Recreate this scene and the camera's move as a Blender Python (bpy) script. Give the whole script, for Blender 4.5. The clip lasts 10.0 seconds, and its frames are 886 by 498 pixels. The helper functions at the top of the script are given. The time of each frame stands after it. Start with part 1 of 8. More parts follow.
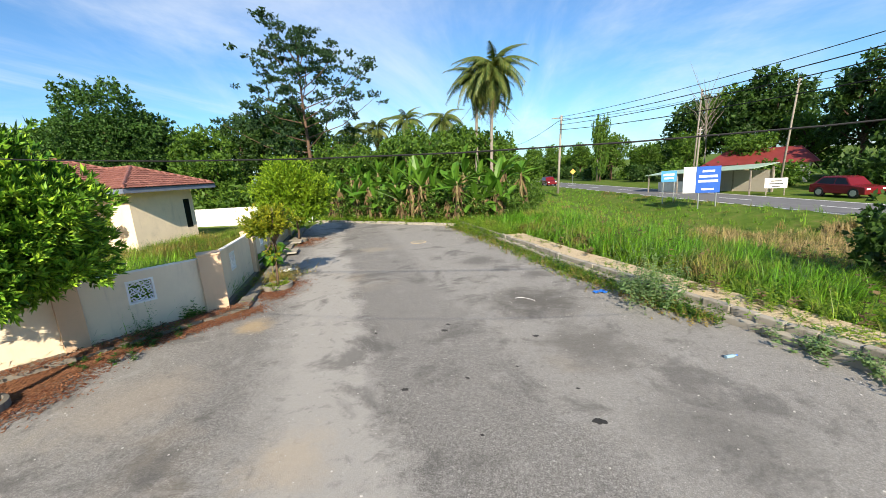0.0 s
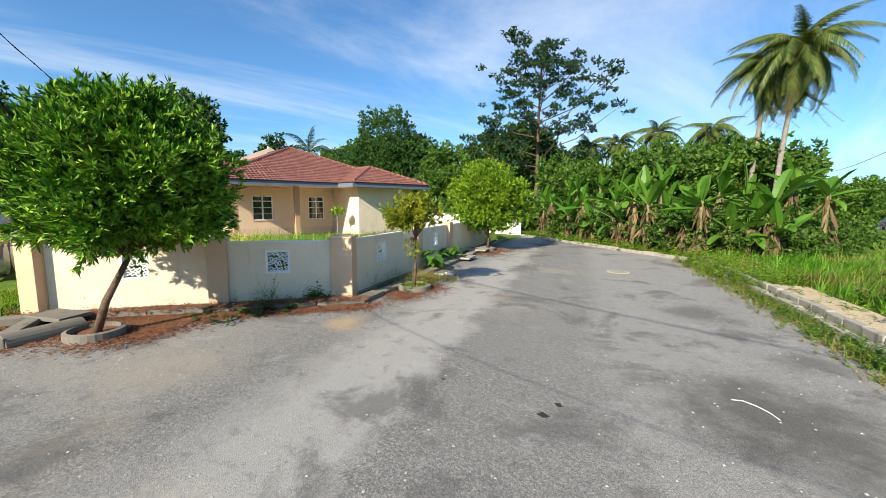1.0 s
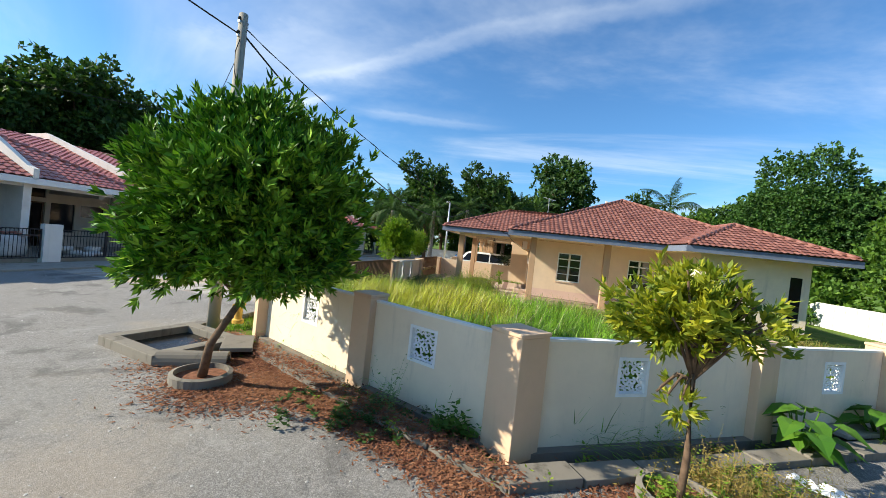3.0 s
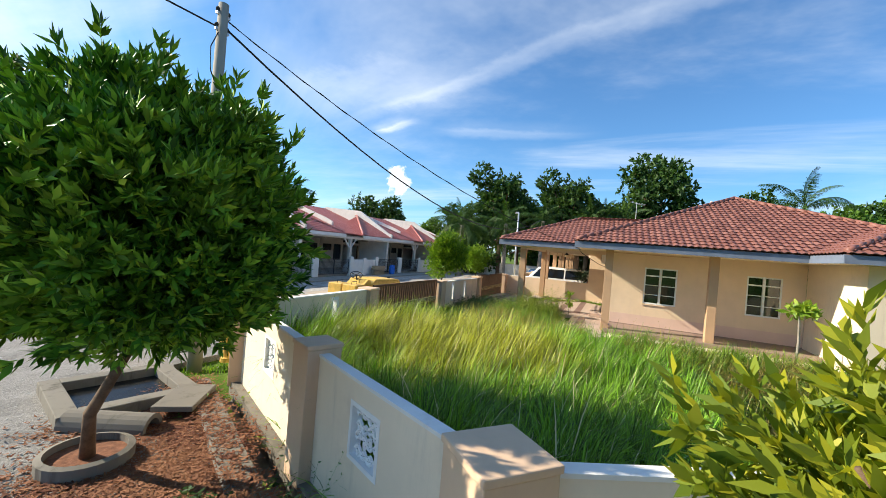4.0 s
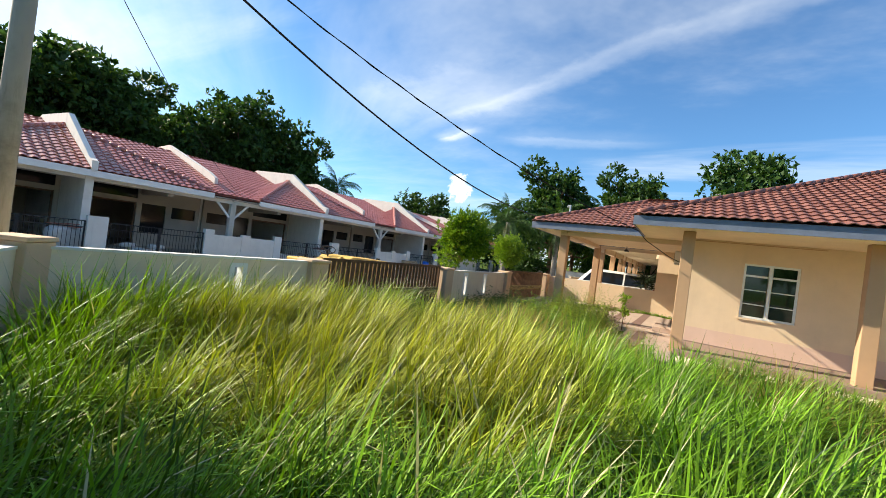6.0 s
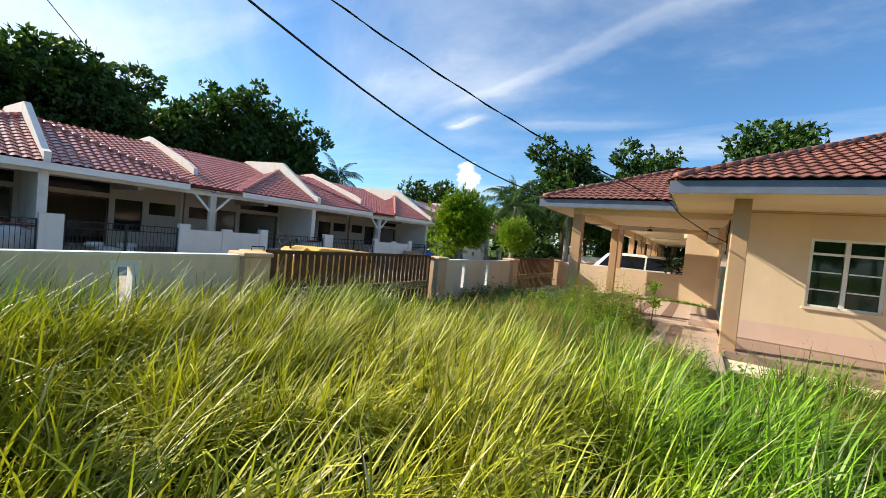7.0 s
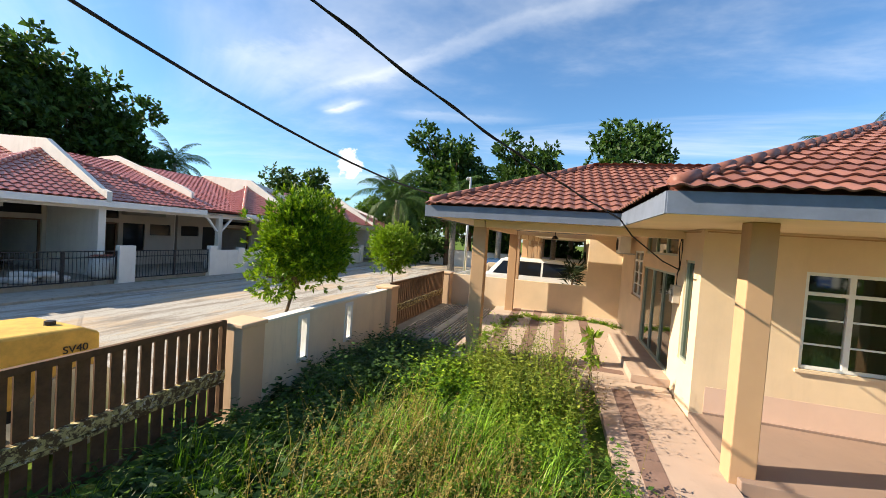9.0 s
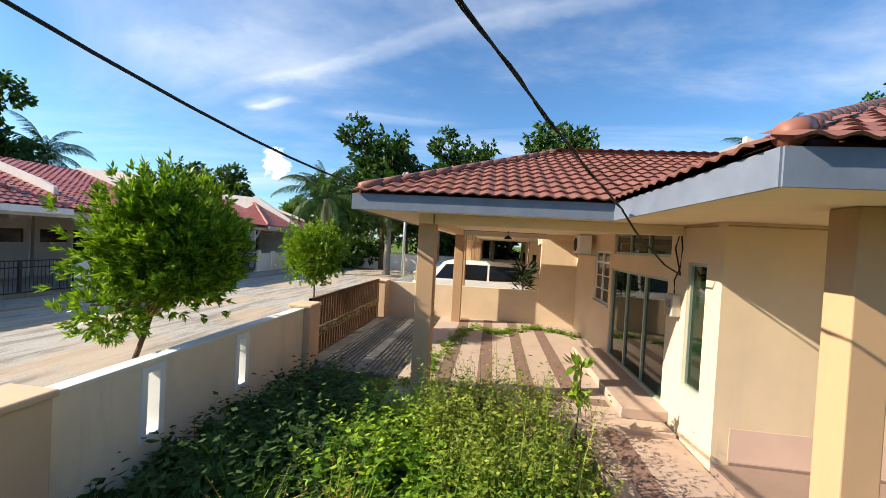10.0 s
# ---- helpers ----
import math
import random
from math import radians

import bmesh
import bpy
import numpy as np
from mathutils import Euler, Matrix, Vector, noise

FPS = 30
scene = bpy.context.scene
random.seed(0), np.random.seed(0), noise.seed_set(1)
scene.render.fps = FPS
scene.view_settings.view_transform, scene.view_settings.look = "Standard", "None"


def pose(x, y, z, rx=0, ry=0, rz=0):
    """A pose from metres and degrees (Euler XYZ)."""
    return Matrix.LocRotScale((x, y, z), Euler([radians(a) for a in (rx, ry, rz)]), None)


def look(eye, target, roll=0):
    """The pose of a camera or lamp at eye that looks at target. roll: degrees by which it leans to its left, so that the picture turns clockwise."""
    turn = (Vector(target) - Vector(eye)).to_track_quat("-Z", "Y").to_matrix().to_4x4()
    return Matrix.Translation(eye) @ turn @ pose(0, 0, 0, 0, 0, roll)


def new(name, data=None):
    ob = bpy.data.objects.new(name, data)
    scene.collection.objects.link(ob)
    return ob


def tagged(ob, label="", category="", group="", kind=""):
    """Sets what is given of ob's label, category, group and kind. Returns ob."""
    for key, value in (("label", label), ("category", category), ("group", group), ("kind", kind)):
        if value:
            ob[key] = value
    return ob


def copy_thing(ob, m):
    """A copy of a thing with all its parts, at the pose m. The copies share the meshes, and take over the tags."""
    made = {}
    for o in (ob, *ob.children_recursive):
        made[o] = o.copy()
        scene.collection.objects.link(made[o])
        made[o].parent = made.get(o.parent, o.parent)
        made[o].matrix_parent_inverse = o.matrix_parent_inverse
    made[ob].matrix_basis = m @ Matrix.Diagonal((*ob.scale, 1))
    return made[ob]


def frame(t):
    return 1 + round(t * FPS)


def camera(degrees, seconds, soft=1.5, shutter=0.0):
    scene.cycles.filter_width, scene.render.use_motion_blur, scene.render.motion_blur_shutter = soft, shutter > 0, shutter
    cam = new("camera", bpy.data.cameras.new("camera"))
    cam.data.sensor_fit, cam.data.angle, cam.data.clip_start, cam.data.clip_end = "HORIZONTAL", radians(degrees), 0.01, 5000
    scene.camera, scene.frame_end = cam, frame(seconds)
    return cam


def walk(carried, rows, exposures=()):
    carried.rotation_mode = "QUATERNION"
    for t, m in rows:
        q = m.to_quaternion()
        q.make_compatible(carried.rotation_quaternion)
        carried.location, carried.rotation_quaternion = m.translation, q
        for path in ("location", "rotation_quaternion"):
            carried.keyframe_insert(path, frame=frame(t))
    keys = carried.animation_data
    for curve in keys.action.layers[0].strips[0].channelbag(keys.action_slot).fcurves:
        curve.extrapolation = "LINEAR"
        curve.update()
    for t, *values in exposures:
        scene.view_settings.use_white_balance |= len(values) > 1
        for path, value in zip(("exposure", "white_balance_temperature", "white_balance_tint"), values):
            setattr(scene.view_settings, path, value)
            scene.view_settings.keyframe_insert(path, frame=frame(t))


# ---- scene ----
cam = camera(98.1, 10.0, 0.8)
PATH = [
    (0, (0.335, 0.018, 3.602), (-0.155, 1.917, 3.205), -3.8),
    (0.5, (0.863, 2.003, 3.058), (-0.16, 3.69, 2.727), -2.4),
    (1, (0.768, 4.058, 2.672), (-0.724, 5.368, 2.43), 0.5),
    (1.5, (0.004, 5.913, 2.923), (-1.805, 6.755, 2.779), 3.9),
    (2, (-1.118, 7.437, 3.111), (-3.086, 7.785, 3.04), 6.4),
    (2.5, (-2.254, 8.343, 3.044), (-4.252, 8.272, 2.999), 7.4),
    (3, (-3.471, 8.854, 2.828), (-5.432, 8.463, 2.793), 6.3),
    (3.2, (-4.001, 9.028, 2.859), (-5.932, 8.511, 2.805), 5.2),
    (4.3, (-7.248, 9.677, 3.107), (-9.052, 8.812, 3.129), 5.0),
    (4.5, (-7.699, 9.655, 3.122), (-9.488, 8.76, 3.147), 5.0),
    (5, (-8.973, 9.647, 2.911), (-10.721, 8.676, 2.94), 6.1),
    (5.5, (-10.145, 9.684, 2.443), (-11.846, 8.632, 2.472), 7.3),
    (6.8, (-12.481, 9.028, 2.148), (-14.137, 7.907, 2.114), 6.6),
    (7, (-13.028, 8.905, 2.183), (-14.686, 7.788, 2.129), 5.5),
    (7.5, (-13.932, 8.464, 2.491), (-15.644, 7.434, 2.401), 4.3),
    (8, (-14.996, 8.017, 2.821), (-16.778, 7.117, 2.711), 3.8),
    (8.5, (-16.154, 7.563, 3.072), (-18.008, 6.819, 2.968), 3.8),
    (9, (-17.306, 7.204, 3.12), (-19.218, 6.621, 3.055), 4.0),
    (9.5, (-18.371, 6.872, 3.067), (-20.327, 6.455, 3.036), 3.9),
    (10, (-19.373, 6.568, 3.087), (-21.356, 6.312, 3.054), 3.2),
]
walk(cam, [(t, look(eye, target, roll)) for t, eye, target, roll in PATH], [(0, 0.72, 6900, 11), (2, 0.73, 6450, 7), (3.2, 0.80, 6550, 8), (4.5, 0.89, 6750, 9), (5.5, 0.94, 6900, 9), (7.2, 0.80, 6950, 10), (8, 0.78, 7250, 11), (9, 0.98, 7250, 11), (10, 0.88, 6900, 11)])

# ------------------------------------------------------------------ world, sun, exposure
SUN = Vector((0.29, -1.0, 0.61)).normalized()
world = bpy.data.worlds.new("sky")
scene.world = world
world.use_nodes = True
_n, _l = world.node_tree.nodes, world.node_tree.links
_n.clear()


def wnode(kind, **kw):
    nd = _n.new(kind)
    for k, v in kw.items():
        nd.inputs[k].default_value = v
    return nd


sky = _n.new("ShaderNodeTexSky")
sky.sky_type, sky.sun_disc = "NISHITA", False
sky.sun_elevation, sky.sun_rotation = math.asin(SUN.z), math.atan2(SUN.x, SUN.y)
sky.air_density, sky.dust_density, sky.ozone_density = 1.0, 0.6, 2.5
tc = _n.new("ShaderNodeTexCoord")
sep = _n.new("ShaderNodeSeparateXYZ")
_l.new(tc.outputs["Generated"], sep.inputs[0])
# direction laid on a flat cloud layer: x/z, y/z
zc = _n.new("ShaderNodeMath")
zc.operation = "MAXIMUM"
zc.inputs[1].default_value = 0.0
_l.new(sep.outputs["Z"], zc.inputs[0])
zd = _n.new("ShaderNodeMath")
zd.operation = "ADD"
zd.inputs[1].default_value = 0.12
_l.new(zc.outputs[0], zd.inputs[0])
lay = _n.new("ShaderNodeVectorMath")
lay.operation = "DIVIDE"
cmb = _n.new("ShaderNodeCombineXYZ")
for k in ("X", "Y", "Z"):
    _l.new(zd.outputs[0], cmb.inputs[k])
_l.new(tc.outputs["Generated"], lay.inputs[0])
_l.new(cmb.outputs[0], lay.inputs[1])


def cloud(scale, turn, stretch, lo, hi, rough, detail=7, warp=0.6):
    mp = _n.new("ShaderNodeMapping")
    mp.inputs["Rotation"].default_value = (0, 0, radians(turn))
    mp.inputs["Scale"].default_value = (scale, scale * stretch, 0.0)
    _l.new(lay.outputs[0], mp.inputs["Vector"])
    nz = _n.new("ShaderNodeTexNoise")
    nz.inputs["Scale"].default_value = 1.0
    nz.inputs["Detail"].default_value = detail
    nz.inputs["Roughness"].default_value = rough
    nz.inputs["Distortion"].default_value = warp
    _l.new(mp.outputs[0], nz.inputs["Vector"])
    rm = _n.new("ShaderNodeMapRange")
    rm.interpolation_type = "SMOOTHSTEP"
    rm.inputs["From Min"].default_value, rm.inputs["From Max"].default_value = lo, hi
    _l.new(nz.outputs["Fac"], rm.inputs["Value"])
    return rm.outputs["Result"]


def wmath(op, a, b=0.0, c=0.0, clamp=False):
    nd = _n.new("ShaderNodeMath")
    nd.operation, nd.use_clamp = op, clamp
    for i, v in enumerate((a, b, c)):
        if hasattr(v, "links"):
            _l.new(v, nd.inputs[i])
        else:
            nd.inputs[i].default_value = v
    return nd.outputs[0]


def wdot(vec, c):
    nd = _n.new("ShaderNodeVectorMath")
    nd.operation = "DOT_PRODUCT"
    nd.inputs[1].default_value = c
    _l.new(vec, nd.inputs[0])
    return nd.outputs["Value"]


def wramp(v, *stops):
    """Piecewise smooth curve through (position, value) pairs."""
    r = _n.new("ShaderNodeValToRGB")
    r.color_ramp.interpolation = "EASE"
    e = r.color_ramp.elements
    while len(e) < len(stops):
        e.new(0.5)
    lo, hi = stops[0][0], stops[-1][0]
    for el, (p, c) in zip(e, stops):
        el.position, el.color = (p - lo) / (hi - lo), (c, c, c, 1)
    mr = _n.new("ShaderNodeMapRange")
    mr.inputs["From Min"].default_value, mr.inputs["From Max"].default_value = lo, hi
    _l.new(v, mr.inputs["Value"])
    _l.new(mr.outputs["Result"], r.inputs["Fac"])
    return r.outputs["Color"]


def wisp(a, b, width, ends):
    """A drawn-out cirrus band on the cloud layer from a to b."""
    d = (Vector(b) - Vector(a))
    ln = d.length
    d /= ln
    nrm = Vector((-d.y, d.x))
    s = wmath("SUBTRACT", wdot(lay.outputs[0], (d.x, d.y, 0)), d.dot(Vector(a)))
    w = wmath("SUBTRACT", wdot(lay.outputs[0], (nrm.x, nrm.y, 0)), nrm.dot(Vector(a)))
    nz = _n.new("ShaderNodeTexNoise")
    nz.inputs["Scale"].default_value, nz.inputs["Detail"].default_value, nz.inputs["Roughness"].default_value = 2.3, 6, 0.62
    _l.new(lay.outputs[0], nz.inputs["Vector"])
    w = wmath("ADD", w, wmath("MULTIPLY", wmath("SUBTRACT", nz.outputs["Fac"], 0.5), width * 4.5))
    across = wramp(w, (-width * 3.5, 0), (-width * 1.2, 0.35), (-width * 0.2, 1), (width * 0.4, 0.8), (width * 2.2, 0))
    along_ = wramp(s, (-ends, 0), (0.2 * ln, 1), (0.6 * ln, 0.8), (ln + ends, 0))
    return wmath("MULTIPLY", across, along_)


streaks = cloud(1.1, 70, 0.16, 0.52, 0.80, 0.6)
veil = cloud(0.6, 30, 0.5, 0.40, 0.75, 0.62)
mass = wmath("MULTIPLY_ADD", streaks, 0.5, wmath("MULTIPLY", veil, 0.5))
mass = wmath("ADD", mass, wmath("MULTIPLY", wisp((-1.80, -1.35), (-1.10, 0.85), 0.05, 0.5), 0.26))
mass = wmath("ADD", mass, wmath("MULTIPLY", wisp((-1.52, -1.45), (-1.50, -0.75), 0.17, 0.3), 0.26))
mass = wmath("ADD", mass, wmath("MULTIPLY", wisp((-2.10, -0.98), (-2.30, -0.2), 0.05, 0.15), 0.22))
mass = wmath("ADD", mass, wmath("MULTIPLY", wisp((-2.02, -1.38), (-1.93, -1.1), 0.03, 0.06), 0.6))
# one white cumulus low in the west
cn = _n.new("ShaderNodeTexNoise")
cn.inputs["Scale"].default_value, cn.inputs["Detail"].default_value, cn.inputs["Roughness"].default_value = 26, 5, 0.6
_l.new(tc.outputs["Generated"], cn.inputs["Vector"])
px_ = wmath("MULTIPLY", wmath("SUBTRACT", wdot(tc.outputs["Generated"], (0.495, -0.85, 0)), 0.022), 1.35)
pz_ = wmath("SUBTRACT", wdot(tc.outputs["Generated"], (0, 0, 1)), 0.163)
rr_ = wmath("SQRT", wmath("ADD", wmath("MULTIPLY", px_, px_), wmath("MULTIPLY", pz_, pz_)))
west = wmath("GREATER_THAN", wdot(tc.outputs["Generated"], (-0.85, -0.495, 0)), 0.0)
rr_ = wmath("ADD", rr_, wmath("MULTIPLY", wmath("SUBTRACT", cn.outputs["Fac"], 0.5), 0.10))
puff = wmath("MULTIPLY", wramp(rr_, (0.0, 1), (0.028, 1), (0.042, 0), (0.2, 0)), west)
mass = wmath("ADD", mass, puff, 0.0, True)
mix = _n.new("ShaderNodeMix")
mix.data_type = "RGBA"
mix.inputs["B"].default_value = (6.6, 7.1, 7.7, 1)
_l.new(mass, mix.inputs["Factor"])
gain = _n.new("ShaderNodeMix")
gain.data_type, gain.blend_type = "RGBA", "MULTIPLY"
gain.inputs["Factor"].default_value = 1.0
gain.inputs["B"].default_value = (0.58, 0.93, 1.20, 1)
_l.new(sky.outputs[0], gain.inputs["A"])
_l.new(gain.outputs["Result"], mix.inputs["A"])
bg = _n.new("ShaderNodeBackground")
bg.inputs["Strength"].default_value = 0.098
_l.new(mix.outputs["Result"], bg.inputs["Color"])
out = _n.new("ShaderNodeOutputWorld")
_l.new(bg.outputs[0], out.inputs["Surface"])

sun = new("sun", bpy.data.lights.new("sun", "SUN"))
sun.data.energy, sun.data.angle, sun.data.color = 5.0, radians(0.5), (1.0, 0.91, 0.76)
sun.matrix_world = look(SUN * 50, (0, 0, 0))

# ------------------------------------------------------------------ materials


class Mat:
    """A small writer of node materials."""

    def __init__(self, name, rough=0.8, metal=0.0, spec=0.3):
        self.m = bpy.data.materials.new(name)
        self.m.use_nodes = True
        self.t = self.m.node_tree
        self.b = self.t.nodes["Principled BSDF"]
        self.b.inputs["Roughness"].default_value = rough
        self.b.inputs["Metallic"].default_value = metal
        self.b.inputs["Specular IOR Level"].default_value = spec
        self.co = None

    def coord(self):
        if self.co is None:
            g = self.t.nodes.new("ShaderNodeNewGeometry")
            self.co = g.outputs["Position"]
        return self.co

    def noise(self, scale, detail=4, rough=0.6, stretch=(1, 1, 1), warp=0.0):
        mp = self.t.nodes.new("ShaderNodeMapping")
        mp.inputs["Scale"].default_value = stretch
        self.t.links.new(self.coord(), mp.inputs["Vector"])
        nz = self.t.nodes.new("ShaderNodeTexNoise")
        nz.inputs["Scale"].default_value = scale
        nz.inputs["Detail"].default_value = detail
        nz.inputs["Roughness"].default_value = rough
        nz.inputs["Distortion"].default_value = warp
        self.t.links.new(mp.outputs[0], nz.inputs["Vector"])
        return nz.outputs["Fac"]

    def ramp(self, fac, *stops):
        r = self.t.nodes.new("ShaderNodeValToRGB")
        e = r.color_ramp.elements
        while len(e) < len(stops):
            e.new(0.5)
        for el, (p, c) in zip(e, stops):
            el.position, el.color = p, (*c, 1) if len(c) == 3 else c
        self.t.links.new(fac, r.inputs["Fac"])
        return r.outputs["Color"]

    def mask(self, fac, lo, hi):
        r = self.t.nodes.new("ShaderNodeMapRange")
        r.interpolation_type = "SMOOTHSTEP"
        r.inputs["From Min"].default_value, r.inputs["From Max"].default_value = lo, hi
        self.t.links.new(fac, r.inputs["Value"])
        return r.outputs["Result"]

    def mul(self, a, b):
        m = self.t.nodes.new("ShaderNodeMath")
        m.operation = "MULTIPLY"
        for i, v in enumerate((a, b)):
            if hasattr(v, "links"):
                self.t.links.new(v, m.inputs[i])
            else:
                m.inputs[i].default_value = v
        return m.outputs[0]

    def mix(self, fac, a, b, blend="MIX"):
        x = self.t.nodes.new("ShaderNodeMix")
        x.data_type, x.blend_type = "RGBA", blend
        if hasattr(fac, "links"):
            self.t.links.new(fac, x.inputs["Factor"])
        else:
            x.inputs["Factor"].default_value = fac
        for k, v in (("A", a), ("B", b)):
            if hasattr(v, "links"):
                self.t.links.new(v, x.inputs[k])
            else:
                x.inputs[k].default_value = (*v, 1)
        return x.outputs["Result"]

    def rand(self):
        return self.t.nodes.new("ShaderNodeObjectInfo").outputs["Random"]

    def island(self):
        return self.t.nodes.new("ShaderNodeNewGeometry").outputs["Random Per Island"]

    def color(self, c):
        if hasattr(c, "links"):
            self.t.links.new(c, self.b.inputs["Base Color"])
        else:
            self.b.inputs["Base Color"].default_value = (*c, 1)
        return self

    def bump(self, fac, strength=0.3, dist=0.02):
        bp = self.t.nodes.new("ShaderNodeBump")
        bp.inputs["Strength"].default_value = strength
        bp.inputs["Distance"].default_value = dist
        self.t.links.new(fac, bp.inputs["Height"])
        self.t.links.new(bp.outputs[0], self.b.inputs["Normal"])
        return self


def leafy(name, dark, mid, light, rough=0.55, translucent=0.35, spec=0.3, patch=0.45):
    """Leaf material: colour by leaf, light shining through."""
    k = Mat(name, rough, 0, spec)
    r = k.ramp(k.island(), (0.0, dark), (0.55, mid), (1.0, light))
    big = k.mask(k.noise(0.9, 2), 0.35, 0.7)
    col = k.mix(k.mul(big, patch), r, light)
    k.color(col)
    tr = k.t.nodes.new("ShaderNodeBsdfTranslucent")
    k.t.links.new(k.mix(1.0, col, (1.5, 1.5, 0.7), "MULTIPLY"), tr.inputs["Color"])
    ms = k.t.nodes.new("ShaderNodeMixShader")
    ms.inputs[0].default_value = translucent
    o = k.t.nodes["Material Output"]
    k.t.links.new(k.b.outputs[0], ms.inputs[1])
    k.t.links.new(tr.outputs[0], ms.inputs[2])
    k.t.links.new(ms.outputs[0], o.inputs["Surface"])
    return k.m


def plain(name, c, rough=0.6, metal=0.0, vary=0.12, scale=6.0, bump=0.1, spec=0.3):
    k = Mat(name, rough, metal, spec)
    lo = tuple(v * (1 - vary) for v in c)
    hi = tuple(min(1, v * (1 + vary)) for v in c)
    n = k.noise(scale, 5, 0.65)
    k.color(k.ramp(n, (0.3, lo), (0.7, hi)))
    if bump:
        k.bump(k.noise(scale * 8, 3), bump, 0.01)
    return k.m


def painted(name, c, stain, amount=0.35, rough=0.75):
    """Painted plaster with streaked dirt that runs down and blotches."""
    k = Mat(name, rough, 0, 0.2)
    base = k.ramp(k.noise(1.3, 4), (0.3, tuple(v * 0.93 for v in c)), (0.7, tuple(min(1, v * 1.04) for v in c)))
    run = k.mask(k.noise(3.0, 6, 0.7, (1, 1, 0.12)), 0.52, 0.80)
    blot = k.mask(k.noise(0.8, 6, 0.7), 0.5, 0.78)
    col = k.mix(k.mul(run, amount), base, stain)
    col = k.mix(k.mul(blot, amount * 0.7), col, stain)
    k.color(col).bump(k.noise(45, 3), 0.12, 0.006)
    return k.m


CREAM = painted("cream plaster", (0.75, 0.585, 0.405), (0.40, 0.31, 0.22), 0.14)
PALE = painted("pale plaster", (0.83, 0.70, 0.525), (0.36, 0.32, 0.25), 0.42)
TAN = painted("tan plaster", (0.53, 0.335, 0.195), (0.26, 0.18, 0.12), 0.25)
PEACH = painted("peach plaster", (0.68, 0.475, 0.315), (0.34, 0.23, 0.15), 0.3)
PINK = painted("pink plaster", (0.70, 0.50, 0.40), (0.45, 0.33, 0.26), 0.1)
SOFFIT = painted("soffit board", (0.84, 0.70, 0.50), (0.45, 0.38, 0.28), 0.1)
WHITEWALL = painted("white plaster", (0.80, 0.77, 0.71), (0.35, 0.33, 0.29), 0.3)
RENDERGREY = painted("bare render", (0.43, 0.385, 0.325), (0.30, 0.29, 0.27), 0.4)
VERANDAH = painted("brown verandah cement", (0.29, 0.205, 0.165), (0.16, 0.12, 0.10), 0.4, 0.8)
WALK = painted("pinkish cement walk", (0.46, 0.345, 0.28), (0.22, 0.17, 0.14), 0.5, 0.85)
FLOORCEMENT = painted("carport cement", (0.48, 0.375, 0.305), (0.30, 0.24, 0.2), 0.4, 0.8)
FASCIA = plain("grey painted fascia board", (0.16, 0.19, 0.25), 0.55, 0, 0.15, 3)
WHITE = plain("white paint", (0.82, 0.82, 0.80), 0.5, 0, 0.05, 4)
WHITEMETAL = plain("white window frame", (0.78, 0.80, 0.79), 0.35, 0, 0.04, 4, 0)
GREENGLASS = plain("dark green tinted glass", (0.008, 0.022, 0.012), 0.04, 0, 0.1, 2, 0, 0.6)
DARKGLASS = plain("dark glass", (0.010, 0.012, 0.014), 0.1, 0, 0.1, 2, 0, 0.3)
DARK = plain("dark interior", (0.03, 0.03, 0.03), 0.9, 0, 0.2, 2)
CONCRETE = painted("weathered concrete", (0.36, 0.33, 0.275), (0.07, 0.062, 0.048), 0.95, 0.9)
KERBSTONE = painted("dirty kerb concrete", (0.22, 0.20, 0.165), (0.035, 0.032, 0.024), 1.0, 0.95)
DRAIN = painted("mossy drain and tree-shade concrete", (0.20, 0.18, 0.15), (0.04, 0.045, 0.03), 0.8, 0.95)
STEELBLACK = plain("black painted steel", (0.03, 0.03, 0.035), 0.5, 0.3, 0.2, 5)
GALV = plain("galvanised steel", (0.50, 0.52, 0.53), 0.4, 0.7, 0.1, 3)
RUBBER = plain("black rubber", (0.02, 0.02, 0.02), 0.8, 0, 0.2, 9)
CABLE = plain("black cable", (0.012, 0.012, 0.013), 0.6, 0, 0.1, 5, 0)
BARK = plain("brown bark", (0.13, 0.085, 0.055), 0.95, 0, 0.4, 9, 0.5)
PALEBARK = plain("grey bark", (0.26, 0.23, 0.19), 0.95, 0, 0.35, 7, 0.5)
GATEWOOD = plain("brown weathered gate wood", (0.125, 0.066, 0.035), 0.75, 0, 0.35, 5, 0.3)
YELLOW = plain("yellow machine paint", (0.68, 0.42, 0.09), 0.55, 0, 0.25, 4)

L_TREE = leafy("street tree leaves", (0.010, 0.045, 0.007), (0.08, 0.24, 0.017), (0.35, 0.53, 0.045), 0.5, 0.0, 0.2, 0.28)
L_YOUNG = leafy("bright young leaves", (0.03, 0.09, 0.008), (0.115, 0.25, 0.012), (0.36, 0.50, 0.035), 0.42, 0.18, 0.3, 0.35)
L_YELLOW = leafy("yellowing leaves", (0.06, 0.12, 0.010), (0.17, 0.23, 0.02), (0.42, 0.40, 0.03), 0.5, 0.28)
# L_DARK: forest leaves; also low plants whose shade is put into the colour
L_DARK = leafy("dark wood leaves and shade-toned weeds", (0.012, 0.035, 0.008), (0.028, 0.075, 0.014), (0.07, 0.14, 0.025), 0.6, 0.25)
L_MID = leafy("wood leaves", (0.02, 0.06, 0.009), (0.06, 0.14, 0.018), (0.14, 0.25, 0.03), 0.6, 0.3)
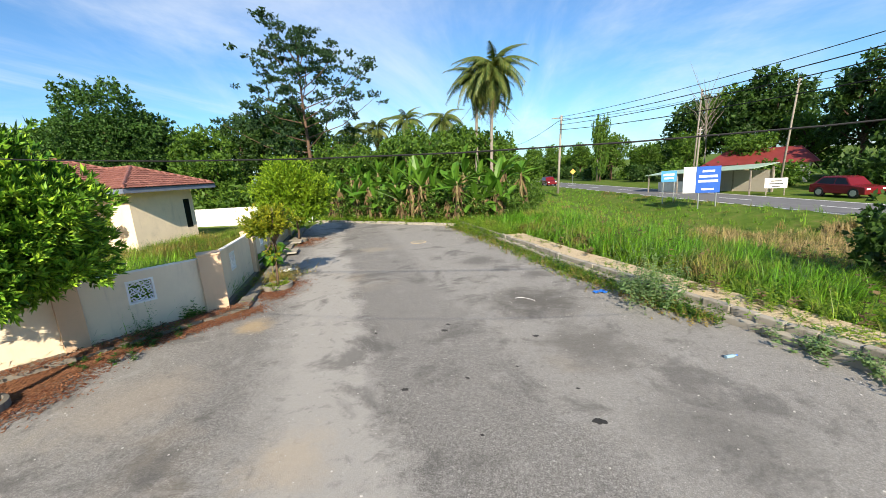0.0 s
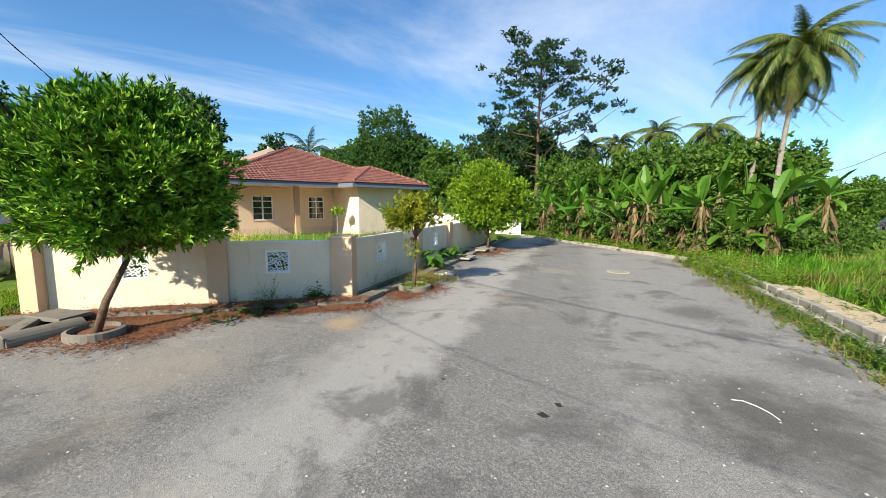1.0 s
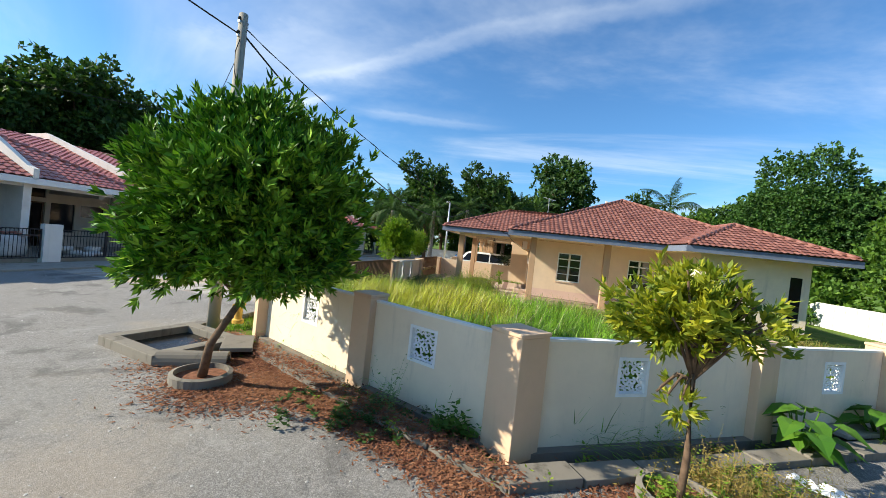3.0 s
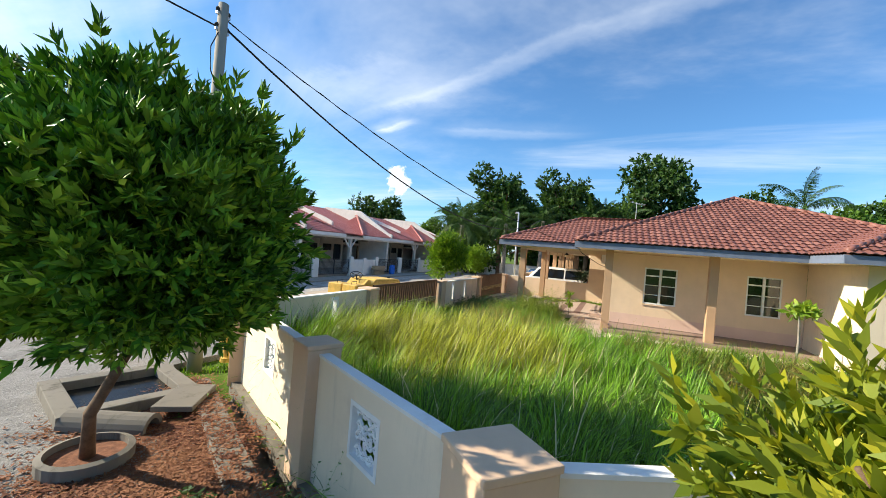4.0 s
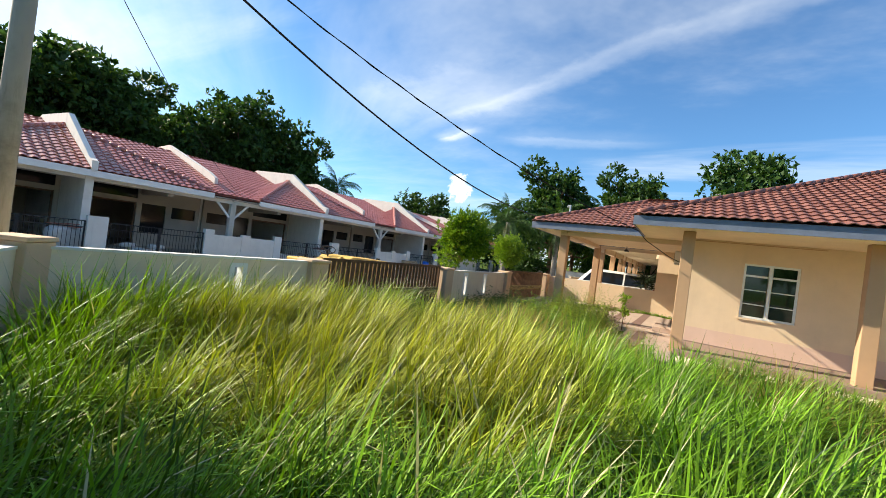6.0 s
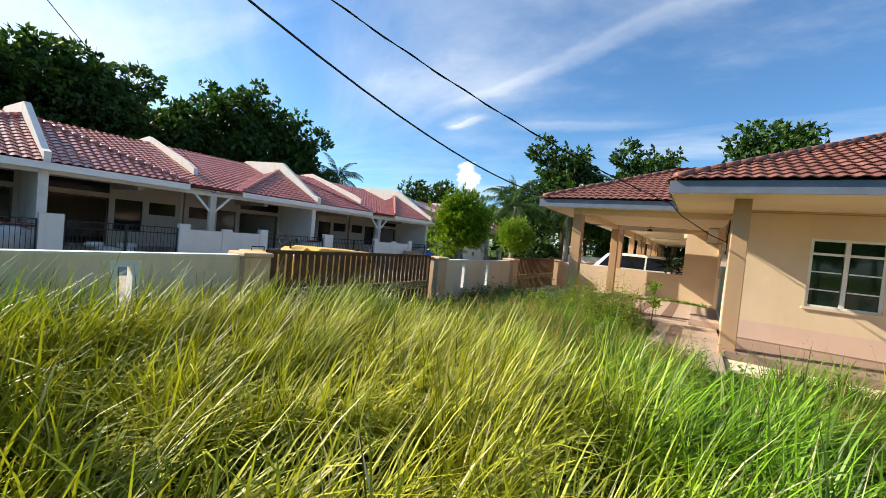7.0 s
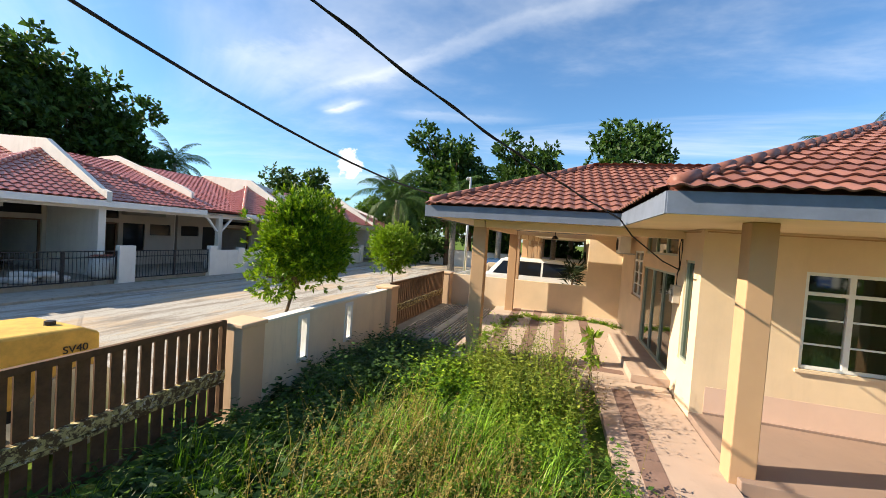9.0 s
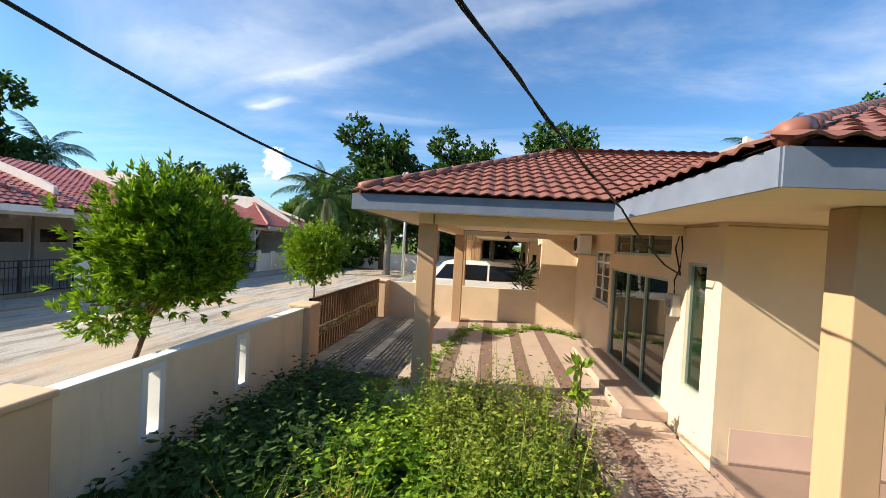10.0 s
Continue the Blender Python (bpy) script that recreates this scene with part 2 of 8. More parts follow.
L_DOME = leafy("fine dark dome leaves", (0.015, 0.045, 0.010), (0.035, 0.10, 0.018), (0.075, 0.16, 0.025), 0.6, 0.2)
L_TALL = leafy("tall tree leaves", (0.010, 0.030, 0.012), (0.022, 0.060, 0.022), (0.045, 0.10, 0.035), 0.6, 0.25)
L_PALM = leafy("palm fronds", (0.025, 0.06, 0.012), (0.07, 0.12, 0.025), (0.20, 0.21, 0.05), 0.5, 0.15)
L_BANANA = leafy("banana leaves", (0.025, 0.09, 0.012), (0.065, 0.18, 0.018), (0.17, 0.31, 0.035), 0.42, 0.28)
L_DRY = leafy("dry leaves", (0.06, 0.038, 0.02), (0.13, 0.085, 0.045), (0.26, 0.18, 0.09), 0.9, 0.12)
L_WEED = leafy("weeds", (0.05, 0.14, 0.012), (0.125, 0.255, 0.02), (0.31, 0.40, 0.05), 0.5, 0.35)
L_SAGE = leafy("grey-green weeds", (0.07, 0.14, 0.05), (0.14, 0.24, 0.09), (0.25, 0.34, 0.15), 0.6, 0.3)
L_FERN = leafy("dark spiky leaves", (0.006, 0.012, 0.006), (0.015, 0.028, 0.012), (0.03, 0.05, 0.02), 0.5, 0.05)
L_THICKET = leafy("thicket leaves", (0.015, 0.045, 0.008), (0.045, 0.11, 0.015), (0.13, 0.22, 0.03), 0.55, 0.2)
L_HEAP = leafy("climbing weed leaves", (0.025, 0.055, 0.008), (0.14, 0.22, 0.025), (0.36, 0.40, 0.07), 0.5, 0.25)
L_STRAW = leafy("straw weeds", (0.13, 0.10, 0.03), (0.27, 0.21, 0.055), (0.42, 0.32, 0.10), 0.8, 0.25)

def turf(name, green, gold, scale, lo, hi, translucent=0.3, ripe=None, straw=0.0):
    """Grass blades: each blade differs, and whole patches turn from green to gold."""
    k = Mat(name, 0.45, 0, 0.3)
    a = k.ramp(k.island(), (0.0, tuple(v * 0.22 for v in green)), (0.55, green), (1.0, tuple(v * 1.7 for v in green)))
    b = k.ramp(k.island(), (0.0, tuple(v * 0.22 for v in gold)), (0.55, gold), (1.0, tuple(min(0.6, v * 1.5) for v in gold)))
    part_ = k.mask(k.noise(scale, 4, 0.6), lo, hi)
    if ripe:                               # a stand that has ripened round one spot
        ds = k.t.nodes.new("ShaderNodeVectorMath")
        ds.operation = "DISTANCE"
        ds.inputs[1].default_value = (ripe[0], ripe[1], 1.0)
        k.t.links.new(k.coord(), ds.inputs[0])
        ad = k.t.nodes.new("ShaderNodeMath")
        ad.operation = "MULTIPLY_ADD"
        ad.inputs[1].default_value = 5.0
        k.t.links.new(k.noise(0.5, 4, 0.6), ad.inputs[0])
        k.t.links.new(ds.outputs["Value"], ad.inputs[2])
        part_ = k.mask(ad.outputs[0], ripe[2] + 3.6, ripe[2] + 1.4)
    col = k.mix(part_, a, b)
    if straw:                              # the last few blades are dead and pale
        col = k.mix(k.mask(k.island(), straw, straw + 0.01), col, (0.62, 0.54, 0.30))
    k.color(col)
    tr = k.t.nodes.new("ShaderNodeBsdfTranslucent")
    k.t.links.new(k.mix(1.0, col, (1.4, 1.4, 0.7), "MULTIPLY"), tr.inputs["Color"])
    ms = k.t.nodes.new("ShaderNodeMixShader")
    ms.inputs[0].default_value = translucent
    k.t.links.new(k.b.outputs[0], ms.inputs[1])
    k.t.links.new(tr.outputs[0], ms.inputs[2])
    k.t.links.new(ms.outputs[0], k.t.nodes["Material Output"].inputs["Surface"])
    return k.m


G_ROUGH = turf("rough olive grass blades", (0.13, 0.23, 0.018), (0.30, 0.25, 0.075), 0.5, 0.42, 0.6, 0.25)
G_LONG = turf("long grass blades", (0.145, 0.29, 0.013), (0.39, 0.41, 0.033), 0.28, 0.42, 0.64, 0.2, (-15.6, 6.0, 2.9), 0.965)
G_DRY = turf("dry grass blades", (0.20, 0.20, 0.05), (0.34, 0.25, 0.11), 0.7, 0.40, 0.55, 0.2)
G_VERGE = turf("lush verge grass blades", (0.10, 0.25, 0.014), (0.24, 0.23, 0.05), 0.6, 0.50, 0.62, 0.25)
G_SHORT = turf("short grass blades", (0.13, 0.27, 0.015), (0.26, 0.19, 0.065), 0.33, 0.50, 0.62, 0.3)


def roofmat(name, a, b, c, rough=0.55):
    k = Mat(name, rough, 0, 0.4 if rough > 0.4 else 0.9)
    col = k.ramp(k.island(), (0.0, a), (0.5, b), (1.0, c))
    col = k.mix(k.mul(k.rand(), 0.5), col, b)
    col = k.mix(k.mul(k.mask(k.noise(1.4, 6, 0.7), 0.5, 0.8), 0.45), col, tuple(v * 0.45 for v in a))
    k.color(col).bump(k.noise(60, 3), 0.15, 0.005)
    return k.m


TILE = roofmat("terracotta roof tile", (0.15, 0.060, 0.045), (0.24, 0.094, 0.068), (0.33, 0.148, 0.11))
TILE_T = roofmat("dull red terrace tile", (0.36, 0.085, 0.058), (0.43, 0.115, 0.08), (0.50, 0.165, 0.12), 0.31)


def asphalt(name, gain=1.0):
    """Worn chip-seal: speckled grit, wheel bands that follow the forecourt, dark blotches, dust and cracks."""
    k = Mat(name, 0.92, 0, 0.2)
    g = lambda *c: tuple(min(0.8, v * gain * 0.94) for v in c)  # noqa: E731
    fine = k.ramp(k.noise(46, 4, 0.9), (0.38, g(0.045, 0.042, 0.038)), (0.5, g(0.165, 0.157, 0.145)), (0.60, g(0.50, 0.48, 0.445)))
    grit = k.ramp(k.noise(17, 5, 0.85), (0.40, g(0.055, 0.052, 0.047)), (0.5, g(0.168, 0.16, 0.148)), (0.60, g(0.45, 0.43, 0.40)))
    fine = k.mix(0.4, fine, grit)
    # distance across the wheel bands, wandering with noise
    sx = k.t.nodes.new("ShaderNodeVectorMath")
    sx.operation = "DOT_PRODUCT"
    sx.inputs[1].default_value = (0.866, 0.5, 0.0)
    k.t.links.new(k.coord(), sx.inputs[0])
    wander = k.mul(k.noise(0.5, 6, 0.75), 2.2)
    ad = k.t.nodes.new("ShaderNodeMath")
    ad.operation = "ADD"
    k.t.links.new(sx.outputs["Value"], ad.inputs[0])
    k.t.links.new(wander, ad.inputs[1])
    rng_ = k.t.nodes.new("ShaderNodeMapRange")
    rng_.inputs["From Min"].default_value, rng_.inputs["From Max"].default_value = -8.0, 8.0
    k.t.links.new(ad.outputs[0], rng_.inputs["Value"])
    band = k.ramp(rng_.outputs["Result"], (0.0, (0.35,) * 3), (0.27, (0.5,) * 3), (0.37, (0.3,) * 3), (0.46, (0.1,) * 3), (0.52, (0.95,) * 3), (0.60, (0.95,) * 3), (0.625, (0.12,) * 3), (0.76, (0.22,) * 3), (0.80, (0.55,) * 3), (1.0, (0.5,) * 3))
    bw = k.t.nodes.new("ShaderNodeRGBToBW")
    k.t.links.new(band, bw.inputs[0])
    col = k.mix(k.mul(bw.outputs[0], 0.85), fine, g(0.42, 0.40, 0.365))
    blot = k.mask(k.noise(0.5, 7, 0.68, (1, 1, 1), 0.5), 0.52, 0.63)
    col = k.mix(k.mul(blot, 0.62), col, g(0.11, 0.105, 0.098))
    small = k.mask(k.noise(3.2, 6, 0.7, (1, 1, 1), 0.4), 0.54, 0.68)
    col = k.mix(k.mul(small, 0.4), col, g(0.11, 0.106, 0.098))
    pale = k.mask(k.noise(1.1, 7, 0.72, (1, 1, 1), 0.6), 0.54, 0.68)
    col = k.mix(k.mul(pale, 0.28), col, g(0.46, 0.445, 0.415))
    dust = k.mask(k.noise(0.21, 5, 0.6), 0.56, 0.72)
    col = k.mix(k.mul(dust, 0.4), col, g(0.47, 0.385, 0.27))
    # stains with a place of their own: tan soil, damp grime
    for (x, y), r, c, amt in (((-6.85, 7.85), 0.75, (0.50, 0.36, 0.19), 0.6), ((-2.97, 3.8), 0.9, (0.46, 0.36, 0.24), 0.4), ((0.15, 10.2), 1.9, (0.085, 0.078, 0.068), 0.75), ((1.3, 7.6), 1.5, (0.10, 0.092, 0.08), 0.6), ((-2.0, 14.9), 1.3, (0.085, 0.08, 0.072), 0.6), ((0.2, 12.9), 0.8, (0.09, 0.084, 0.075), 0.6), ((2.6, 5.2), 1.4, (0.12, 0.115, 0.105), 0.5), ((-6.6, 4.6), 1.6, (0.42, 0.35, 0.27), 0.4)):
        ds = k.t.nodes.new("ShaderNodeVectorMath")
        ds.operation = "DISTANCE"
        ds.inputs[1].default_value = (x, y, 0)
        k.t.links.new(k.coord(), ds.inputs[0])
        rag = k.t.nodes.new("ShaderNodeMath")
        rag.operation = "MULTIPLY_ADD"
        rag.inputs[1].default_value = 1.6 * r
        k.t.links.new(k.noise(1.6, 6, 0.7), rag.inputs[0])
        k.t.links.new(ds.outputs["Value"], rag.inputs[2])
        spot = k.mask(rag.outputs[0], 1.75 * r, 0.95 * r)
        col = k.mix(k.mul(spot, amt), col, c)
    k.color(col).bump(k.noise(80, 3, 0.8), 0.7, 0.015)
    return k.m


ASPHALT = asphalt("worn asphalt")
ROAD = plain("main road asphalt", (0.16, 0.16, 0.165), 0.9, 0, 0.15, 1.5, 0.3)


def soil():
    k = Mat("grassy earth", 0.95, 0, 0.1)
    col = k.ramp(k.noise(1.1, 6, 0.7), (0.30, (0.05, 0.105, 0.013)), (0.5, (0.10, 0.165, 0.022)), (0.7, (0.17, 0.17, 0.05)))
    col = k.mix(k.mul(k.mask(k.noise(22, 4), 0.5, 0.7), 0.5), col, (0.06, 0.07, 0.02))
    k.color(col).bump(k.noise(14, 5), 0.6, 0.05)
    return k.m


SOIL = soil()


def sandmat():
    k = Mat("pale sand with weeds", 0.95, 0, 0.1)
    col = k.ramp(k.noise(18, 5, 0.8), (0.35, (0.38, 0.30, 0.19)), (0.6, (0.62, 0.50, 0.33)))
    col = k.mix(k.mask(k.noise(1.3, 6, 0.7), 0.54, 0.64), col, (0.16, 0.13, 0.06))
    k.color(col).bump(k.noise(25, 5), 0.6, 0.03)
    return k.m


SAND = sandmat()


def street():
    """Pale worn street, streaked along its length, with tan dust lying on it."""
    k = Mat("pale dusty street", 0.9, 0, 0.25)
    col = k.ramp(k.noise(30, 4, 0.85), (0.36, (0.22, 0.205, 0.18)), (0.5, (0.42, 0.395, 0.35)), (0.64, (0.60, 0.575, 0.52)))
    col = k.mix(k.mul(k.mask(k.noise(2.2, 6, 0.75, (0.12, 1, 1)), 0.46, 0.58), 0.8), col, (0.21, 0.175, 0.14))
    col = k.mix(k.mul(k.mask(k.noise(0.5, 6, 0.7, (0.35, 1, 1)), 0.48, 0.58), 0.7), col, (0.50, 0.38, 0.26))
    k.color(col).bump(k.noise(40, 3, 0.8), 0.5, 0.015)
    return k.m


STREET = street()
LITTER = plain("red-brown leaf litter", (0.20, 0.085, 0.045), 0.95, 0, 0.45, 12, 0.6)

# ------------------------------------------------------------------ mesh helpers


class Mesh:
    """Collects vertices and faces of one mesh."""

    def __init__(self):
        self.v, self.f = [], []

    def add(self, vs, fs):
        o = len(self.v)
        self.v += [tuple(p) for p in vs]
        self.f += [tuple(i + o for i in q) for q in fs]
        return self

    def box(self, x0, x1, y0, y1, z0, z1):
        vs = [(x, y, z) for z in (z0, z1) for y in (y0, y1) for x in (x0, x1)]
        return self.add(vs, [(0, 2, 3, 1), (4, 5, 7, 6), (0, 1, 5, 4), (2, 6, 7, 3), (0, 4, 6, 2), (1, 3, 7, 5)])

    def bar(self, a, b, w, h):
        """A square bar from a to b."""
        a, b = Vector(a), Vector(b)
        d = (b - a).normalized()
        s = d.cross(Vector((0, 0, 1)))
        s = s.normalized() if s.length > 1e-4 else Vector((1, 0, 0))
        u = s.cross(d)
        vs = [p + s * i * w / 2 + u * j * h / 2 for p in (a, b) for i, j in ((-1, -1), (1, -1), (1, 1), (-1, 1))]
        return self.add(vs, [(3, 2, 1, 0), (4, 5, 6, 7), (0, 1, 5, 4), (1, 2, 6, 5), (2, 3, 7, 6), (3, 0, 4, 7)])

    def tube(self, pts, radii, n=8, cap=True):
        pts = [Vector(p) for p in pts]
        if not hasattr(radii, "__len__"):
            radii = [radii] * len(pts)
        vs, fs = [], []
        for i, p in enumerate(pts):
            d = (pts[min(i + 1, len(pts) - 1)] - pts[max(i - 1, 0)]).normalized()
            s = d.orthogonal() if abs(d.z) > 0.99 else d.cross(Vector((0, 0, 1)))
            s.normalize()
            u = s.cross(d)
            for j in range(n):
                a = 2 * math.pi * j / n
                vs.append(p + (s * math.cos(a) + u * math.sin(a)) * radii[i])
        for i in range(len(pts) - 1):
            for j in range(n):
                fs.append((i * n + j, i * n + (j + 1) % n, (i + 1) * n + (j + 1) % n, (i + 1) * n + j))
        if cap:
            fs += [tuple(range(n - 1, -1, -1)), tuple(range((len(pts) - 1) * n, len(pts) * n))]
        return self.add(vs, fs)

    def prism(self, poly, z0, z1):
        """A flat polygon drawn up from z0 to z1."""
        n = len(poly)
        vs = [(x, y, z0) for x, y in poly] + [(x, y, z1) for x, y in poly]
        fs = [tuple(range(n - 1, -1, -1)), tuple(range(n, 2 * n))]
        fs += [(i, (i + 1) % n, n + (i + 1) % n, n + i) for i in range(n)]
        return self.add(vs, fs)

    def weld(self):
        """Joins vertices that lie in one place, so that touching boxes are one body."""
        seen, order, verts = {}, [], []
        for p in self.v:
            key = tuple(round(c, 4) for c in p)
            if key not in seen:
                seen[key] = len(verts)
                verts.append(p)
            order.append(seen[key])
        self.v, self.f = verts, [tuple(order[i] for i in q) for q in self.f]
        return self

    def data(self, name, mat, smooth=False):
        me = bpy.data.meshes.new(name)
        me.from_pydata(self.v, [], self.f)
        me.materials.append(mat)
        if smooth:
            me.polygons.foreach_set("use_smooth", [True] * len(me.polygons))
        me.update()
        return me


def bevel(ob, w=0.01, n=2):
    m = ob.modifiers.new("soft edges", "BEVEL")
    m.width, m.segments, m.limit_method = w, n, "ANGLE"
    return ob


def part(name, me, mat, parent=None, label="", smooth=False, soft=0.0):
    """Links a Mesh (or mesh data) as one object under its thing."""
    ob = new(name, me.data(name, mat, smooth) if isinstance(me, Mesh) else me)
    if parent is not None:
        ob.parent = parent
    if label:
        tagged(ob, label)
    if soft:
        bevel(ob, soft)
    return ob


def thing(name, label, category, at=(0, 0, 0), turn=0.0, group="", kind=""):
    ob = new(name)
    ob.matrix_basis = pose(*at, 0, 0, turn)
    return tagged(ob, label, category, group, kind)


def setting(name, me, mat, label="", category="", smooth=False, soft=0.0):
    ob = part(name, me, mat, None, "", smooth, soft)
    return tagged(ob, label, category, "", "structure")

RNG = np.random.default_rng(7)


def np_mesh(name, verts, quads, mat, smooth=False):
    """Mesh data from arrays of vertices (N,3) and quads (M,4)."""
    me = bpy.data.meshes.new(name)
    verts, quads = np.asarray(verts, np.float32), np.asarray(quads, np.int32)
    me.vertices.add(len(verts))
    me.vertices.foreach_set("co", verts.ravel())
    me.loops.add(quads.size)
    me.loops.foreach_set("vertex_index", quads.ravel())
    me.polygons.add(len(quads))
    me.polygons.foreach_set("loop_start", np.arange(0, quads.size, quads.shape[1], dtype=np.int32))
    me.materials.append(mat)
    if smooth:
        me.polygons.foreach_set("use_smooth", np.ones(len(quads), bool))
    me.update(calc_edges=True)
    return me


def unit(a):
    return a / np.maximum(np.linalg.norm(a, axis=-1, keepdims=True), 1e-6)


def leaf_quads(base, along, length, width, side=None, fold=0.0):
    """Diamond leaves: base points, directions, lengths, widths."""
    n = len(base)
    if side is None:
        side = unit(np.cross(along, RNG.normal(size=(n, 3))))
    L, W = np.reshape(length, (-1, 1)) * np.ones((n, 1)), np.reshape(width, (-1, 1)) * np.ones((n, 1))
    up = np.cross(side, along)
    mid = base + along * L * 0.45 + up * L * fold
    v = np.stack([base, mid + side * W / 2, base + along * L, mid - side * W / 2], 1).reshape(-1, 3)
    return v, np.arange(4 * n).reshape(n, 4)


def blades(xy, z, length, width, lean, bend, heading=None, widths=(1.0, 0.85, 0.6, 0.08)):
    """Grass blades of three or more bent segments."""
    n = len(xy)
    a = RNG.uniform(0, 2 * np.pi, n) if heading is None else heading
    d = np.stack([np.cos(a), np.sin(a), np.zeros(n)], 1)
    s = np.stack([-np.sin(a), np.cos(a), np.zeros(n)], 1)
    p = np.column_stack([xy, z])
    rows = []
    ang = lean.copy()
    k = len(widths)
    for w in widths:
        rows += [p + s * (width * w / 2)[:, None], p - s * (width * w / 2)[:, None]]
        step = length / (k - 1)
        p = p + d * (np.sin(ang) * step)[:, None] + np.array([0, 0, 1.0]) * (np.cos(ang) * step)[:, None]
        ang = ang + bend
    v = np.stack(rows, 1).reshape(-1, 3)
    q = np.array([[2 * i, 2 * i + 1, 2 * i + 3, 2 * i + 2] for i in range(k - 1)])
    return v, (q[None] + 2 * k * np.arange(n)[:, None, None]).reshape(-1, 4)


def inside(poly, x, y):
    """Whether points lie inside a polygon."""
    x, y = np.asarray(x, float), np.asarray(y, float)
    hit = np.zeros(x.shape, bool)
    for (x0, y0), (x1, y1) in zip(poly, poly[1:] + poly[:1]):
        c = (y0 > y) != (y1 > y)
        hit ^= c & (x < (x1 - x0) * (y - y0) / ((y1 - y0) if y1 != y0 else 1e-9) + x0)
    return hit


# ------------------------------------------------------------------ ground and roads
KERB_R = [(9.0, 0.5), (7.0, 4.3), (5.6, 6.75), (5.0, 7.8), (4.15, 9.1), (2.8, 11.25), (0.8, 14.5), (-1.8, 19.3), (-4.9, 24.4)]
KERB_B = [(-5.2, 24.7), (-9.9, 26.4), (-14.4, 28.0), (-18.5, 29.4)]
PA, PB, PD = (-9.05, 9.0), (-10.42, 6.18), (-12.15, 2.75)
PC1, PC, PE = (-11.29, 13.2), (-13.0, 16.4), (-16.3, 22.6)
WALLINE = [PD, PB, PA, PC1, PC, PE, (-17.6, 25.0)]


def offset(line, d):
    """A line beside another one, d to its left, mitred at the corners."""
    pts = [Vector(p) for p in line]
    res = []
    for i, p in enumerate(pts):
        a = (pts[i] - pts[i - 1]).normalized() if i else None
        b = (pts[i + 1] - pts[i]).normalized() if i + 1 < len(pts) else None
        a, b = a or b, b or a
        na, nb = Vector((-a.y, a.x)), Vector((-b.y, b.x))
        m = (na + nb) / (1 + na.dot(nb))
        res.append((p.x + m.x * d, p.y + m.y * d))
    return res


KERB_L = [(-17.9, 28.9)] + offset(WALLINE, -0.95)[::-1] + [(-11.9, 0.9)]
FORECOURT = KERB_R + KERB_B + KERB_L + [(-15.5, 0.9), (-15.5, -9.3), (10.0, -9.3)]
STREETPOLY = [(-15.5, -9.3), (-15.5, 0.9), (-90.0, 0.9), (-90.0, -9.3)]
LOT = [(-8.95, 9.35), (-9.95, 6.3), (-12.0, 2.9), (-34.0, 2.9), (-34.0, 26.0), (-17.0, 25.6)]
DRAINSTRIP = offset(WALLINE, -1.1) + offset(WALLINE, 0.5)[::-1]
ROAD_A, ROAD_D = Vector((16.1, 23.0)), Vector((-0.306, 0.952))
ROAD_N = Vector((0.952, 0.306))
ROAD_W = 5.4


def height(x, y):
    """Height of the land."""
    x, y = np.asarray(x, float), np.asarray(y, float)
    z = 0.05 * np.sin(x * 0.37 + 1) * np.sin(y * 0.31)
    z = np.where(inside(LOT, x, y), 0.30 + 0.03 * np.sin(x * 1.1) * np.cos(y * 0.9), z)
    # ditch between the forecourt and the main road
    s = (x - ROAD_A.x) * ROAD_N.x + (y - ROAD_A.y) * ROAD_N.y
    right = (s > -16.5) & (s < 0) & (y > -6) & ~inside(FORECOURT, x, y)
    z = np.where(right, 0.10 - 0.75 * np.exp(-((s + 5.0) / 2.4) ** 2) - 0.35 * np.exp(-((s + 9.0) / 3.0) ** 2), z)
    z = np.where((s >= 0) & (s < ROAD_W), -0.06, z)
    z = np.where(s >= ROAD_W, -0.02, z)
    road = inside(FORECOURT, x, y) | inside(STREETPOLY, x, y)
    z = np.where(inside(DRAINSTRIP, x, y), -0.45, z)
    by = (inside(FORECOURT, x - 0.8, y - 0.45) | inside(FORECOURT, x - 0.4, y - 0.9)) & ~inside(LOT, x, y)
    z = np.where(by, np.minimum(z, -0.14), z)
    return np.where(road, -0.14, z)


def grid(edges_x, edges_y):
    gx, gy = np.meshgrid(edges_x, edges_y, indexing="ij")
    z = height(gx, gy)
    v = np.stack([gx, gy, z], -1).reshape(-1, 3)
    nx, ny = gx.shape
    i = (np.arange(nx - 1)[:, None] * ny + np.arange(ny - 1)[None]).ravel()
    return v, np.stack([i, i + ny, i + ny + 1, i + 1], 1)


far = np.array([-2500, -900, -400, -200.0])
ex = np.concatenate([far, np.arange(-120, 60, 0.75), -far[::-1]])
ey = np.concatenate([far, np.arange(-60, 110, 0.75), -far[::-1]])
ground = part("ground", np_mesh("ground", *grid(ex, ey), SOIL, True), SOIL)
tagged(ground, "uneven grassy earth with a ditch beside the road", "ground", "", "structure")

me = Mesh()
me.prism(FORECOURT, -0.3, 0.0)
setting("pavement", me, ASPHALT, "worn grey asphalt forecourt with bleached bands and stains", "road")
me = Mesh()
me.prism(STREETPOLY, -0.3, 0.0)
setting("road", me, STREET, "pale dusty residential street", "road")


def strip(a, d, n, s0, s1, t0, t1, z0, z1):
    q = [a + d * t + n * s for s, t in ((s0, t0), (s1, t0), (s1, t1), (s0, t1))]
    return Mesh().prism([(p.x, p.y) for p in q][::-1], z0, z1)


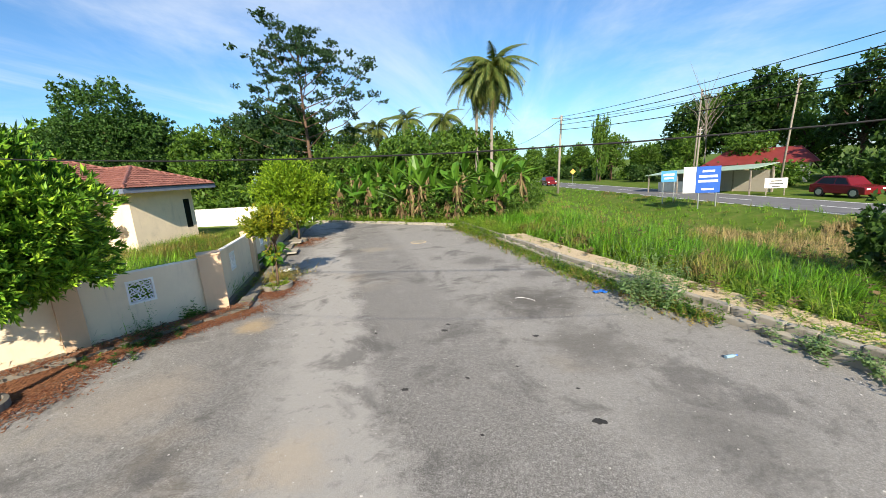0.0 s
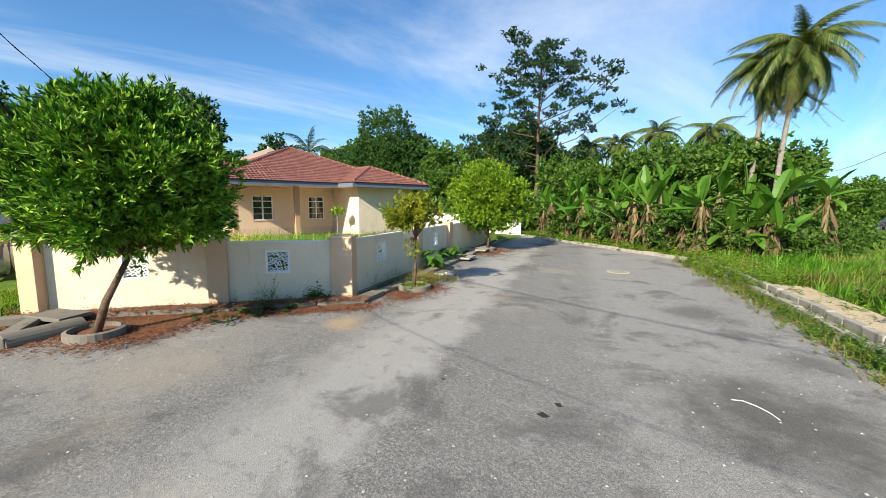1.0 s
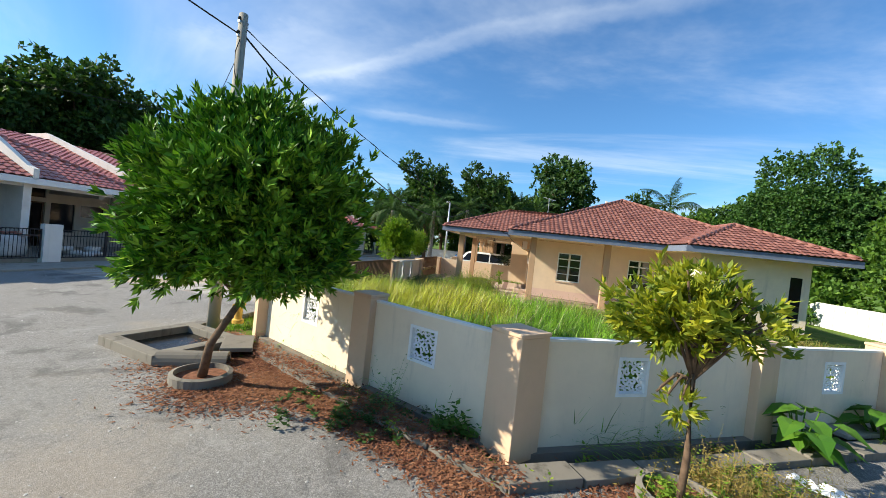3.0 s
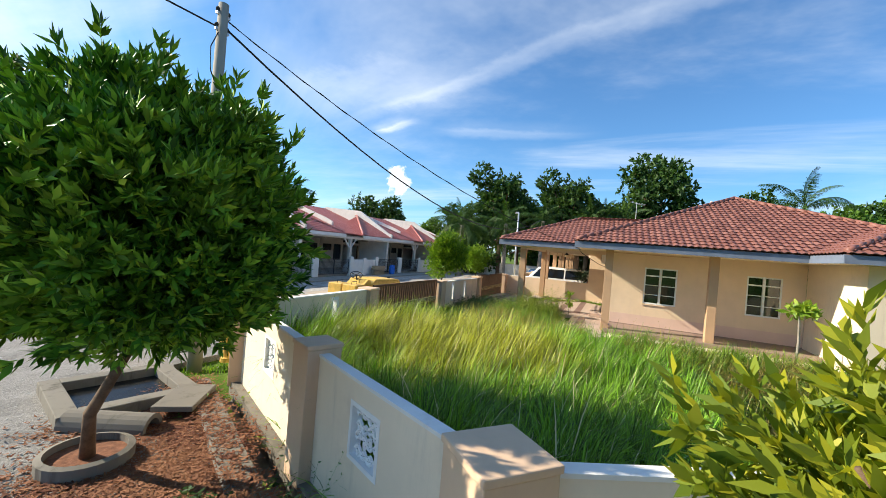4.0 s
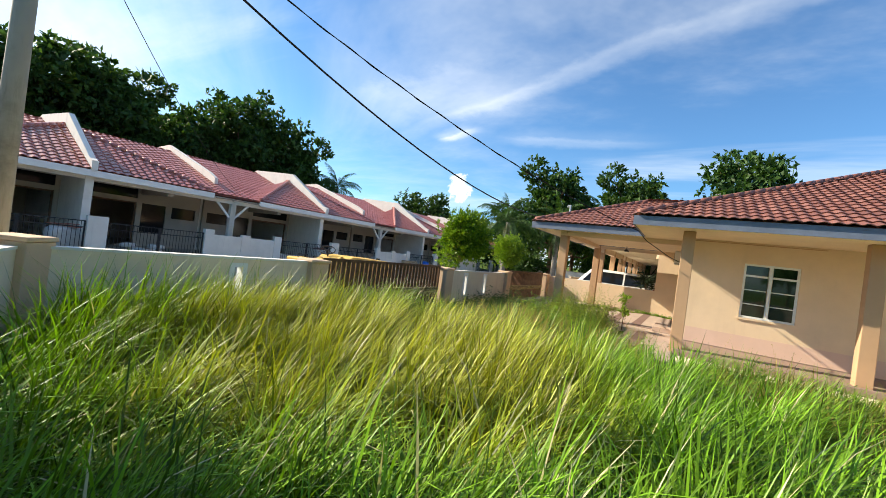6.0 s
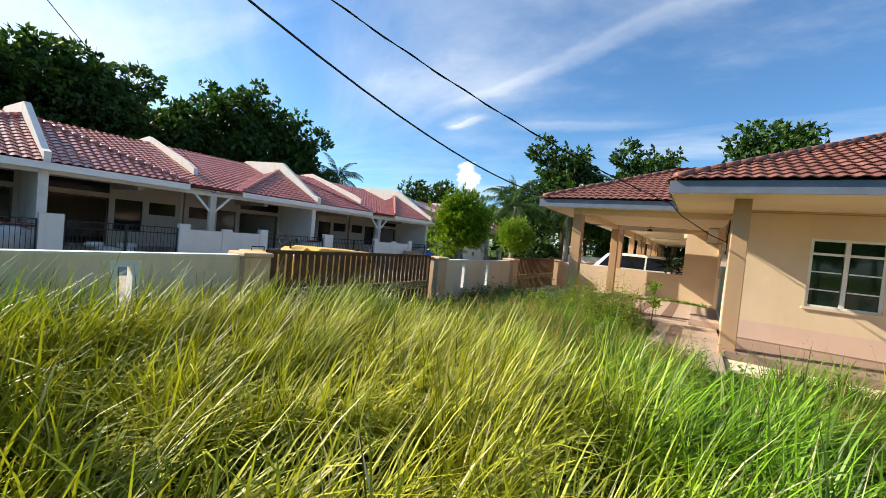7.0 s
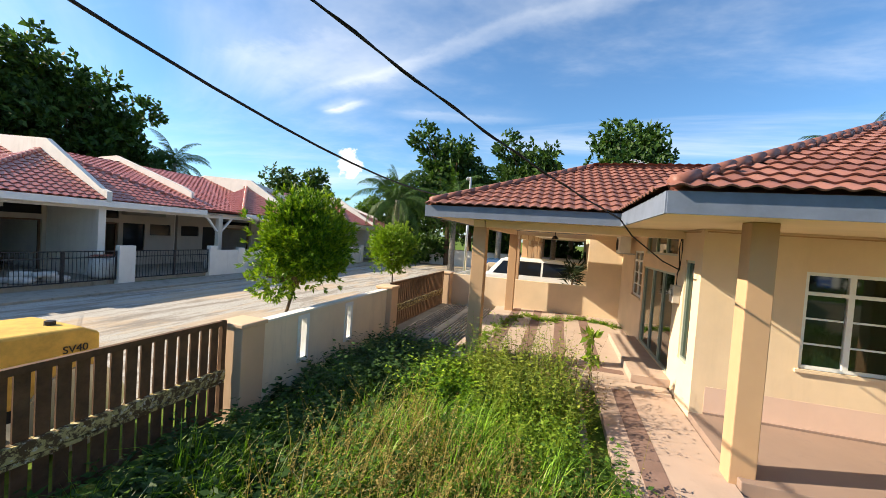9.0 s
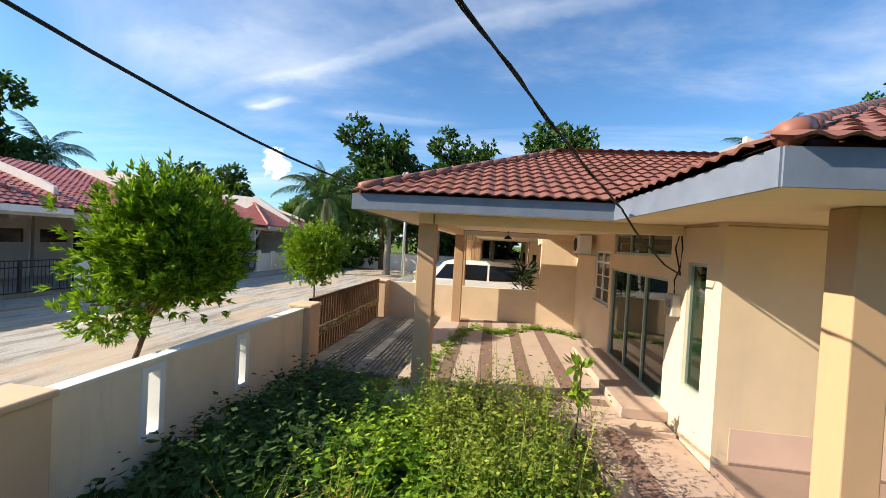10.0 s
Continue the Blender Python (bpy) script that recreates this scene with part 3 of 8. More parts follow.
setting("highway", strip(ROAD_A, ROAD_D, ROAD_N, 0, ROAD_W, -60, 400, -0.26, 0.0), ROAD, "dark grey main road with white edge lines", "road")
for k, (s0, s1) in enumerate(((0.2, 0.33), (ROAD_W - 0.33, ROAD_W - 0.2))):
    setting("road_marking", strip(ROAD_A, ROAD_D, ROAD_N, s0, s1, -60, 400, 0.0, 0.006), WHITE, "white edge line painted on asphalt", "road marking")
for k in range(24):
    setting("road_marking", strip(ROAD_A, ROAD_D, ROAD_N, ROAD_W / 2 - 0.06, ROAD_W / 2 + 0.06, -30 + 8 * k, -27 + 8 * k, 0.0, 0.006), WHITE, "white dashed centre line", "road marking")


def ribbon(line, d0, d1, z0, z1):
    return Mesh().prism(offset(line, d0) + offset(line, d1)[::-1], z0, z1)


def kerb(line, side, name, label, h=0.2, w=0.28, piece=0.9):
    """A kerb of single blocks along a line."""
    root = thing(name, label, "kerb", kind="structure")
    pts = [Vector(p) for p in line]
    rng = random.Random(len(line) + int(abs(line[0][0]) * 10))
    for a, b in zip(pts, pts[1:]):
        n = max(1, round((b - a).length / piece))
        t = (b - a).normalized()
        nrm = Vector((-t.y, t.x)) * side
        for i in range(n):
            p, q = a.lerp(b, (i + 0.01) / n), a.lerp(b, (i + 0.99) / n)
            j = rng.uniform(-0.02, 0.02)
            poly = [p + nrm * j, q + nrm * j, q + nrm * (w + j), p + nrm * (w + j)]
            if side < 0:
                poly = poly[::-1]
            ob = part("kerbstone", Mesh().prism([(v.x, v.y) for v in poly], -0.1, h + rng.uniform(-0.03, 0.02)), CONCRETE, root)
            bevel(ob, 0.025)


kerb(KERB_R, -1, "kerb_east", "stained concrete kerb along the forecourt", 0.15, 0.2)
kerb(offset(KERB_R, -0.22), -1, "kerb_east_back", "raised back course of concrete kerb blocks", 0.30, 0.18, 0.6)
kerb(KERB_B, -1, "kerb_north", "broken concrete kerb below banana plants", 0.16, 0.25)
setting("sand_strip", ribbon(KERB_R[1:-1], -0.41, -1.4, -0.3, 0.22), SAND, "pale sand strip behind the kerb", "sand")

# ------------------------------------------------------------------ perimeter wall of the corner plot
WALL_H = 1.58


def pillar(x, y, turn, w=0.42, h=1.73, z0=-0.05):
    root = thing("wall_pillar", "peach plastered boundary pillar with a flat cap", "pillar", (x, y, z0), turn, "boundary pillars")
    part("shaft", Mesh().box(-w / 2, w / 2, -w / 2, w / 2, 0, h - z0 - 0.06), PEACH, root, soft=0.012)
    part("cap", Mesh().box(-w / 2 - 0.015, w / 2 + 0.015, -w / 2 - 0.015, w / 2 + 0.015, h - z0 - 0.06, h - z0), PEACH, root, soft=0.012)
    return root


def vent(root, x, z, w=0.6, h=0.62, y=0.0, d=0.1):
    """A pierced screen of white scrolls in a frame, in the wall's own axes."""
    m = Mesh()
    for a, b, c, e in ((-w / 2, w / 2, 0, 0.05), (-w / 2, w / 2, h - 0.05, h), (-w / 2, -w / 2 + 0.05, 0.05, h - 0.05), (w / 2 - 0.05, w / 2, 0.05, h - 0.05)):
        m.box(x + a, x + b, y - d / 2 - 0.015, y + d / 2 + 0.015, z + c, z + e)
    rng = random.Random(int(x * 100) + 3)
    for i in range(4):
        for j in range(4):
            cx, cz = x - w / 2 + 0.05 + (i + 0.5) * (w - 0.1) / 4, z + 0.05 + (j + 0.5) * (h - 0.1) / 4
            a0 = rng.choice((0, 90, 180, 270))
            pts = []
            for k in range(8):
                a = radians(a0 + k * 38)
                r = 0.072 - 0.006 * k
                pts.append((cx + r * math.cos(a), y, cz + r * math.sin(a)))
            m.tube(pts, 0.02, 5)
            m.tube([(cx, y, cz), (cx + 0.06 * math.cos(radians(a0)), y, cz + 0.06 * math.sin(radians(a0)))], 0.018, 5)
    return part("vent_screen", m, WHITE, root, "white pierced scroll screen")


def wall_run(a, b, name, vents=(), mat=None, z0=-0.1, h=WALL_H, t=0.12, slots=()):
    """A plastered wall from a to b with real openings: vents and slots as (distance, bottom, width, height)."""
    a, b = Vector(a), Vector(b)
    L = (b - a).length
    root = thing(name, "pale stained plaster boundary wall" + (" with pierced white screens" if vents else ""), "wall", (a.x, a.y, 0), math.degrees(math.atan2(b.y - a.y, b.x - a.x)), kind="structure")
    holes = sorted(list(vents) + list(slots))
    m, x = Mesh(), 0.0
    for d, z, w, hh in holes:
        m.box(x, d - w / 2, -t / 2, t / 2, z0, h)
        m.box(d - w / 2, d + w / 2, -t / 2, t / 2, z0, z)
        m.box(d - w / 2, d + w / 2, -t / 2, t / 2, z + hh, h)
        x = d + w / 2
    m.box(x, L, -t / 2, t / 2, z0, h)
    part("panel", m.weld(), mat or PALE, root)
    part("coping", Mesh().box(0, L, -t / 2 - 0.012, t / 2 + 0.012, h, h + 0.035), WHITEWALL, root, "whitish cement coping")
    for d, z, w, hh in vents:
        vent(root, d, z, w, hh)
    for d, z, w, hh in slots:
        fr = Mesh()
        for x0, x1, c0, c1 in ((d - w / 2 - 0.07, d + w / 2 + 0.07, z - 0.07, z + 0.006), (d - w / 2 - 0.07, d + w / 2 + 0.07, z + hh - 0.006, z + hh + 0.07), (d - w / 2 - 0.07, d - w / 2 + 0.006, z + 0.006, z + hh - 0.006), (d + w / 2 - 0.006, d + w / 2 + 0.07, z + 0.006, z + hh - 0.006)):
            fr.box(x0, x1, -t / 2 - 0.02, t / 2 + 0.02, c0, c1)
        part("slot_frame", fr.weld(), WHITE, root, "white raised frame of a slot opening")
    return root


for (x, y), tr, w in ((PA, 48, 0.58), (PB, 66, 0.46), (PD, 45, 0.46), (PC1, 118, 0.44), (PC, 118, 0.44), (PE, 120, 0.44)):
    pillar(x, y, tr, w)
wall_run(PD, PB, "wall_south_corner", [(2.0, 0.72, 0.6, 0.62)])
wall_run(PB, PA, "wall_chamfer", [(1.42, 0.75, 0.6, 0.62)])
wall_run(PA, PC1, "wall_east", [(2.0, 0.75, 0.6, 0.62)])
wall_run(PC1, PC, "wall_east_far", [(2.0, 0.75, 0.6, 0.62)])
wall_run(PC, PE, "wall_east_end", [])

# ------------------------------------------------------------------ street front: low wall, posts and two sliding gates
GY = 2.72


def gate_post(x, y=GY, w=0.45, h=1.66):
    root = thing("gate_post", "peach plastered gate post with a flat cap", "gate post", (x, y, 0.0), 0, "gate posts")
    part("shaft", Mesh().box(-w / 2, w / 2, -w / 2, w / 2, -0.1, h - 0.07), PEACH, root, soft=0.015)
    part("cap", Mesh().box(-w / 2 - 0.03, w / 2 + 0.03, -w / 2 - 0.03, w / 2 + 0.03, h - 0.07, h), PEACH, root, soft=0.02)


wall_run((-16.35, GY), (-12.4, GY), "wall_street", h=1.58, t=0.16, slots=[(16.35 - 14.85, 0.72, 0.17, 0.72)])
for x in (-16.55, -21.95, -27.05, -32.75):
    gate_post(x)
wall_run((-26.83, GY), (-22.17, GY), "wall_between_gates", h=1.55, t=0.16, slots=[(26.83 - 24.88, 0.72, 0.17, 0.72), (26.83 - 23.3, 0.72, 0.17, 0.72)])


def gate(x0, x1, y, label):
    root = thing("sliding_gate", label, "gate", (0, y, 0), 0, "sliding gates")
    z0, z1, zr = 0.30, 1.70, 0.92
    part("top_rail", Mesh().box(x0, x1, -0.03, 0.03, z1 - 0.07, z1), GATEWOOD, root)
    part("bottom_rail", Mesh().box(x0, x1, -0.03, 0.03, z0, z0 + 0.07), GATEWOOD, root)
    part("middle_rail", Mesh().box(x0, x1, -0.045, 0.045, zr - 0.07, zr + 0.07), RUST, root, "flaking yellow-brown middle rail")
    part("end_stile", Mesh().box(x0, x0 + 0.07, -0.032, 0.032, z0, z1), GATEWOOD, root)
    part("end_stile", Mesh().box(x1 - 0.07, x1, -0.032, 0.032, z0, z1), GATEWOOD, root)
    part("lower_rail", Mesh().box(x0, x1, -0.035, 0.035, zr - 0.13, zr - 0.085), RUST, root, "pale worn top of the lower tier")
    n = round((x1 - x0) / 0.155)
    up = Mesh().box(-0.058, 0.058, -0.012, 0.012, zr + 0.075, z1 - 0.05).data("slat", GATEWOOD)
    low = Mesh().box(-0.058, 0.058, -0.012, 0.012, z0 + 0.05, zr - 0.12).data("slat", GATEWOOD)
    for i in range(1, n):
        for me_ in (up, low):
            part("slat", me_, None, root).location = (x0 + (x1 - x0) * i / n, -0.02, 0)
    return root


def rust():
    k = Mat("flaking yellow paint over brown wood", 0.85, 0, 0.2)
    col = k.mix(k.mask(k.noise(16, 5, 0.7, (1, 1, 1), 0.5), 0.47, 0.56), (0.13, 0.08, 0.04), (0.55, 0.45, 0.20))
    col = k.mix(k.mask(k.noise(26, 4), 0.58, 0.64), col, (0.62, 0.57, 0.45))
    k.color(col).bump(k.noise(40, 4), 0.4, 0.01)
    return k.m


RUST = rust()
gate(-21.68, -16.85, GY - 0.05, "brown slatted timber sliding gate with a flaking middle rail")
gate(-32.45, -27.35, GY - 0.05, "brown slatted sliding gate before the carport")

# ------------------------------------------------------------------ corner house
EAVE, SLOPE = 3.80, 0.42
FX, FY = -21.9, 8.24          # eave lines of the main roof, east and south
WX, WY = -24.62, 9.45          # outer faces of the east and south walls
house = thing("bungalow", "cream single-storey semi-detached house with a hipped terracotta roof", "house")


def facade(axis, at, x0, x1, z0, z1, holes, t=0.2, mat=None, name="wall"):
    """A wall in a plane with openings (a0, a1, z0, z1). axis 'x': the plane x=at, else y=at; thickness goes inward."""
    m = Mesh()
    xs = sorted({x0, x1, *[h[0] for h in holes], *[h[1] for h in holes]})
    zs = sorted({z0, z1, *[h[2] for h in holes], *[h[3] for h in holes]})
    for a, b in zip(xs, xs[1:]):
        for c, d in zip(zs, zs[1:]):
            if any(h[0] <= a and b <= h[1] and h[2] <= c and d <= h[3] for h in holes):
                continue
            if axis == "x":
                m.box(at - t, at, a, b, c, d)
            else:
                m.box(a, b, at, at + t, c, d)
    return m


E_HOLES = [(10.86, 12.05, 1.46, 2.97), (14.34, 15.42, 1.46, 2.97)]
S_HOLES = [(-25.48, -24.98, 1.17, 3.0), (-29.1, -26.1, 0.62, 2.70), (-29.0, -26.05, 3.05, 3.52), (-30.65, -29.3, 1.75, 3.1)]
body = part("wall", facade("x", WX, WY + 0.2, 16.1, 0.95, 3.62, E_HOLES).weld(), CREAM, house)
part("wall", facade("y", WY, -33.0, WX, 0.3, 3.62, S_HOLES).weld(), CREAM, house)
part("dado", Mesh().box(WX - 0.19, WX + 0.004, WY + 0.2, 16.1, 0.3, 0.95), PINK, house, "pink painted lower band of the wall")
part("plinth", Mesh().box(WX - 0.1, WX + 0.03, WY + 0.2, 16.1, 0.1, 0.53), VERANDAH, house, "grey-brown rendered plinth")


def casement(axis, at, a0, a1, z0, z1, glass, cols=2, parent=None, lower=3, topbar=True):
    """A window with white frame, top lights and glazing bars, set 6 cm into the wall."""
    root = new("window")
    root.parent = parent
    fr, w = Mesh(), 0.055

    def b(m, u0, u1, v0, v1, d0, d1):
        if axis == "x":
            m.box(at - d1, at - d0, u0, u1, v0, v1)
        else:
            m.box(u0, u1, at + d0, at + d1, v0, v1)

    b(fr, a0, a1, z0, z0 + w, 0.03, 0.10)
    b(fr, a0, a1, z1 - w, z1, 0.03, 0.10)
    b(fr, a0, a0 + w, z0 + w, z1 - w, 0.03, 0.10)
    b(fr, a1 - w, a1, z0 + w, z1 - w, 0.03, 0.10)
    for i in range(1, cols):
        c = a0 + (a1 - a0) * i / cols
        b(fr, c - w * 0.7, c + w * 0.7, z0 + w, z1 - w, 0.028, 0.10)
    zt = z1 - (z1 - z0) * 0.22
    if topbar:
        b(fr, a0 + w, a1 - w, zt - w / 2, zt + w / 2, 0.032, 0.098)
    part("window_frame", fr, WHITEMETAL, root)
    for i in range(cols):
        l0, l1 = a0 + (a1 - a0) * i / cols + w, a0 + (a1 - a0) * (i + 1) / cols - w
        spans = [(z0 + w, zt - w / 2), (zt + w / 2, z1 - w)] if topbar else [(z0 + w, z1 - w)]
        for s0, s1 in spans:
            g = Mesh()
            b(g, l0, l1, s0, s1, 0.06, 0.07)
            part("pane", g, glass, root)
        top = zt if topbar else z1
        for j in range(1, lower):
            c = z0 + (top - z0) * j / lower
            gb = Mesh()
            b(gb, l0, l1, c - 0.014, c + 0.014, 0.045, 0.085)
            part("glazing_bar", gb, WHITEMETAL, root)
    sl = Mesh()
    b(sl, a0 - 0.05, a1 + 0.05, z0 - 0.05, z0, -0.04, 0.03)
    part("sill", sl, CREAM, root)
    return root


for a0, a1, z0, z1 in E_HOLES:
    casement("x", WX, a0, a1, z0, z1, GREENGLASS, 2, house)
casement("y", WY, *S_HOLES[3], DARKGLASS, 2, house)


def glazed(name, holes, n, glass, frame, parent):
    root = new(name)
    root.parent = parent
    a0, a1, z0, z1 = holes
    m, w = Mesh(), 0.05
    m.box(a0, a1, WY + 0.03, WY + 0.11, z0, z0 + w).box(a0, a1, WY + 0.03, WY + 0.11, z1 - w, z1)
    for i in range(n + 1):
        c = a0 + w / 2 + (a1 - a0 - w) * i / n
        m.box(c - w / 2, c + w / 2, WY + 0.028, WY + 0.112, z0 + w, z1 - w)
    part("frame", m, frame, root)
    for i in range(n):
        c0, c1 = a0 + w + (a1 - a0 - w) * i / n, a0 + (a1 - a0 - w) * (i + 1) / n
        part("pane", Mesh().box(c0, c1, WY + 0.065, WY + 0.075, z0 + w, z1 - w), glass, root)
    return root


GREENFRAME = plain("grey-green aluminium", (0.42, 0.48, 0.42), 0.35, 0.5, 0.05, 3, 0)
glazed("sliding_door", S_HOLES[1], 3, GREENGLASS, GREENFRAME, house)
glazed("fanlight", S_HOLES[2], 3, GREENGLASS, GREENFRAME, house)
glazed("tall_window", S_HOLES[0], 1, GREENGLASS, GREENFRAME, house)

# interior box behind the glass, and the wing to the north-east
part("back_wall", Mesh().box(-33.0, WX - 0.2, 20.6, 20.8, 0.3, 3.62), CREAM, house)
part("inner_wall", Mesh().box(-33.0, WX - 0.25, 13.2, 13.3, 0.3, 3.6), PALE, house)
part("inner_floor", Mesh().box(-33.0, WX - 0.2, WY + 0.2, 20.6, 0.3, 0.6), CONCRETE, house)
part("inner_ceiling", Mesh().box(-33.0, WX - 0.2, WY + 0.2, 20.6, 3.55, 3.6), PALE, house)
wing = Mesh()
wing.box(-24.6, -21.0, 16.1, 16.3, 0.2, 3.545).box(-21.2, -21.0, 16.3, 19.85, 0.2, 3.545).box(-30.0, -21.0, 19.85, 20.05, 0.2, 3.545)
part("wing_wall", wing.weld(), PALE, house, "sunlit pale wall of the projecting bedroom")
part("window", Mesh().box(-21.03, -20.985, 19.36, 19.76, 1.2, 2.95), DARKGLASS, house, "narrow dark window")
casement("y", 16.1, -23.6, -22.5, 1.46, 2.95, DARKGLASS, 2, house)


def column(x, y, z0, z1, w, parent, name="column"):
    part(name, Mesh().box(x - w / 2, x + w / 2, y - w / 2, y + w / 2, z0, z1), TAN, parent, "tan plastered square column", soft=0.012)


column(-22.85, 9.48, 0.2, 3.548, 0.28, house)
column(-22.85, 12.9, 0.2, 3.548, 0.28, house)
part("verandah_floor", Mesh().box(WX + 0.03, -22.6, 9.43, 16.1, 0.1, 0.50), VERANDAH, house, "brown cement verandah floor", soft=0.01)
part("verandah_apron", Mesh().box(-22.597, -21.75, 9.45, 16.1, 0.1, 0.34), PALE, house, "pale cement apron beside the verandah", soft=0.01)

# ---- roof: tiles on slopes


def tile_profile(w=0.30, l=0.37, n=8, amp=0.038, t=0.02):
    """One interlocking roof tile in (u along eave, v up slope, h off the slope)."""
    vs, fs = [], []
    for j, v in enumerate((0.0, l)):
        for i in range(n + 1):
            s = i / n
            h = amp * (0.5 - 0.5 * math.cos(2 * math.pi * s)) + (0.045 if j == 0 else 0.012)
            vs.append((s * w, v, h))
    for drop in (0.0, t):                  # the lip has an edge of its own
        for i in range(n + 1):
            s = i / n
            vs.append((s * w, 0.004 * (drop > 0), amp * (0.5 - 0.5 * math.cos(2 * math.pi * s)) + 0.045 - drop))
    m = n + 1
    for i in range(n):
        fs.append((i, i + 1, m + i + 1, m + i))
        fs.append((3 * m + i, 3 * m + i + 1, 2 * m + i + 1, 2 * m + i))
    return np.array(vs), np.array(fs)


def slope_frame(p0, p1, up):
    """Axes of a slope: along the eave, up the slope, off it."""
    u = (Vector(p1) - Vector(p0)).normalized()
    n = u.cross(Vector(up)).normalized()
    if n.z < 0:
        n = -n
    v = n.cross(u)
    if v.z < 0:
        v = -v
    return u, v, n


def tiled(poly, parent, mat, w=0.215, l=0.31, n=6, pick=None, base="roof_deck", deckmat=None):
    """Covers a sloping polygon (first two points: the eave) with tiles; those that pick() accepts are parts of their own."""
    P = [Vector(p) for p in poly]
    u, v, nn = slope_frame(P[0], P[1], P[2] - P[0])
    o = P[0]
    flat = [((p - o).dot(u), (p - o).dot(v)) for p in P]
    m = Mesh()
    m.add([tuple(p - nn * 0.03) for p in P] + [tuple(p - nn * 0.09) for p in P], [tuple(range(len(P))), tuple(range(2 * len(P) - 1, len(P) - 1, -1))] + [(i, len(P) + i, len(P) + (i + 1) % len(P), (i + 1) % len(P)) for i in range(len(P))])
    roof = part(base, m, deckmat or mat, parent)
    tv, tf = tile_profile(w, l + 0.04, n, 0.032 if mat is TILE else 0.06)
    R = np.array([u, v, nn]).T
    us = [a for a, _ in flat]
    vs = [b for _, b in flat]
    cols = np.arange(min(us), max(us), w)
    rows = np.arange(-0.08, max(vs), l)
    gu, gv = np.meshgrid(cols, rows)
    ok = inside(flat, gu + w / 2, np.maximum(gv + l / 2, 0.02))
    gu, gv = gu[ok], gv[ok]
    org = np.array(o) + gu[:, None] * np.array(u) + gv[:, None] * np.array(v)
    sel = np.array([bool(pick and pick(p)) for p in org])
    shared = np_mesh("roof_tile", tv @ R.T, tf, mat, True)
    for p in org[sel]:
        t = part("roof_tile", shared, None, roof)
        t.location = p
    rest = org[~sel]
    if len(rest):
        V = (rest[:, None] + (tv @ R.T)[None]).reshape(-1, 3)
        F = (tf[None] + len(tv) * np.arange(len(rest))[:, None, None]).reshape(-1, 4)
        ob = part("roof_tiles", np_mesh("roof_tiles", V, F, mat, True), None, roof)
        tagged(ob, kind="stuff")
    return roof


def ridge_caps(a, b, parent, mat, r=0.09, step=0.36):
    a, b = Vector(a), Vector(b)
    a = a.lerp(b, 0.12 / (b - a).length)
    n = max(1, int((b - a).length / step))
    for i in range(n):
        p, q = a.lerp(b, i / n), a.lerp(b, (i + 1.12) / n)
        part("ridge_cap", Mesh().tube([p + Vector((0, 0, 0.03)), q + Vector((0, 0, 0.045))], [r, r * 0.9], 12), mat, parent, smooth=True)


APX = (-28.35, 14.55, EAVE + SLOPE * 6.4)
CAX = (-28.55, 7.9, EAVE + SLOPE * 3.5)
PW_X = -33.2                                       # party wall
BY = 20.95
zr, zc_ = APX[2], CAX[2]
near_tiles = lambda p: p[0] > -25.6 and p[1] < 10.6 or (p[0] > -26.2 and p[1] < 8.4)  # noqa: E731
# main roof: south, east, north slopes
part_s = [(PW_X, FY, EAVE), (FX, FY, EAVE), APX, (PW_X, APX[1], zr)]
part_e = [(FX, FY, EAVE), (FX, BY, EAVE), APX]
part_n = [(FX, BY, EAVE), (PW_X, BY, EAVE), (PW_X, APX[1], zr), APX]
tiled(part_s, house, TILE, pick=near_tiles)
tiled(part_e, house, TILE)
tiled(part_n, house, TILE)
ridge_caps((FX, FY, EAVE), APX, house, TILE)
ridge_caps((FX, BY, EAVE), APX, house, TILE)
ridge_caps(APX, (PW_X, APX[1], zr), house, TILE)
# carport roof: ridge runs north into the main slope
CX0, CX1, CY = -25.05, -32.05, 4.4
ve = FY + (zc_ - EAVE) / SLOPE
tiled([(CX0, CY, EAVE), (CX0, FY, EAVE), (CAX[0], ve, zc_), CAX], house, TILE, pick=lambda p: p[1] < 8.2)
tiled([(CX1, CY, EAVE), (CX0, CY, EAVE), CAX], house, TILE)
tiled([(CX1, FY, EAVE), (CX1, CY, EAVE), CAX, (CAX[0], ve, zc_)], house, TILE)
ridge_caps((CX0, CY, EAVE), CAX, house, TILE)
ridge_caps((CX1, CY, EAVE), CAX, house, TILE)
ridge_caps(CAX, (CAX[0], ve, zc_), house, TILE)
# wing roof: small hip
WE, WS, WN = -19.95, 15.15, 20.95
WA = (WE - 2.9, 18.05, EAVE + 1.2)
WB = (-28.6, 18.05, EAVE + 1.2)
tiled([(WE, WS, EAVE), (WE, WN, EAVE), WA], house, TILE)
tiled([(-25.6, WS, EAVE), (WE, WS, EAVE), WA, WB], house, TILE)
tiled([(WE, WN, EAVE), (-30.0, WN, EAVE), WB, WA], house, TILE)
ridge_caps((WE, WS, EAVE), WA, house, TILE)
ridge_caps((WE, WN, EAVE), WA, house, TILE)
ridge_caps(WA, WB, house, TILE)


def fascia(a, b, parent, h=0.24, t=0.03, z=EAVE):
    a, b = Vector((*a, z - h / 2 - 0.03)), Vector((*b, z - h / 2 - 0.03))
    part("fascia_board", Mesh().bar(a, b, t, h), FASCIA, parent)


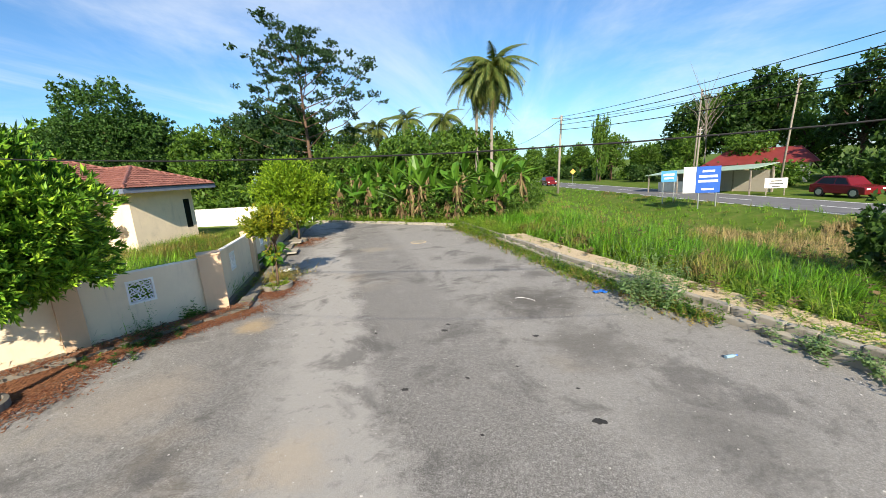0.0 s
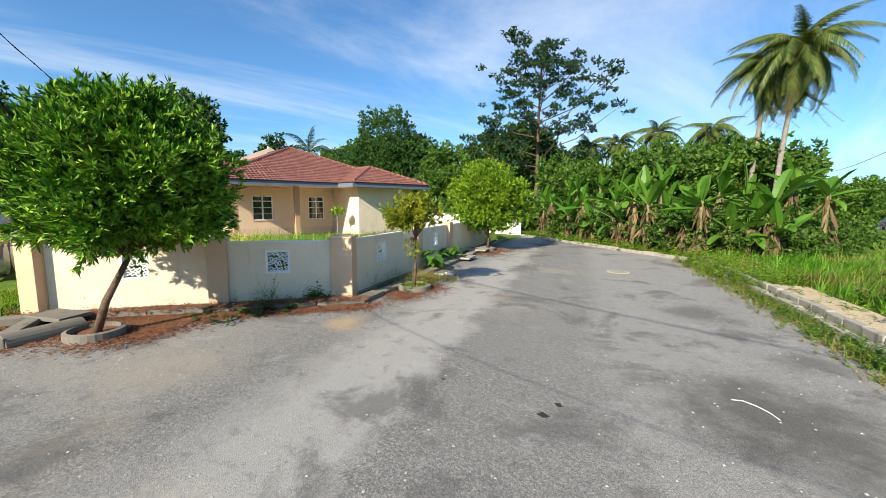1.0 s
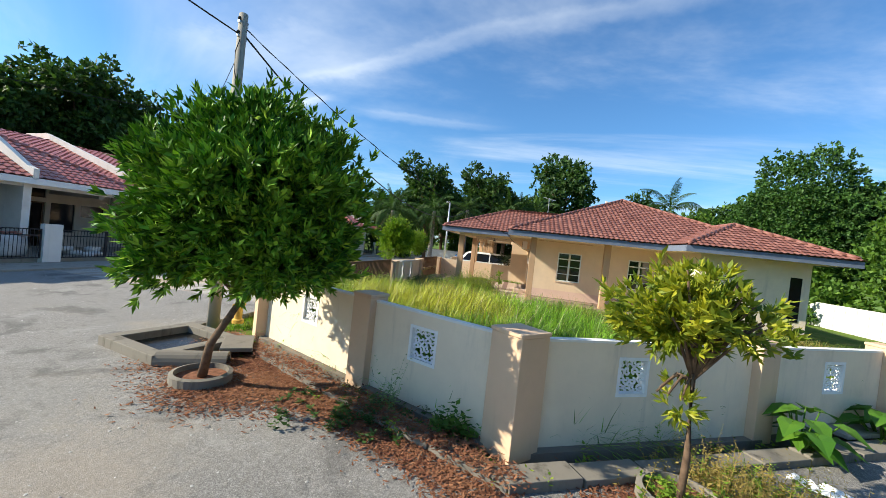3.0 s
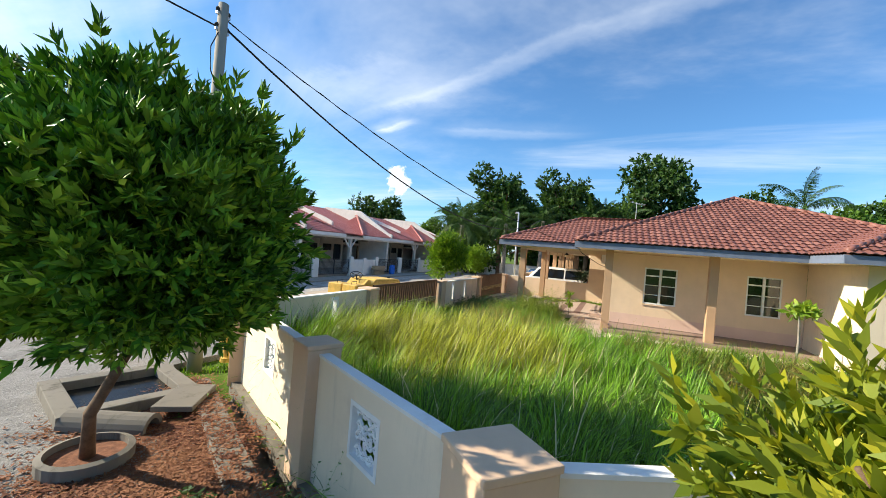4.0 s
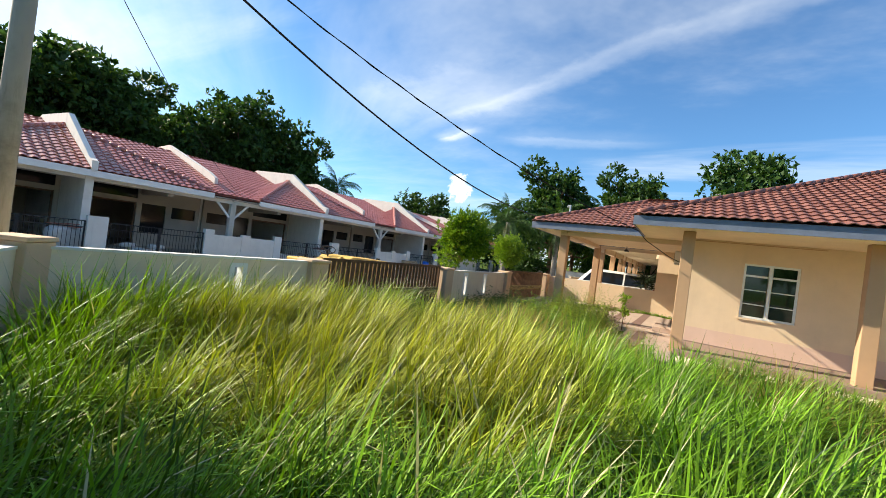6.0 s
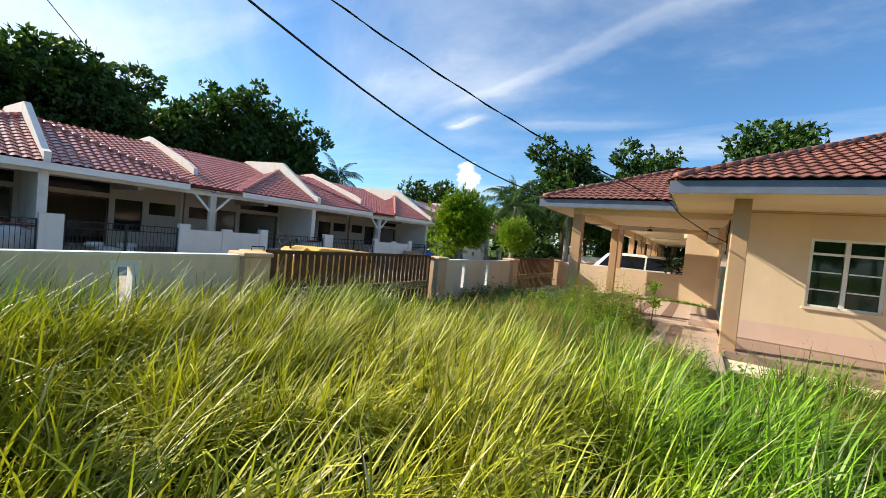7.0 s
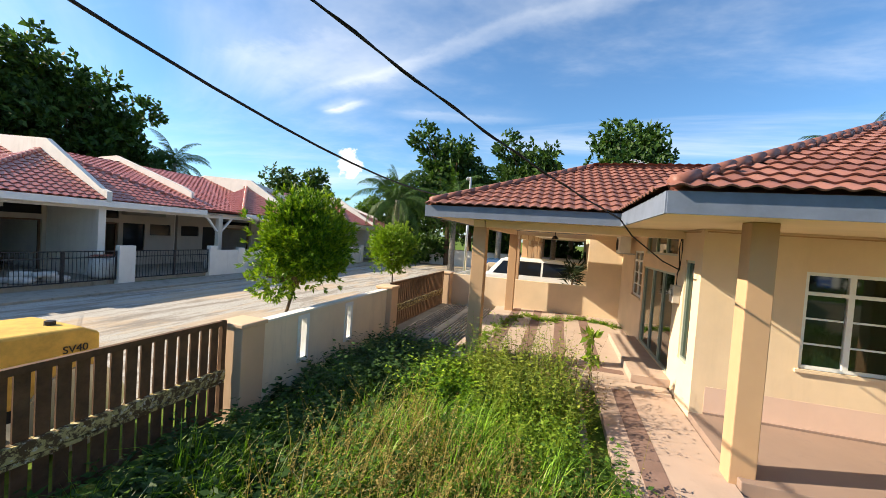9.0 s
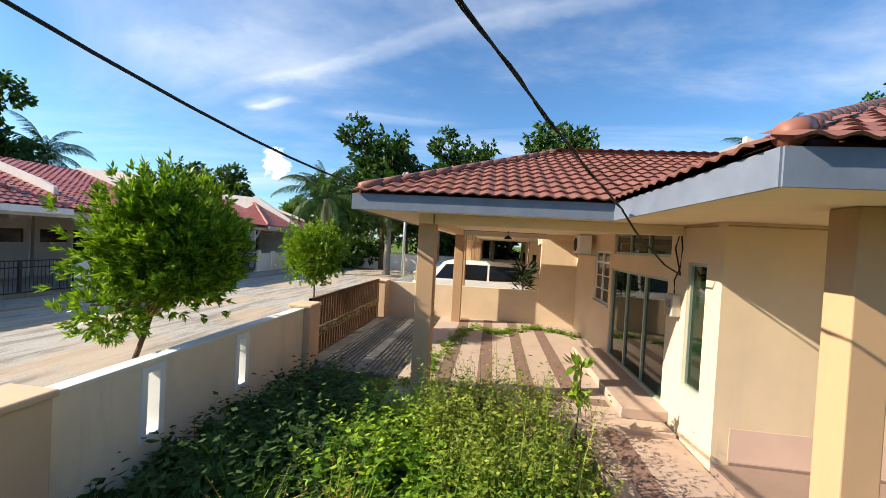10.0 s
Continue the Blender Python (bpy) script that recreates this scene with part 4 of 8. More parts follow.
for a, b in (((FX, FY), (FX, WS)), ((-25.05, FY), (FX, FY)), ((CX0, CY), (CX0, FY)), ((CX1, CY), (CX0, CY)), ((CX1, FY), (CX1, CY)), ((WE, WS), (WE, WN)), ((FX, WS), (WE, WS)), ((WE, WN), (-30, WN))):
    fascia(a, b, house)
zs0, zs1 = EAVE - 0.25, EAVE - 0.22
for q in ((-33.0, FX - 0.02, FY + 0.002, WY - 0.002), (WX + 0.002, FX - 0.02, WY, WS), (-24.6, WE - 0.02, WS + 0.02, WN - 0.02), (CX1 + 0.02, CX0 - 0.02, CY + 0.02, FY - 0.002)):
    part("soffit", Mesh().box(*q, zs0, zs1), SOFFIT, house, "cream boarded soffit")
fw = Mesh()
for y0, z0, y1, z1 in ((FY - 0.1, EAVE - 0.3, APX[1], zr), (APX[1], zr, BY + 0.1, EAVE - 0.3)):
    fw.add([(PW_X + dx, y, z) for dx in (-0.1, 0.1) for y, z in ((y0, z0 - 0.3), (y1, z1 - 0.3), (y1, z1 + 0.45), (y0, z0 + 0.62))], [(0, 3, 2, 1), (4, 5, 6, 7), (0, 1, 5, 4), (1, 2, 6, 5), (2, 3, 7, 6), (3, 0, 4, 7)])
part("party_wall", fw, PALE, house, "pale party wall rising above the roof")

# carport
FLOOR = 0.45
column(-25.95, 5.45, 0.2, 3.548, 0.3, house)
column(-32.4, 5.45, 0.2, 3.548, 0.3, house)
for q in ((-32.5, -25.66, 5.33, 5.57), (-25.87, -25.63, 5.602, WY), (-32.52, -32.28, 5.602, WY)):
    part("carport_beam", Mesh().box(*q, 3.39, 3.545), CREAM, house)
part("carport_floor", Mesh().box(-33.0, -25.4, 4.9, 9.4, 0.0, FLOOR), FLOORCEMENT, house, "cement carport floor")
part("side_walk", Mesh().box(-25.4, -21.0, 8.05, 9.42, 0.0, 0.40), WALK, house, "pinkish cement side walk", soft=0.01)
dw = Mesh()
dw.box(-33.2, -33.0, 2.9, 8.25, 0.0, 1.58).box(-33.2, -33.0, 8.25, 9.45, 0.0, 3.6)
part("dividing_wall", dw, CREAM, house, "low cream dividing wall of the carport")
part("door_step", Mesh().box(-29.6, -25.8, 8.75, 9.45, FLOOR, FLOOR + 0.17), WALK, house, "pinkish cement door step", soft=0.012)

# ------------------------------------------------------------------ terrace row across the street
TY = -12.7                     # front eave
MOD = 6.45


def slab_profile(x0, x1, prof):
    """A profile in (y, z) drawn from x0 to x1."""
    n = len(prof)
    return Mesh().add([(x0, y, z) for y, z in prof] + [(x1, y, z) for y, z in prof], [tuple(range(n)), tuple(range(2 * n - 1, n - 1, -1))] + [(i, n + i, n + (i + 1) % n, (i + 1) % n) for i in range(n)])


def yard_gate(x0, x1, parent):
    """A black steel gate of thin bars in the yard line."""
    root = new("yard_gate")
    root.parent = parent
    tagged(root, "black steel bar gate")
    y, z0, z1 = -11.42, 0.22, 1.5
    part("gate_frame", Mesh().box(x0, x1, y - 0.02, y + 0.02, z1 - 0.04, z1).box(x0, x1, y - 0.02, y + 0.02, z0, z0 + 0.05).box(x0, x1, y - 0.018, y + 0.018, 1.2, 1.24).box(x0, x0 + 0.05, y - 0.022, y + 0.022, z0, z1).box(x1 - 0.05, x1, y - 0.022, y + 0.022, z0, z1).box((x0 + x1) / 2 - 0.04, (x0 + x1) / 2 + 0.04, y - 0.022, y + 0.022, z0, z1), STEELBLACK, root)
    bars = Mesh()
    n = int((x1 - x0) / 0.13)
    for i in range(1, n):
        x = x0 + (x1 - x0) * i / n
        bars.box(x - 0.008, x + 0.008, y - 0.008, y + 0.008, z0, z1)
    tagged(part("bar_infill", bars, STEELBLACK, root), kind="stuff")


def terrace_pair():
    """A mirrored pair of terrace houses about the party wall at its own x=0, built once and copied."""
    root = thing("terrace_house", "unfinished white terrace house pair with dull red tiled roofs", "house", (-29.65, 0, 0), 0, "terrace row")
    h, ez = 5.1, 3.72
    ap = (0, -17.5, 6.0)
    for s in (1, -1):
        cor, mid = (s * h, TY, ez), (0, TY, ez)
        x0, x1 = (0, MOD) if s > 0 else (-MOD, 0)
        tiled([mid, cor, ap] if s > 0 else [cor, mid, ap], root, TILE_T, 0.33, 0.36, 6)
        tiled([cor, (s * h, -17.0, ez), ap] if s > 0 else [(s * h, -17.0, ez), cor, ap], root, TILE_T, 0.33, 0.36, 6)
        ridge_caps(cor, ap, root, TILE_T, 0.12, 0.4)
        tiled([(x0, -13.6, 3.75), (x1, -13.6, 3.75), (x1, -22.0, 6.6), (x0, -22.0, 6.6)], root, TILE_T, 0.33, 0.36, 6)
        tiled([(x1, -30.4, 3.75), (x0, -30.4, 3.75), (x0, -22.0, 6.6), (x1, -22.0, 6.6)], root, TILE_T, 0.5, 0.6, 2)
        part("gutter_beam", Mesh().box(min(0, s * h) + 0.002, max(0, s * h), TY - 0.02, TY + 0.1, 3.40, 3.68), WHITE, root, "white fascia beam")
        part("porch_beam", Mesh().box(x0 + 0.12, x1 - 0.12, -13.3, -13.05, 3.26, 3.48), WHITEWALL, root)
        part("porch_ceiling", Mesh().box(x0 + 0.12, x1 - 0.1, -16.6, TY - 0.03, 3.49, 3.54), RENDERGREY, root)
        g = (lambda a, b, z0, z1: (x0 + a, x0 + b, z0, z1)) if s > 0 else (lambda a, b, z0, z1: (x1 - b, x1 - a, z0, z1))
        holes = [g(0.3, 3.05, 0.2, 2.62), g(3.3, 4.5, 1.0, 2.62), g(4.8, 6.1, 1.95, 2.62), g(0.3, 3.05, 2.86, 3.36)]
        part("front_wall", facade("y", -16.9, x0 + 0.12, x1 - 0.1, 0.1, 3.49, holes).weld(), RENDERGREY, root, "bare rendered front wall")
        for k, (a, b, z0, z1) in enumerate(holes):
            wn = new("window" if k else "doorway")
            wn.parent = root
            fr = Mesh()
            if k:
                fr.box(a, b, -16.88, -16.82, z0, z0 + 0.05).box(a, b, -16.88, -16.82, z1 - 0.05, z1).box((a + b) / 2 - 0.03, (a + b) / 2 + 0.03, -16.88, -16.82, z0 + 0.05, z1 - 0.05)
                part("window_frame", fr, WHITEMETAL, wn)
                part("pane", Mesh().box(a, b, -16.80, -16.79, z0, z1), DARKGLASS, wn)
            else:
                fr.box(a, a + 0.08, -16.88, -16.8, z0, z1 - 0.08).box(b - 0.08, b, -16.88, -16.8, z0, z1 - 0.08).box(a, a + 0.08, -16.88, -16.8, z1 - 0.08, z1).box(a + 0.08, b - 0.08, -16.88, -16.8, z1 - 0.08, z1).box(b - 0.08, b, -16.88, -16.8, z1 - 0.08, z1).weld()
                part("door_frame", fr, GATEWOOD, wn)
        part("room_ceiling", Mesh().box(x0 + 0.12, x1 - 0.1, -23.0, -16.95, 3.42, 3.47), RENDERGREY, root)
        part("inner_wall", Mesh().box(x0 + 0.12, x1 - 0.1, -23.2, -23.0, 0.1, 3.5), RENDERGREY, root)
        part("porch_beam", Mesh().box(s * 3.3 - 0.12, s * 3.3 + 0.12, -16.7, -13.3, 3.1, 3.485), RENDERGREY, root)
        px = s * (MOD - 0.01)
        part("post", Mesh().box(px - 0.13, px + 0.13, -13.3, -13.03, 0.1, 3.42), WHITEWALL, root)
        part("brace", Mesh().bar((px - s * 0.12, -13.15, 2.45), (px - s * 0.95, -13.15, 3.35), 0.11, 0.11), WHITE, root)
        part("floor", Mesh().box(x0, x1, -23, -11.6, 0.0, 0.18), CONCRETE, root)
        part("apron", Mesh().box(x0, x1, -11.25, -9.4, -0.05, 0.06), CONCRETE, root, "pale concrete apron slab")
        part("side_wall", slab_profile(s * MOD - 0.1 * s, s * MOD, ((-16.9, 0.1), (-30.4, 0.1), (-30.4, 4.2), (-24, 7.0), (-22.3, 7.1), (-16.2, 5.15), (-15.4, 4.8), (-15.4, 4.3), (-16.9, 4.3))), WHITEWALL, root)
        a, b = sorted((s * MOD, s * (MOD - 1.75)))
        part("yard_wall", Mesh().box(a, b, -11.5, -11.35, 0.0, 1.45), WHITEWALL, root, "white rendered yard wall")
        a, b = sorted((s * (MOD - 1.75), s * (MOD - 2.2)))
        part("pier", Mesh().box(a, b, -11.56, -11.29, 0.0, 1.7), WHITEWALL, root, "white yard pier")
        a, b = sorted((s * (MOD - 2.22), s * 0.36))
        yard_gate(a, b, root)
        a, b = sorted((s * (MOD + 0.001), s * (MOD - 0.24)))
        part("pilaster", Mesh().box(a, b, -11.54, -11.31, 0.0, 1.58), WHITEWALL, root)
        part("meter_box", Mesh().box(g(4.62, 4.72, 0, 1)[0], g(4.62, 4.72, 0, 1)[0] + 0.3, -16.95, -16.86, 1.75, 2.1), DARK, root, "small dark meter box")
    part("pier", Mesh().box(-0.34, 0.34, -11.56, -11.29, 0.0, 1.72), WHITEWALL, root, "white yard pier")
    part("post", Mesh().box(-0.15, 0.15, -13.3, -13.03, 0.1, 3.5), WHITEWALL, root)
    part("party_wall", slab_profile(-0.11, 0.11, ((-12.6, 3.6), (-12.6, 4.1), (-13.0, 4.22), (-17.0, 6.55), (-21.9, 6.85), (-24.5, 6.1), (-24.5, 3.6))), WHITEWALL, root, "white party wall stepping above the roof")
    part("party_wall", Mesh().box(-0.11, 0.11, -24, -13.35, 0.1, 3.5), WHITEWALL, root)
    return root


pair = terrace_pair()
for i in (-2, -1, 1, 2):
    copy_thing(pair, pose(-29.65 - i * 2 * MOD, 0, 0))

# ------------------------------------------------------------------ trees


def crown(name, blobs, tips, per, leaf, width, mat, droop=0.1, shell=0.75, clump=0.0, rosette=False):
    """Leaves in whorls on shoot tips spread over ellipsoids (x,y,z,rx,ry,rz)."""
    vol = np.array([b[3] * b[4] * b[5] for b in blobs]) ** 0.67
    cnt = np.maximum(1, (tips * vol / vol.sum()).astype(int))
    P, D = [], []
    for b, k in zip(blobs, cnt):
        d = unit(RNG.normal(size=(k, 3)))
        r = RNG.uniform(shell ** 3, 1, k) ** (1 / 3)
        r = np.where(RNG.random(k) < 0.15, r * 0.6, r)
        bump = 1 + 0.12 * np.sin(d[:, 0] * 7 + b[0]) * np.sin(d[:, 1] * 6 + 1) + 0.1 * np.sin(d[:, 2] * 9)
        P.append(np.array(b[:3]) + d * r[:, None] * np.array(b[3:]) * bump[:, None])
        D.append(unit(d * np.array([1, 1, 0.8]) + np.array([0, 0, 0.35]) + 0.3 * RNG.normal(size=(k, 3))))
    P, D = np.concatenate(P), np.concatenate(D)
    if clump:                              # gather the tips in tufts round every tenth of them
        own = RNG.integers(0, max(1, len(P) // 14), len(P))
        out_ = RNG.random(len(P)) < 0.8
        C = P[own] + D[own] * clump * 0.3
        off = RNG.normal(size=P.shape) * clump * 0.5
        P = np.where(out_[:, None], C + off, P)
        D = np.where(out_[:, None], unit(D[own] + 0.9 * unit(off) + np.array([0, 0, 0.35])), D)
    base = np.repeat(P, per, 0)
    ax = np.repeat(D, per, 0)
    al = unit(ax * RNG.uniform(0.2, 1.0, (len(base), 1)) + unit(RNG.normal(size=base.shape)) * 0.95 - np.array([0, 0, droop]))
    if rosette:                            # leaves stand round the end of each shoot, the outer ones spread wide
        s1 = unit(np.cross(ax, np.array([0.31, 0.52, 0.79])))
        s2 = np.cross(ax, s1)
        az = (np.tile(np.arange(per), len(P)) * 2.4 + np.repeat(RNG.uniform(0, 6.28, len(P)), per))[:, None]
        open_ = RNG.uniform(0.25, 1.15, (len(base), 1))
        al = unit(ax + (s1 * np.cos(az) + s2 * np.sin(az)) * open_ + np.array([0, 0, 0.12]) + 0.12 * RNG.normal(size=base.shape))
    base = base - ax * RNG.uniform(0, leaf * 0.8, (len(base), 1))
    return np_mesh(name, *leaf_quads(base, al, leaf * RNG.uniform(0.6, 1.15, len(base)), width * RNG.uniform(0.7, 1.2, len(base)), fold=0.06), mat)


def trunk_mesh(path, r0, r1, limbs=(), n=8):
    m = Mesh()
    k = len(path)
    m.tube(path, [r0 + (r1 - r0) * i / (k - 1) for i in range(k)], n)
    for pts, a, b in limbs:
        m.tube(pts, [a + (b - a) * i / (len(pts) - 1) for i in range(len(pts))], 6)
    return m


def street_tree(x, y, z, blobs, trunkpath, r0, tips, leaf, mat, label, per=12, width=0.046, clump=0.42):
    root = thing("street_tree", label, "tree", (x, y, z), 0, "street trees")
    limbs = []
    top = Vector(trunkpath[-1])
    for b in blobs:
        c = Vector(b[:3])
        for k in range(5):
            d = Vector((RNG.normal(), RNG.normal(), abs(RNG.normal()) * 0.5)).normalized()
            e = c + Vector((d.x * b[3], d.y * b[4], d.z * b[5])) * 0.8
            limbs.append(([top, top.lerp(e, 0.5) + Vector((0, 0, 0.12)), e], r0 * 0.4, 0.012))
    part("trunk", trunk_mesh(trunkpath, r0, r0 * 0.6, limbs), BARK, root, smooth=True)
    part("crown", crown("crown", blobs, tips, per, leaf, width, mat, 0.05, 0.72, clump, True), None, root)
    return root


street_tree(-9.15, 3.75, 0.0, [(-0.1, 0.75, 3.1, 1.6, 1.52, 1.42), (-0.1, 0.2, 3.6, 1.1, 1.05, 0.9), (0.15, 1.4, 2.65, 1.2, 1.15, 0.98), (-0.05, 0.95, 3.95, 1.1, 1.05, 0.78), (0.45, 0.05, 2.5, 0.95, 0.9, 0.8)], [(0, 0, 0), (0.1, 0.2, 0.7), (-0.05, 0.6, 1.5)], 0.085, 7600, 0.175, L_TREE, "dense round-crowned street tree leaning out of a concrete ring", 13, 0.05, 0.36)
street_tree(-8.45, 11.0, 0.0, [(0.1, -0.35, 2.3, 0.55, 0.5, 0.32), (0.7, 0.1, 2.4, 0.55, 0.55, 0.32), (0.35, -0.2, 2.7, 0.55, 0.55, 0.2), (0.2, 0.35, 2.2, 0.5, 0.5, 0.3), (0.15, -0.2, 1.35, 0.28, 0.28, 0.3)], [(0, 0, 0), (0.05, 0.0, 0.7), (0.2, -0.1, 1.6)], 0.05, 620, 0.15, L_YELLOW, "young street tree with yellowing leaves in a concrete ring", 10, 0.045, 0.24)
street_tree(-13.9, 20.3, 0.0, [(0, 0, 2.9, 1.95, 1.95, 1.8), (0, 0, 4.1, 1.2, 1.2, 0.9)], [(0, 0, 0), (0.03, 0.05, 0.6), (0, 0, 1.4)], 0.08, 4600, 0.19, L_YOUNG, "round bright green street tree", 12, 0.05)
street_tree(-23.75, 1.75, 0.0, [(-0.75, 0.15, 2.85, 0.8, 0.72, 0.8), (0.0, -0.05, 2.0, 0.52, 0.5, 0.5), (-0.5, 0.15, 3.4, 0.45, 0.45, 0.4), (-1.15, 0.2, 2.35, 0.56, 0.56, 0.5)], [(0, 0, 0), (-0.1, 0.05, 0.8), (-0.45, 0.1, 1.8)], 0.05, 3300, 0.125, L_YOUNG, "bushy green street tree beside the gate wall", 12, 0.036, 0.34)
street_tree(-29.2, 1.85, 0.0, [(0, 0, 2.62, 0.72, 0.70, 0.66), (0.05, 0.1, 1.95, 0.25, 0.25, 0.25)], [(0, 0, 0), (0.03, 0.05, 0.8), (0, 0, 1.9)], 0.035, 1700, 0.10, L_YOUNG, "small round street tree on a thin stem", 12, 0.03, 0.28)


def wood_tree(kind, h, r, mat, tips, per, leaf, bark=None, low=0.3):
    """A forest tree, built once and copied."""
    root = thing("forest_tree", kind, "tree", (0, 0, 0), 0, "woodland trees")
    blobs = [(0, 0, h * 0.62, r * 0.72, r * 0.72, h * 0.26)]
    for k in range(14):
        a = 2.4 * k + RNG.uniform(-0.3, 0.3)
        d = r * RNG.uniform(0.35, 0.8)
        z = h * (low + (0.88 - low) * (k + 0.5) / 14)
        s = r * RNG.uniform(0.30, 0.46)
        blobs.append((d * math.cos(a) * (1.2 - z / h * 0.5), d * math.sin(a) * (1.2 - z / h * 0.5), z, s, s, s * 0.75))
    limbs = [([(0, 0, h * 0.3), (b[0] * 0.5, b[1] * 0.5, b[2] * 0.8), b[:3]], 0.12, 0.04) for b in blobs[1:]]
    part("trunk", trunk_mesh([(0, 0, 0), (0.1, 0, h * 0.3), (0, 0.1, h * 0.65)], 0.28, 0.14, limbs, 6), bark or BARK, root)
    part("crown", crown("crown", blobs, tips, per, leaf, leaf * 0.5, mat, 0.2, 0.6), None, root)
    return root


def bush(kind, r, h, mat, tips, per, leaf):
    root = thing("bush", kind, "bush", (0, 0, 0), 0, "undergrowth")
    blobs = [(r * 0.45 * math.cos(a), r * 0.45 * math.sin(a), h * z, r * 0.6, r * 0.6, h * 0.42) for a, z in ((0, 0.5), (1.6, 0.4), (3.1, 0.55), (4.6, 0.42))]
    part("stems", trunk_mesh([(0, 0, -0.1), (0.05, 0, h * 0.3), (0.1, 0, h * 0.6)], 0.06, 0.02, [([(0, 0, 0), (b[0] * 0.6, b[1] * 0.6, b[2] * 0.7), b[:3]], 0.04, 0.012) for b in blobs], 5), BARK, root)
    part("foliage", crown("foliage", blobs, tips, per, leaf, leaf * 0.5, mat, 0.15, 0.5), None, root)
    return root


WOOD = {"dark": wood_tree("dense dark green forest tree", 14, 4.8, L_DARK, 1150, 8, 0.54), "broad": wood_tree("broad dark forest tree", 12, 5.6, L_DARK, 1150, 8, 0.56),
        "mid": wood_tree("leafy green forest tree", 11, 4.2, L_MID, 1000, 8, 0.48), "low": wood_tree("bright green spreading forest tree", 8, 4.2, L_MID, 1000, 8, 0.43, low=0.15),
        "bush": bush("dense green roadside undergrowth", 3.0, 3.2, L_MID, 420, 7, 0.44), "thicket": bush("small-leaved green thicket between banana plants", 3.0, 3.2, L_THICKET, 900, 8, 0.24), "dbush": bush("dark undergrowth shaded by trees", 3.2, 3.6, L_DARK, 380, 7, 0.54)}
USED = set()


def plant(kind, x, y, s, seed=0, z=-0.1):
    """Sets a woodland tree: the first of its kind is moved, the others are copies."""
    rng = random.Random(int(x * 31 + y * 17) + seed)
    m = pose(x, y, z, 0, 0, rng.uniform(0, 360))
    t = WOOD[kind]
    if kind in USED:
        t = copy_thing(t, m)
    else:
        USED.add(kind)
        t.matrix_basis = m
    t.scale = (s * rng.uniform(0.9, 1.1), s * rng.uniform(0.9, 1.1), s)
    return t


rw = random.Random(3)
for x, sc in ((8, 1.25), (2, 1.3), (-4, 1.3), (-10, 1.35), (-16, 1.38), (-21, 1.42), (-26, 1.36), (-31, 1.12), (-36, 1.32), (-41.5, 1.48), (-46.5, 1.58), (-51.5, 1.3), (-56, 0.95)):
    plant("dark", x + rw.uniform(-0.8, 0.8), -47 + rw.uniform(-1.5, 1.5), sc * rw.uniform(0.96, 1.05))
for i in range(9):
    plant("broad", 3 - 6.6 * i + rw.uniform(-1.5, 1.5), -53 + rw.uniform(-2, 2), rw.uniform(1.25, 1.4) * (1.0 if i < 7 else 0.8))
plant("broad", -63.6, -28.2, 1.0)
for x, y, s, k in ((-70, 14.6, 1.38, "dark"), (-74, 20, 1.0, "mid"), (-66, 8.5, 0.98, "mid"), (-60, 3.8, 1.0, "dark"), (-64, -3.6, 1.05, "mid"), (-58, -4.8, 1.02, "dark"), (-72, -9, 0.95, "dark"), (-74, -17, 0.85, "mid"), (-75, 1, 1.0, "dark"), (-66, 26, 0.9, "dark"), (-76, -24, 0.8, "mid"), (-58, 20, 0.75, "mid"), (-80, 12, 1.0, "broad"), (-82, -4, 0.9, "broad"), (-66, -13.5, 0.72, "dark"), (-68, 3.5, 0.85, "dark"), (-69, -0.5, 0.82, "mid"), (-64, 13.0, 0.72, "mid"), (-72, 10.5, 0.9, "dark")):
    plant(k, x, y, s * 1.1)
for x, y, s, k in ((-58, 38, 1.25, "mid"), (-66, 50, 1.2, "dark"), (-50, 42, 1.05, "dark"), (-45, 35, 0.85, "low"), (-38, 38, 1.0, "mid"), (-33, 34.5, 0.95, "low"), (-41, 30, 0.85, "low"), (-50, 28, 0.9, "mid"), (-29, 45, 1.0, "dark"), (-24, 47, 0.85, "mid"), (-36, 50, 1.05, "dark"), (-44, 52, 1.1, "dark"), (-18, 50, 0.8, "mid"), (-56, 28, 0.8, "low"), (-60, 33, 0.9, "dark")):
    plant(k, x, y, s)
for x, y, s, k in ((-20, 38, 0.95, "low"), (-16, 37.5, 0.9, "low"), (-12, 38, 0.98, "low"), (-8, 38.5, 1.0, "low"), (-4.5, 39.5, 0.95, "low"), (-1.5, 43, 0.62, "low"), (-14, 45, 0.85, "mid"), (-9, 46, 0.85, "mid"), (-5, 52, 0.72, "mid"), (-1, 66, 0.5, "mid")):
    plant(k, x, y, s)
for i in range(22):                       # beyond the main road
    p = ROAD_A + ROAD_D * (6.0 * i - 8) + ROAD_N * (25 + rw.uniform(-3, 3))
    plant(("mid", "dark", "low", "broad")[i % 4], p.x, p.y, rw.uniform(0.95, 1.25) * (1.0 if i < 11 else 0.5))
for i in range(12):
    p = ROAD_A + ROAD_D * (28 + 9 * i) + ROAD_N * (16 + rw.uniform(-1, 2))
    plant(("low", "mid")[i % 2], p.x, p.y, rw.uniform(0.65, 0.9))
col_ = plant("low", 10.8, 74.0, 1.5)
col_.scale = (0.42, 0.42, 1.5)
for i in range(18):
    p = ROAD_A + ROAD_D * (4 + 7.5 * i) + ROAD_N * (14 + rw.uniform(-1.5, 2))
    plant(("bush", "dbush")[i % 2], p.x, p.y, rw.uniform(0.7, 1.1))
